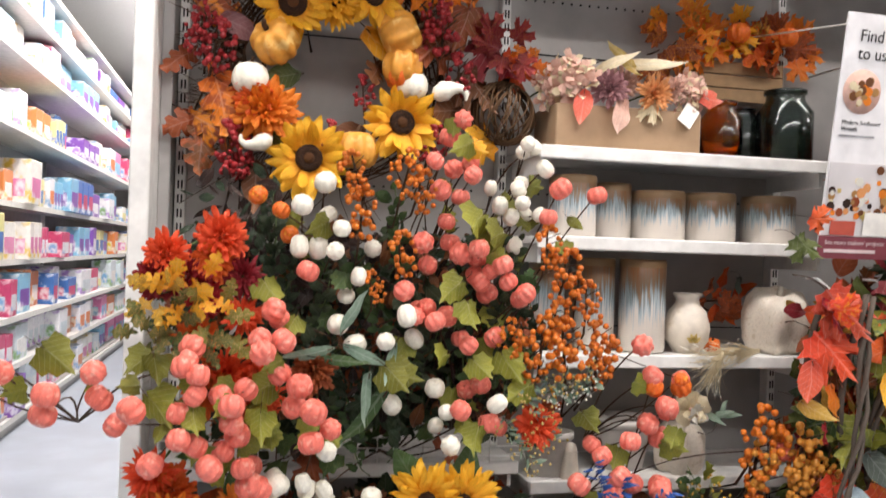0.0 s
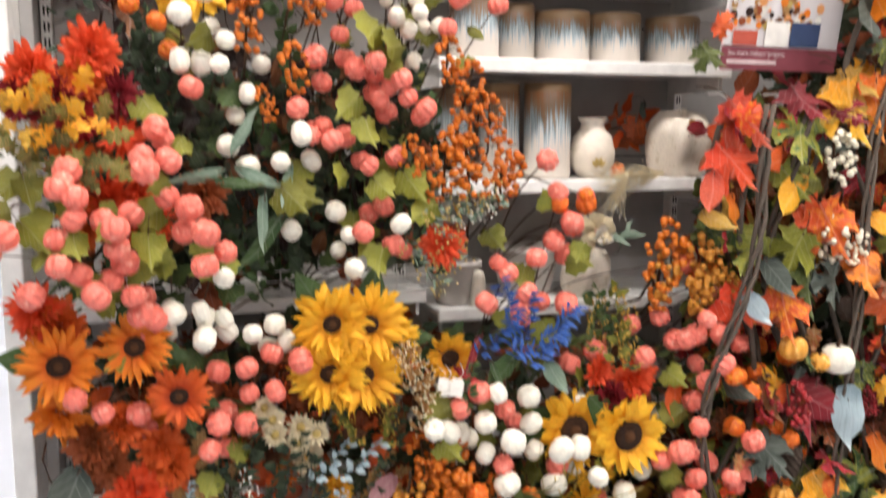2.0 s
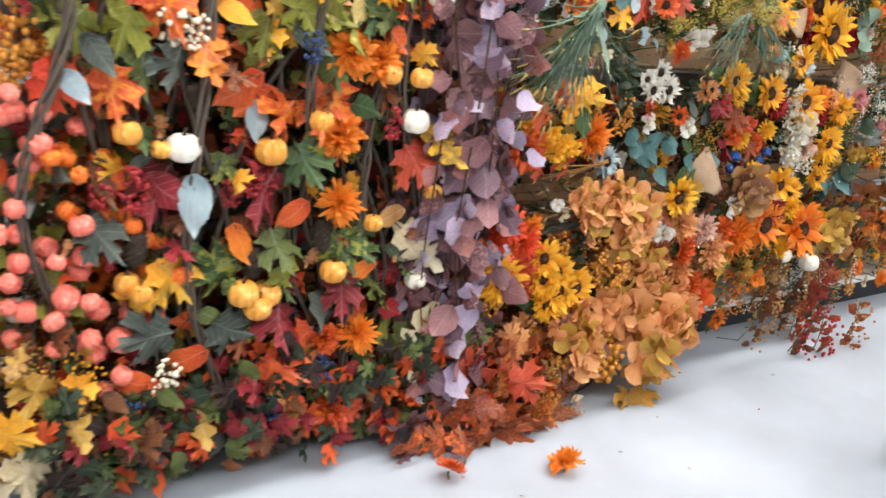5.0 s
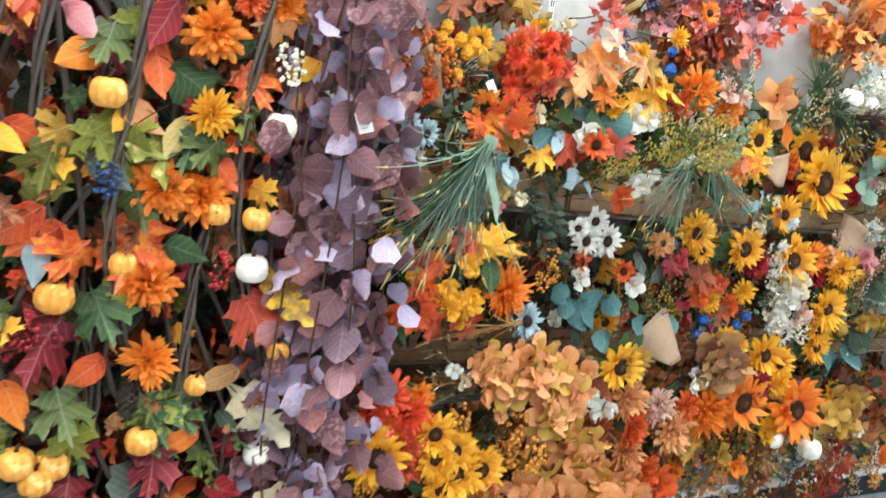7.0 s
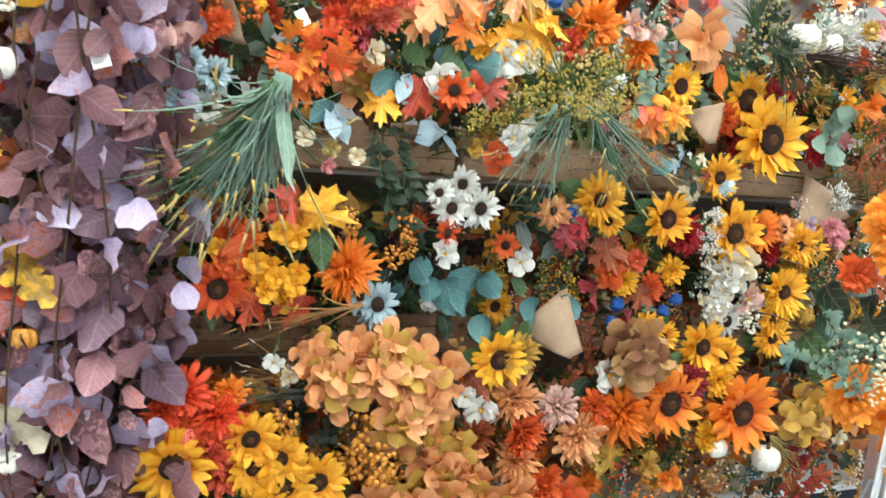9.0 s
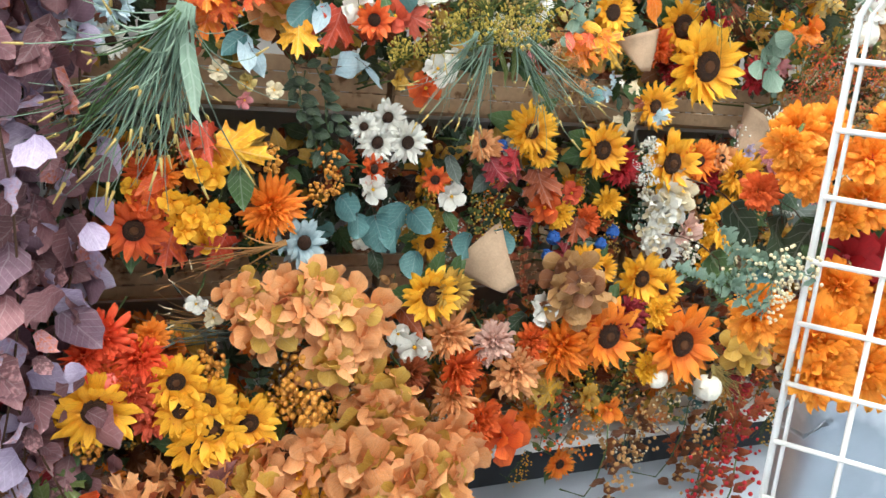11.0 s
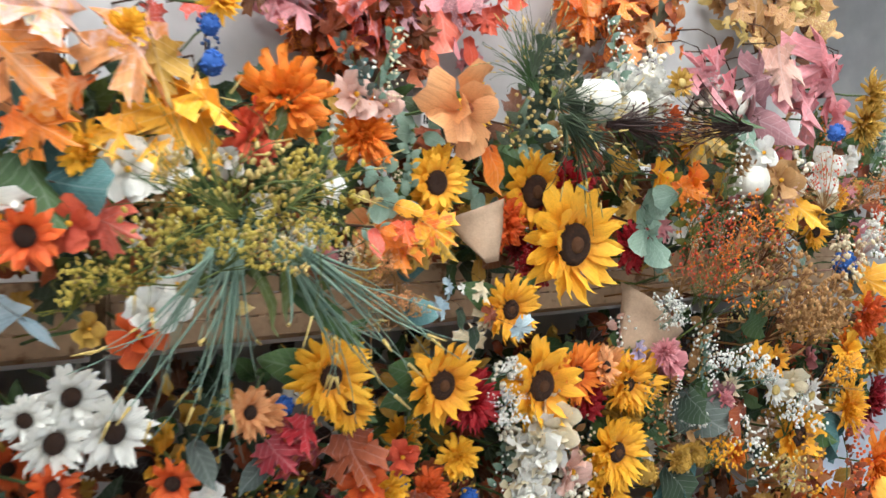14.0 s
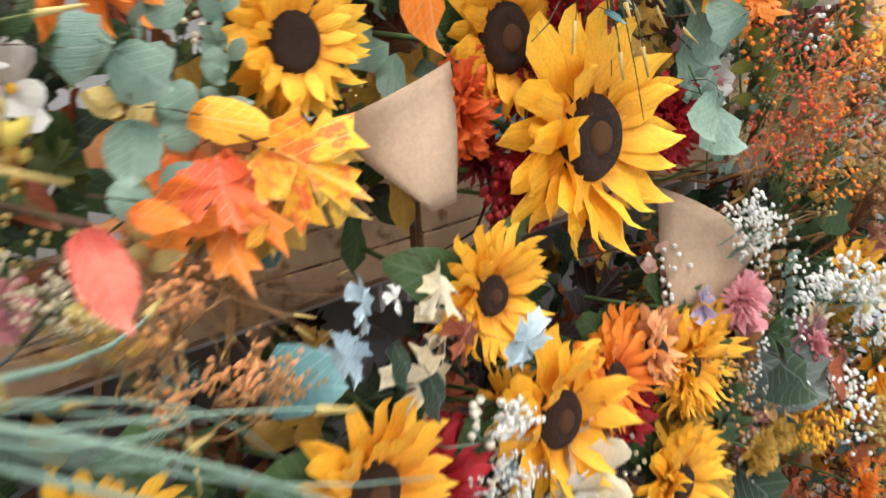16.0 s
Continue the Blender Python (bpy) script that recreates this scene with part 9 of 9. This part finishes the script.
mum(3.607, 1.52, 0.585, 0.119, "crimson")
mum(3.709, 1.52, 0.594, 0.092, "yellow")
mum(3.704, 1.52, 0.439, 0.096, "yellow")
mum(3.223, 1.52, 0.546, 0.116, "blush")
mum(3.334, 1.52, 0.54, 0.098, "deep")
mum(3.461, 1.52, 0.575, 0.115, "deep")
mum(2.315, 1.52, 0.573, 0.096, "flame")
mum(2.44, 1.52, 0.61, 0.072, "orange")
sunflower(2.333, 1.5, 0.467, 0.146, "yellow", disc=0.18)
sunflower(2.486, 1.5, 0.516, 0.109, "gold", disc=0.18)
sunflower(2.548, 1.5, 0.466, 0.113, "gold", disc=0.18)
sunflower(2.498, 1.5, 0.453, 0.105, "gold", disc=0.18)
sunflower(2.563, 1.5, 0.404, 0.137, "gold", disc=0.18)
sunflower(2.638, 1.5, 0.408, 0.119, "gold", disc=0.18)
sunflower(2.527, 1.5, 0.367, 0.107, "gold", disc=0.18)
sunflower(3.04, 1.5, 0.675, 0.121, "yellow", disc=0.2)
sunflower(3.089, 1.5, 0.686, 0.096, "amber", disc=0.16)
sunflower(3.546, 1.5, 0.546, 0.164, "orange", disc=0.2)
sunflower(3.789, 1.5, 0.508, 0.196, "orange", disc=0.18)
sunflower(2.786, 1.5, 0.254, 0.119, "gold", disc=0.1)
blossom(3.018, 1.52, 0.548, 0.094, "white")
blossom(3.356, 1.52, 0.623, 0.1, "white")
blossom(3.284, 1.52, 0.286, 0.152, "deep")
blossom(2.59, 1.52, 0.298, 0.143, "peach")
blossom(2.662, 1.52, 0.314, 0.117, "peach")
blossom(2.526, 1.52, 0.675, 0.048, "white")
blossom(2.56, 1.52, 0.643, 0.048, "cream")
blossom(2.973, 1.52, 0.582, 0.064, "white")
blossom(3.603, 1.52, 0.328, 0.077, "orange")
blossom(3.525, 1.52, 0.369, 0.075, "amber")
berries(2.556, 1.52, 0.551, 0.092, skin_amber)
berries(2.729, 1.52, 0.522, 0.119, skin_amber)
berries(2.747, 1.52, 0.438, 0.121, skin_amber)
berries(2.713, 1.52, 0.458, 0.089, skin_amber)
berries(2.823, 1.52, 0.416, 0.078, skin_amber)
berries(2.562, 1.52, 0.513, 0.074, skin_amber)
berries(2.322, 1.52, 0.392, 0.087, skin_amber)
leaf(3.415, 1.54, 0.385, 0.11, "maple", "amber", "gold")
leaf(3.345, 1.54, 0.411, 0.101, "maple", "amber")
leaf(2.728, 1.54, 0.366, 0.144, "lance", "moss", roll=200)
leaf(2.755, 1.54, 0.321, 0.132, "lance", "green")
leaf(2.558, 1.54, 0.268, 0.118, "ovate", "gold")
leaf(2.25, 1.54, 0.342, 0.115, "maple", "rust")
leaf(2.221, 1.54, 0.384, 0.126, "maple", "mauve")
leaf(3.007, 1.54, 0.613, 0.091, "ovate", "rust")
leaf(3.293, 1.54, 0.58, 0.083, "ovate", "forest")
leaf(3.842, 1.54, 0.558, 0.128, "ovate", "brown")
sprig(3.527, 1.56, 0.415, 0.136, "olive", bud="yellow")
sprig(4.057, 1.56, 0.399, 0.173, "crimson", bud="red")
sprig(4.097, 1.56, 0.213, 0.233, "rust", bud="red")
sprig(3.529, 1.56, 0.283, 0.201, "tan", bud="orange")
sprig(3.715, 1.56, 0.277, 0.243, "brown", bud="tan")
sprig(3.893, 1.56, 0.167, 0.257, "brown", bud="tan")
sprig(3.998, 1.56, 0.061, 0.232, "rust", bud="deep")
sprig(3.624, 1.56, 0.374, 0.171, "moss", bud="amber")
sprig(2.666, 1.56, 0.499, 0.14, "forest")
sprig(2.676, 1.56, 0.55, 0.139, "dusk")
sprig(3.305, 1.56, 0.703, 0.152, "rust", bud="brown")
sprig(3.268, 1.56, 0.618, 0.138, "rust")
sprig(2.956, 1.56, 0.65, 0.129, "tan")
sprig(3.801, 1.56, 0.338, 0.196, "tan", bud="cream")
sprig(3.439, 1.56, 0.297, 0.166, "moss", bud="deep")
sprig(4.045, 1.56, 0.15, 0.214, "rust", bud="red")
sprig(3.922, 1.56, 0.546, 0.164, "dusk")
loose_pumpkin(3.929, 1.52, 0.359, 0.08, skin_white)
loose_pumpkin(3.738, 1.52, 0.408, 0.066, skin_white)
loose_pumpkin(2.36, 1.52, 0.521, 0.049, skin_coral)
grass(2.706, 1.52, 0.8, 0.286, roll=250, key="tan", spread=0.2, n=14, tips="tan")
grass(2.701, 1.52, 0.602, 0.307, roll=265, key="slate", spread=0.15, n=20, tips="slate")
grass(3.931, 1.52, 0.426, 0.215, roll=130, key="wheat")
grass(2.617, 1.52, 0.645, 0.193, roll=260, key="tan", spread=0.3, n=24, tips="cream")
leafspray(2.243, 1.46, -0.01, 0.169, "maple", "rust", "deep")
leafspray(2.349, 1.46, -0.016, 0.139, "maple", "rust", "brown")
leafspray(2.149, 1.46, 0.084, 0.147, "oak", "rust", "mauve")
leafspray(2.4, 1.46, 0.068, 0.173, "maple", "rust", "orange")
leafspray(2.533, 1.46, 0.079, 0.142, "maple", "rust", "tan")
leafspray(2.883, 1.46, 0.073, 0.155, "maple", "amber", "orange")
leafspray(2.075, 1.46, 0.065, 0.113, "maple", "plum")
leafspray(2.299, 1.46, 0.162, 0.15, "maple", "salmon", "rust")
sprig(2.632, 1.44, -0.03, 0.184, "cream", bud="peach")
sprig(2.501, 1.44, 0.152, 0.156, "tan", bud="amber")
sprig(3.988, 1.44, 0.004, 0.325, "rust", bud="red")
sprig(3.872, 1.44, 0.096, 0.29, "brown", bud="red")
sprig(3.539, 1.44, 0.214, 0.266, "brown", bud="tan")
sprig(4.218, 1.44, 0.044, 0.288, "rust", bud="tan")
berries(2.533, 1.46, 0.079, 0.142, skin_amber)
berries(2.78, 1.46, 0.172, 0.167, skin_amber)
berries(2.557, 1.46, 0.19, 0.123, skin_amber)
berries(2.76, 1.46, 0.464, 0.107, skin_amber)
hydrangea(2.96, 1.44, 0.212, 0.231, "peach", "amber")
hydrangea(3.062, 1.44, 0.248, 0.177, "peach", "amber")
hydrangea(2.621, 1.44, 0.245, 0.168, "peach", "amber")

# far right bouquets
daisy(4.573, 1.55, 0.852, 0.103, "white", "wheat")
daisy(4.256, 1.55, 0.906, 0.077, "cream")
daisy(4.428, 1.55, 0.884, 0.083, "white", "wheat")
daisy(4.354, 1.55, 0.957, 0.093, "gold")
daisy(4.42, 1.55, 0.95, 0.082, "gold")
daisy(3.154, 1.55, 1.017, 0.072, "peach")
daisy(3.862, 1.55, 1, 0.081, "peach")
sunflower(3.907, 1.55, 0.83, 0.124, "yellow", disc=0.16)
sunflower(3.928, 1.55, 0.959, 0.106, "gold", disc=0.14)
sunflower(4.536, 1.55, 0.762, 0.139, "gold", disc=0.2)
sunflower(3.871, 1.6, 0.988, 0.088, "orange", disc=0.15)
blossom(4.06, 1.55, 0.989, 0.082, "pink", "crimson")
blossom(4.217, 1.55, 0.899, 0.076, "mauve")
blossom(4.32, 1.55, 1.413, 0.077, "white")
blossom(4.496, 1.55, 0.888, 0.085, "cream")
blossom(4.166, 1.55, 0.833, 0.075, "tan")
blossom(4.738, 1.55, 0.943, 0.108, "gold")
blossom(3.955, 1.55, 1.022, 0.05, "lilac")
blossom(4.391, 1.55, 1.355, 0.093, "tan")
mum(4.76, 1.55, 0.798, 0.142, "gold")
mum(4.87, 1.55, 0.812, 0.131, "crimson")
mum(4.808, 1.55, 1.023, 0.126, "deep")
mum(4.88, 1.55, 0.929, 0.13, "amber")
mum(4.748, 1.55, 1.564, 0.123, "amber")
mum(4.097, 1.55, 0.785, 0.061, "amber")
mum(4.142, 1.55, 0.789, 0.056, "amber")
mum(4.733, 1.55, 1.496, 0.137, "amber")
mum(4.93, 1.55, 0.621, 0.17, "orange")
leaf(4.609, 1.55, 0.764, 0.12, "round", "green")
leaf(4.143, 1.55, 0.873, 0.123, "round", "slate")
leaf(4.262, 1.55, 0.856, 0.078, "round", "rust")
leaf(4.177, 1.55, 0.916, 0.087, "ovate", "green")
leaf(4.717, 1.55, 0.732, 0.125, "round", "teal")
leaf(4.363, 1.55, 1.057, 0.106, "round", "green")
leaf(4.708, 1.55, 1.142, 0.136, "ovate", "slate")
leaf(4.822, 1.55, 1.108, 0.126, "maple", "gold")
leaf(4.101, 1.55, 0.737, 0.099, "round", "forest")
leaf(4.012, 1.55, 1.315, 0.056, "round", "sage")
leaf(3.996, 1.55, 1.217, 0.067, "round", "sage")
leaf(3.405, 1.55, 1.25, 0.056, "maple", "deep", "orange")
leaf(3.406, 1.55, 1.294, 0.051, "ovate", "gold")
sprig(4.335, 1.55, 0.756, 0.162, "forest", bud="white")
sprig(4.567, 1.55, 0.715, 0.178, "tan", bud="gold")
sprig(4.785, 1.55, 0.633, 0.194, "rust", bud="deep")
sprig(3.998, 1.55, 0.905, 0.127, "green", bud="tan")
sprig(4.151, 1.55, 0.979, 0.122, "sage", bud="white")
sprig(4.049, 1.55, 0.921, 0.094, "tan", bud="white")
budspray(4.275, 1.54, 0.967, 0.141, "sage", bud="white")
budspray(4.251, 1.54, 0.823, 0.142, "tan", bud="white")
budspray(4.488, 1.54, 0.825, 0.156, "green", bud="white")
budspray(4.646, 1.54, 0.913, 0.179, "tan", bud="gold")
budspray(4.557, 1.54, 1.358, 0.184, "tan", bud="salmon", fine=0.5)
budspray(4.71, 1.54, 1.347, 0.195, "tan", bud="peach", fine=0.5)
budspray(4.757, 1.54, 1.224, 0.184, "blush", bud="white")
budspray(4.327, 1.54, 1.233, 0.155, "brown", bud="salmon", fine=0.5)
budspray(4.17, 1.54, 1.213, 0.145, "tan", bud="orange", fine=0.5)
budspray(4.103, 1.54, 1.147, 0.129, "moss", bud="salmon", fine=0.5)
budspray(4.458, 1.54, 1.051, 0.193, "tan", bud="tan")
budspray(4.196, 1.54, 0.783, 0.14, "moss", bud="gold")
budspray(4.433, 1.54, 0.715, 0.169, "tan", bud="wheat")
budspray(4.021, 1.54, 1.085, 0.091, "sage", bud="white")
budspray(3.606, 1.54, 0.983, 0.067, "ice", bud="white")
globe(4.692, 1.55, 1.163, 0.06, "blue")
globe(4.608, 1.55, 1.47, 0.043, "blue")
globe(4.107, 1.55, 0.771, 0.042, "amber")
globe(4.172, 1.55, 0.772, 0.043, "amber")
leaf(3.336, 1.5, 1.328, 0.037, "round", "sage")
leaf(3.311, 1.5, 1.34, 0.036, "round", "sage")
leaf(3.327, 1.5, 1.294, 0.031, "round", "sage")
leaf(3.368, 1.5, 1.264, 0.045, "maple", "deep")
leaf(3.452, 1.5, 1.178, 0.038, "maple", "ice")
leaf(3.48, 1.5, 1.174, 0.021, "maple", "white")
leaf(3.519, 1.5, 1.17, 0.037, "maple", "cream")
leaf(3.398, 1.5, 1.147, 0.05, "round", "teal")
leaf(3.608, 1.5, 1.101, 0.047, "maple", "ice")
leaf(4.07, 1.5, 0.915, 0.078, "round", "forest")
leaf(4.227, 1.5, 0.859, 0.073, "round", "rust")
leaf(3.891, 1.5, 1.238, 0.05, "round", "sage")
leaf(3.729, 1.5, 1.333, 0.028, "lance", "teal", roll=120)
leaf(3.435, 1.5, 1.148, 0.038, "maple", "ice")
leaf(3.484, 1.5, 1.131, 0.04, "ovate", "forest")
leaf(3.512, 1.5, 1.097, 0.046, "ovate", "forest")
leaf(3.537, 1.5, 1.129, 0.039, "maple", "rust")
leaf(3.388, 1.5, 1.236, 0.019, "ovate", "gold")
sunflower(3.482, 1.58, 1.334, 0.08, "yellow", disc=0.25)
blossom(3.198, 1.5, 1.256, 0.05, "white", stalk=0.06)
blossom(3.003, 1.5, 1.177, 0.066, "white", stalk=0.06)
blossom(3.036, 1.5, 1.207, 0.038, "white", stalk=0.06)
leaf(3.44, 1.52, 1.265, 0.074, "maple", "gold", "deep", roll=120)
leaf(3.37, 1.52, 1.255, 0.066, "ovate", "orange")
leaf(3.183, 1.52, 0.959, 0.065, "maple", "crimson")
leaf(3.221, 1.52, 0.986, 0.058, "maple", "red")
loose_pumpkin(3.858, 1.6, 1.492, 0.091, skin_white)
loose_pumpkin(3.943, 1.6, 1.485, 0.08, skin_white)
loose_pumpkin(4.321, 1.6, 1.353, 0.074, skin_white)
loose_pumpkin(4.27, 1.6, 1.514, 0.07, skin_white)
berries(4.146, 1.6, 1.504, 0.105, skin_cream)
berries(3.955, 1.6, 1.535, 0.081, skin_cream)
berries(4.529, 1.6, 1.373, 0.105, skin_cream)
berries(4.031, 1.6, 1.527, 0.052, skin_cream)
leaf(4.148, 1.58, 1.549, 0.143, "maple", "pink", "mauve")
leaf(4.247, 1.58, 1.526, 0.138, "maple", "pink")
leaf(4.474, 1.58, 1.553, 0.166, "maple", "pink", "mauve")
leaf(4.632, 1.58, 1.571, 0.164, "maple", "pink")
leaf(4.377, 1.58, 1.475, 0.134, "ovate", "mauve")
leaf(3.948, 1.58, 1.477, 0.109, "ovate", "olive", roll=100)
leaf(4.165, 1.58, 1.439, 0.105, "maple", "wheat", "gold")
leaf(4.187, 1.58, 1.486, 0.134, "lance", "green", roll=95)
leaf(4.096, 1.58, 1.33, 0.09, "maple", "orange")
leaf(4.003, 1.58, 1.271, 0.071, "round", "sage")
leaf(4.032, 1.58, 1.307, 0.072, "round", "sage")
leaf(4.484, 1.58, 1.25, 0.121, "maple", "yellow")
leaf(4.444, 1.58, 1.21, 0.126, "lance", "ice", roll=110)
leaf(4.54, 1.58, 1.146, 0.118, "lance", "ice", roll=150)
mum(4.433, 1.58, 1.329, 0.106, "blush")
mum(4.084, 1.58, 0.982, 0.081, "pink")
mum(4.366, 1.58, 1.381, 0.073, "tan")
mum(4.287, 1.58, 1.391, 0.082, "tan")
kraft(3.568, 1.57, 1.245, 0.1, roll=160)
kraft(3.976, 1.57, 1.05, 0.15, roll=215)
kraft(3.2, 1.54, 0.715, 0.15, roll=130)
kraft(2.377, 1.58, 1.379, 0.136, roll=20)

# dried fillers, red blooms and pale sprigs round the leaning sunflower
for fx, fz, key, bud in ((3.327, 1.213, "tan", "peach"), (3.306, 1.187, "slate", "tan"), (3.367, 1.163, "tan", "peach"), (3.288, 1.211, "tan", "amber"), (3.269, 1.234, "slate", "cream"), (3.32, 1.169, "sage", "peach"), (3.374, 1.151, "tan", "tan")):
    budspray(fx, 1.5, fz, 0.06, key, bud)
for fx, fz, fd, key in ((3.803, 1.307, 0.085, "red"), (3.988, 1.225, 0.07, "red"), (3.696, 1.22, 0.06, "crimson"), (3.605, 0.982, 0.075, "red"), (3.75, 1.178, 0.05, "coral")):
    mum(fx, 1.62, fz, fd, key)
for fx, fz in ((3.599, 1.036), (3.614, 0.951), (4.0, 1.118), (4.189, 0.982), (4.096, 0.873), (4.346, 0.932)):
    budspray(fx, 1.53, fz, 0.07, "sage", "white", fine=1.4)
for fx, fz, fd in ((4.009, 1.016, 0.065), (3.254, 1.227, 0.045), (4.213, 0.888, 0.06)):
    mum(fx, 1.53, fz, fd, "pink", cat="rose")

# white price tags
swing_tag(0.539, 1.56, 0.874, 0.024, 10)
swing_tag(0.808, 1.5, 0.464, 0.034, -20)
swing_tag(0.549, 1.56, 0.866, 0.031, 5)
swing_tag(0.565, 1.55, 0.868, 0.034, 10)
swing_tag(2.535, 1.55, 1.37, 0.032, -30)
swing_tag(2.166, 1.42, 1.258, 0.045, -20)
swing_tag(3.253, 1.5, 1.329, 0.028, 60)
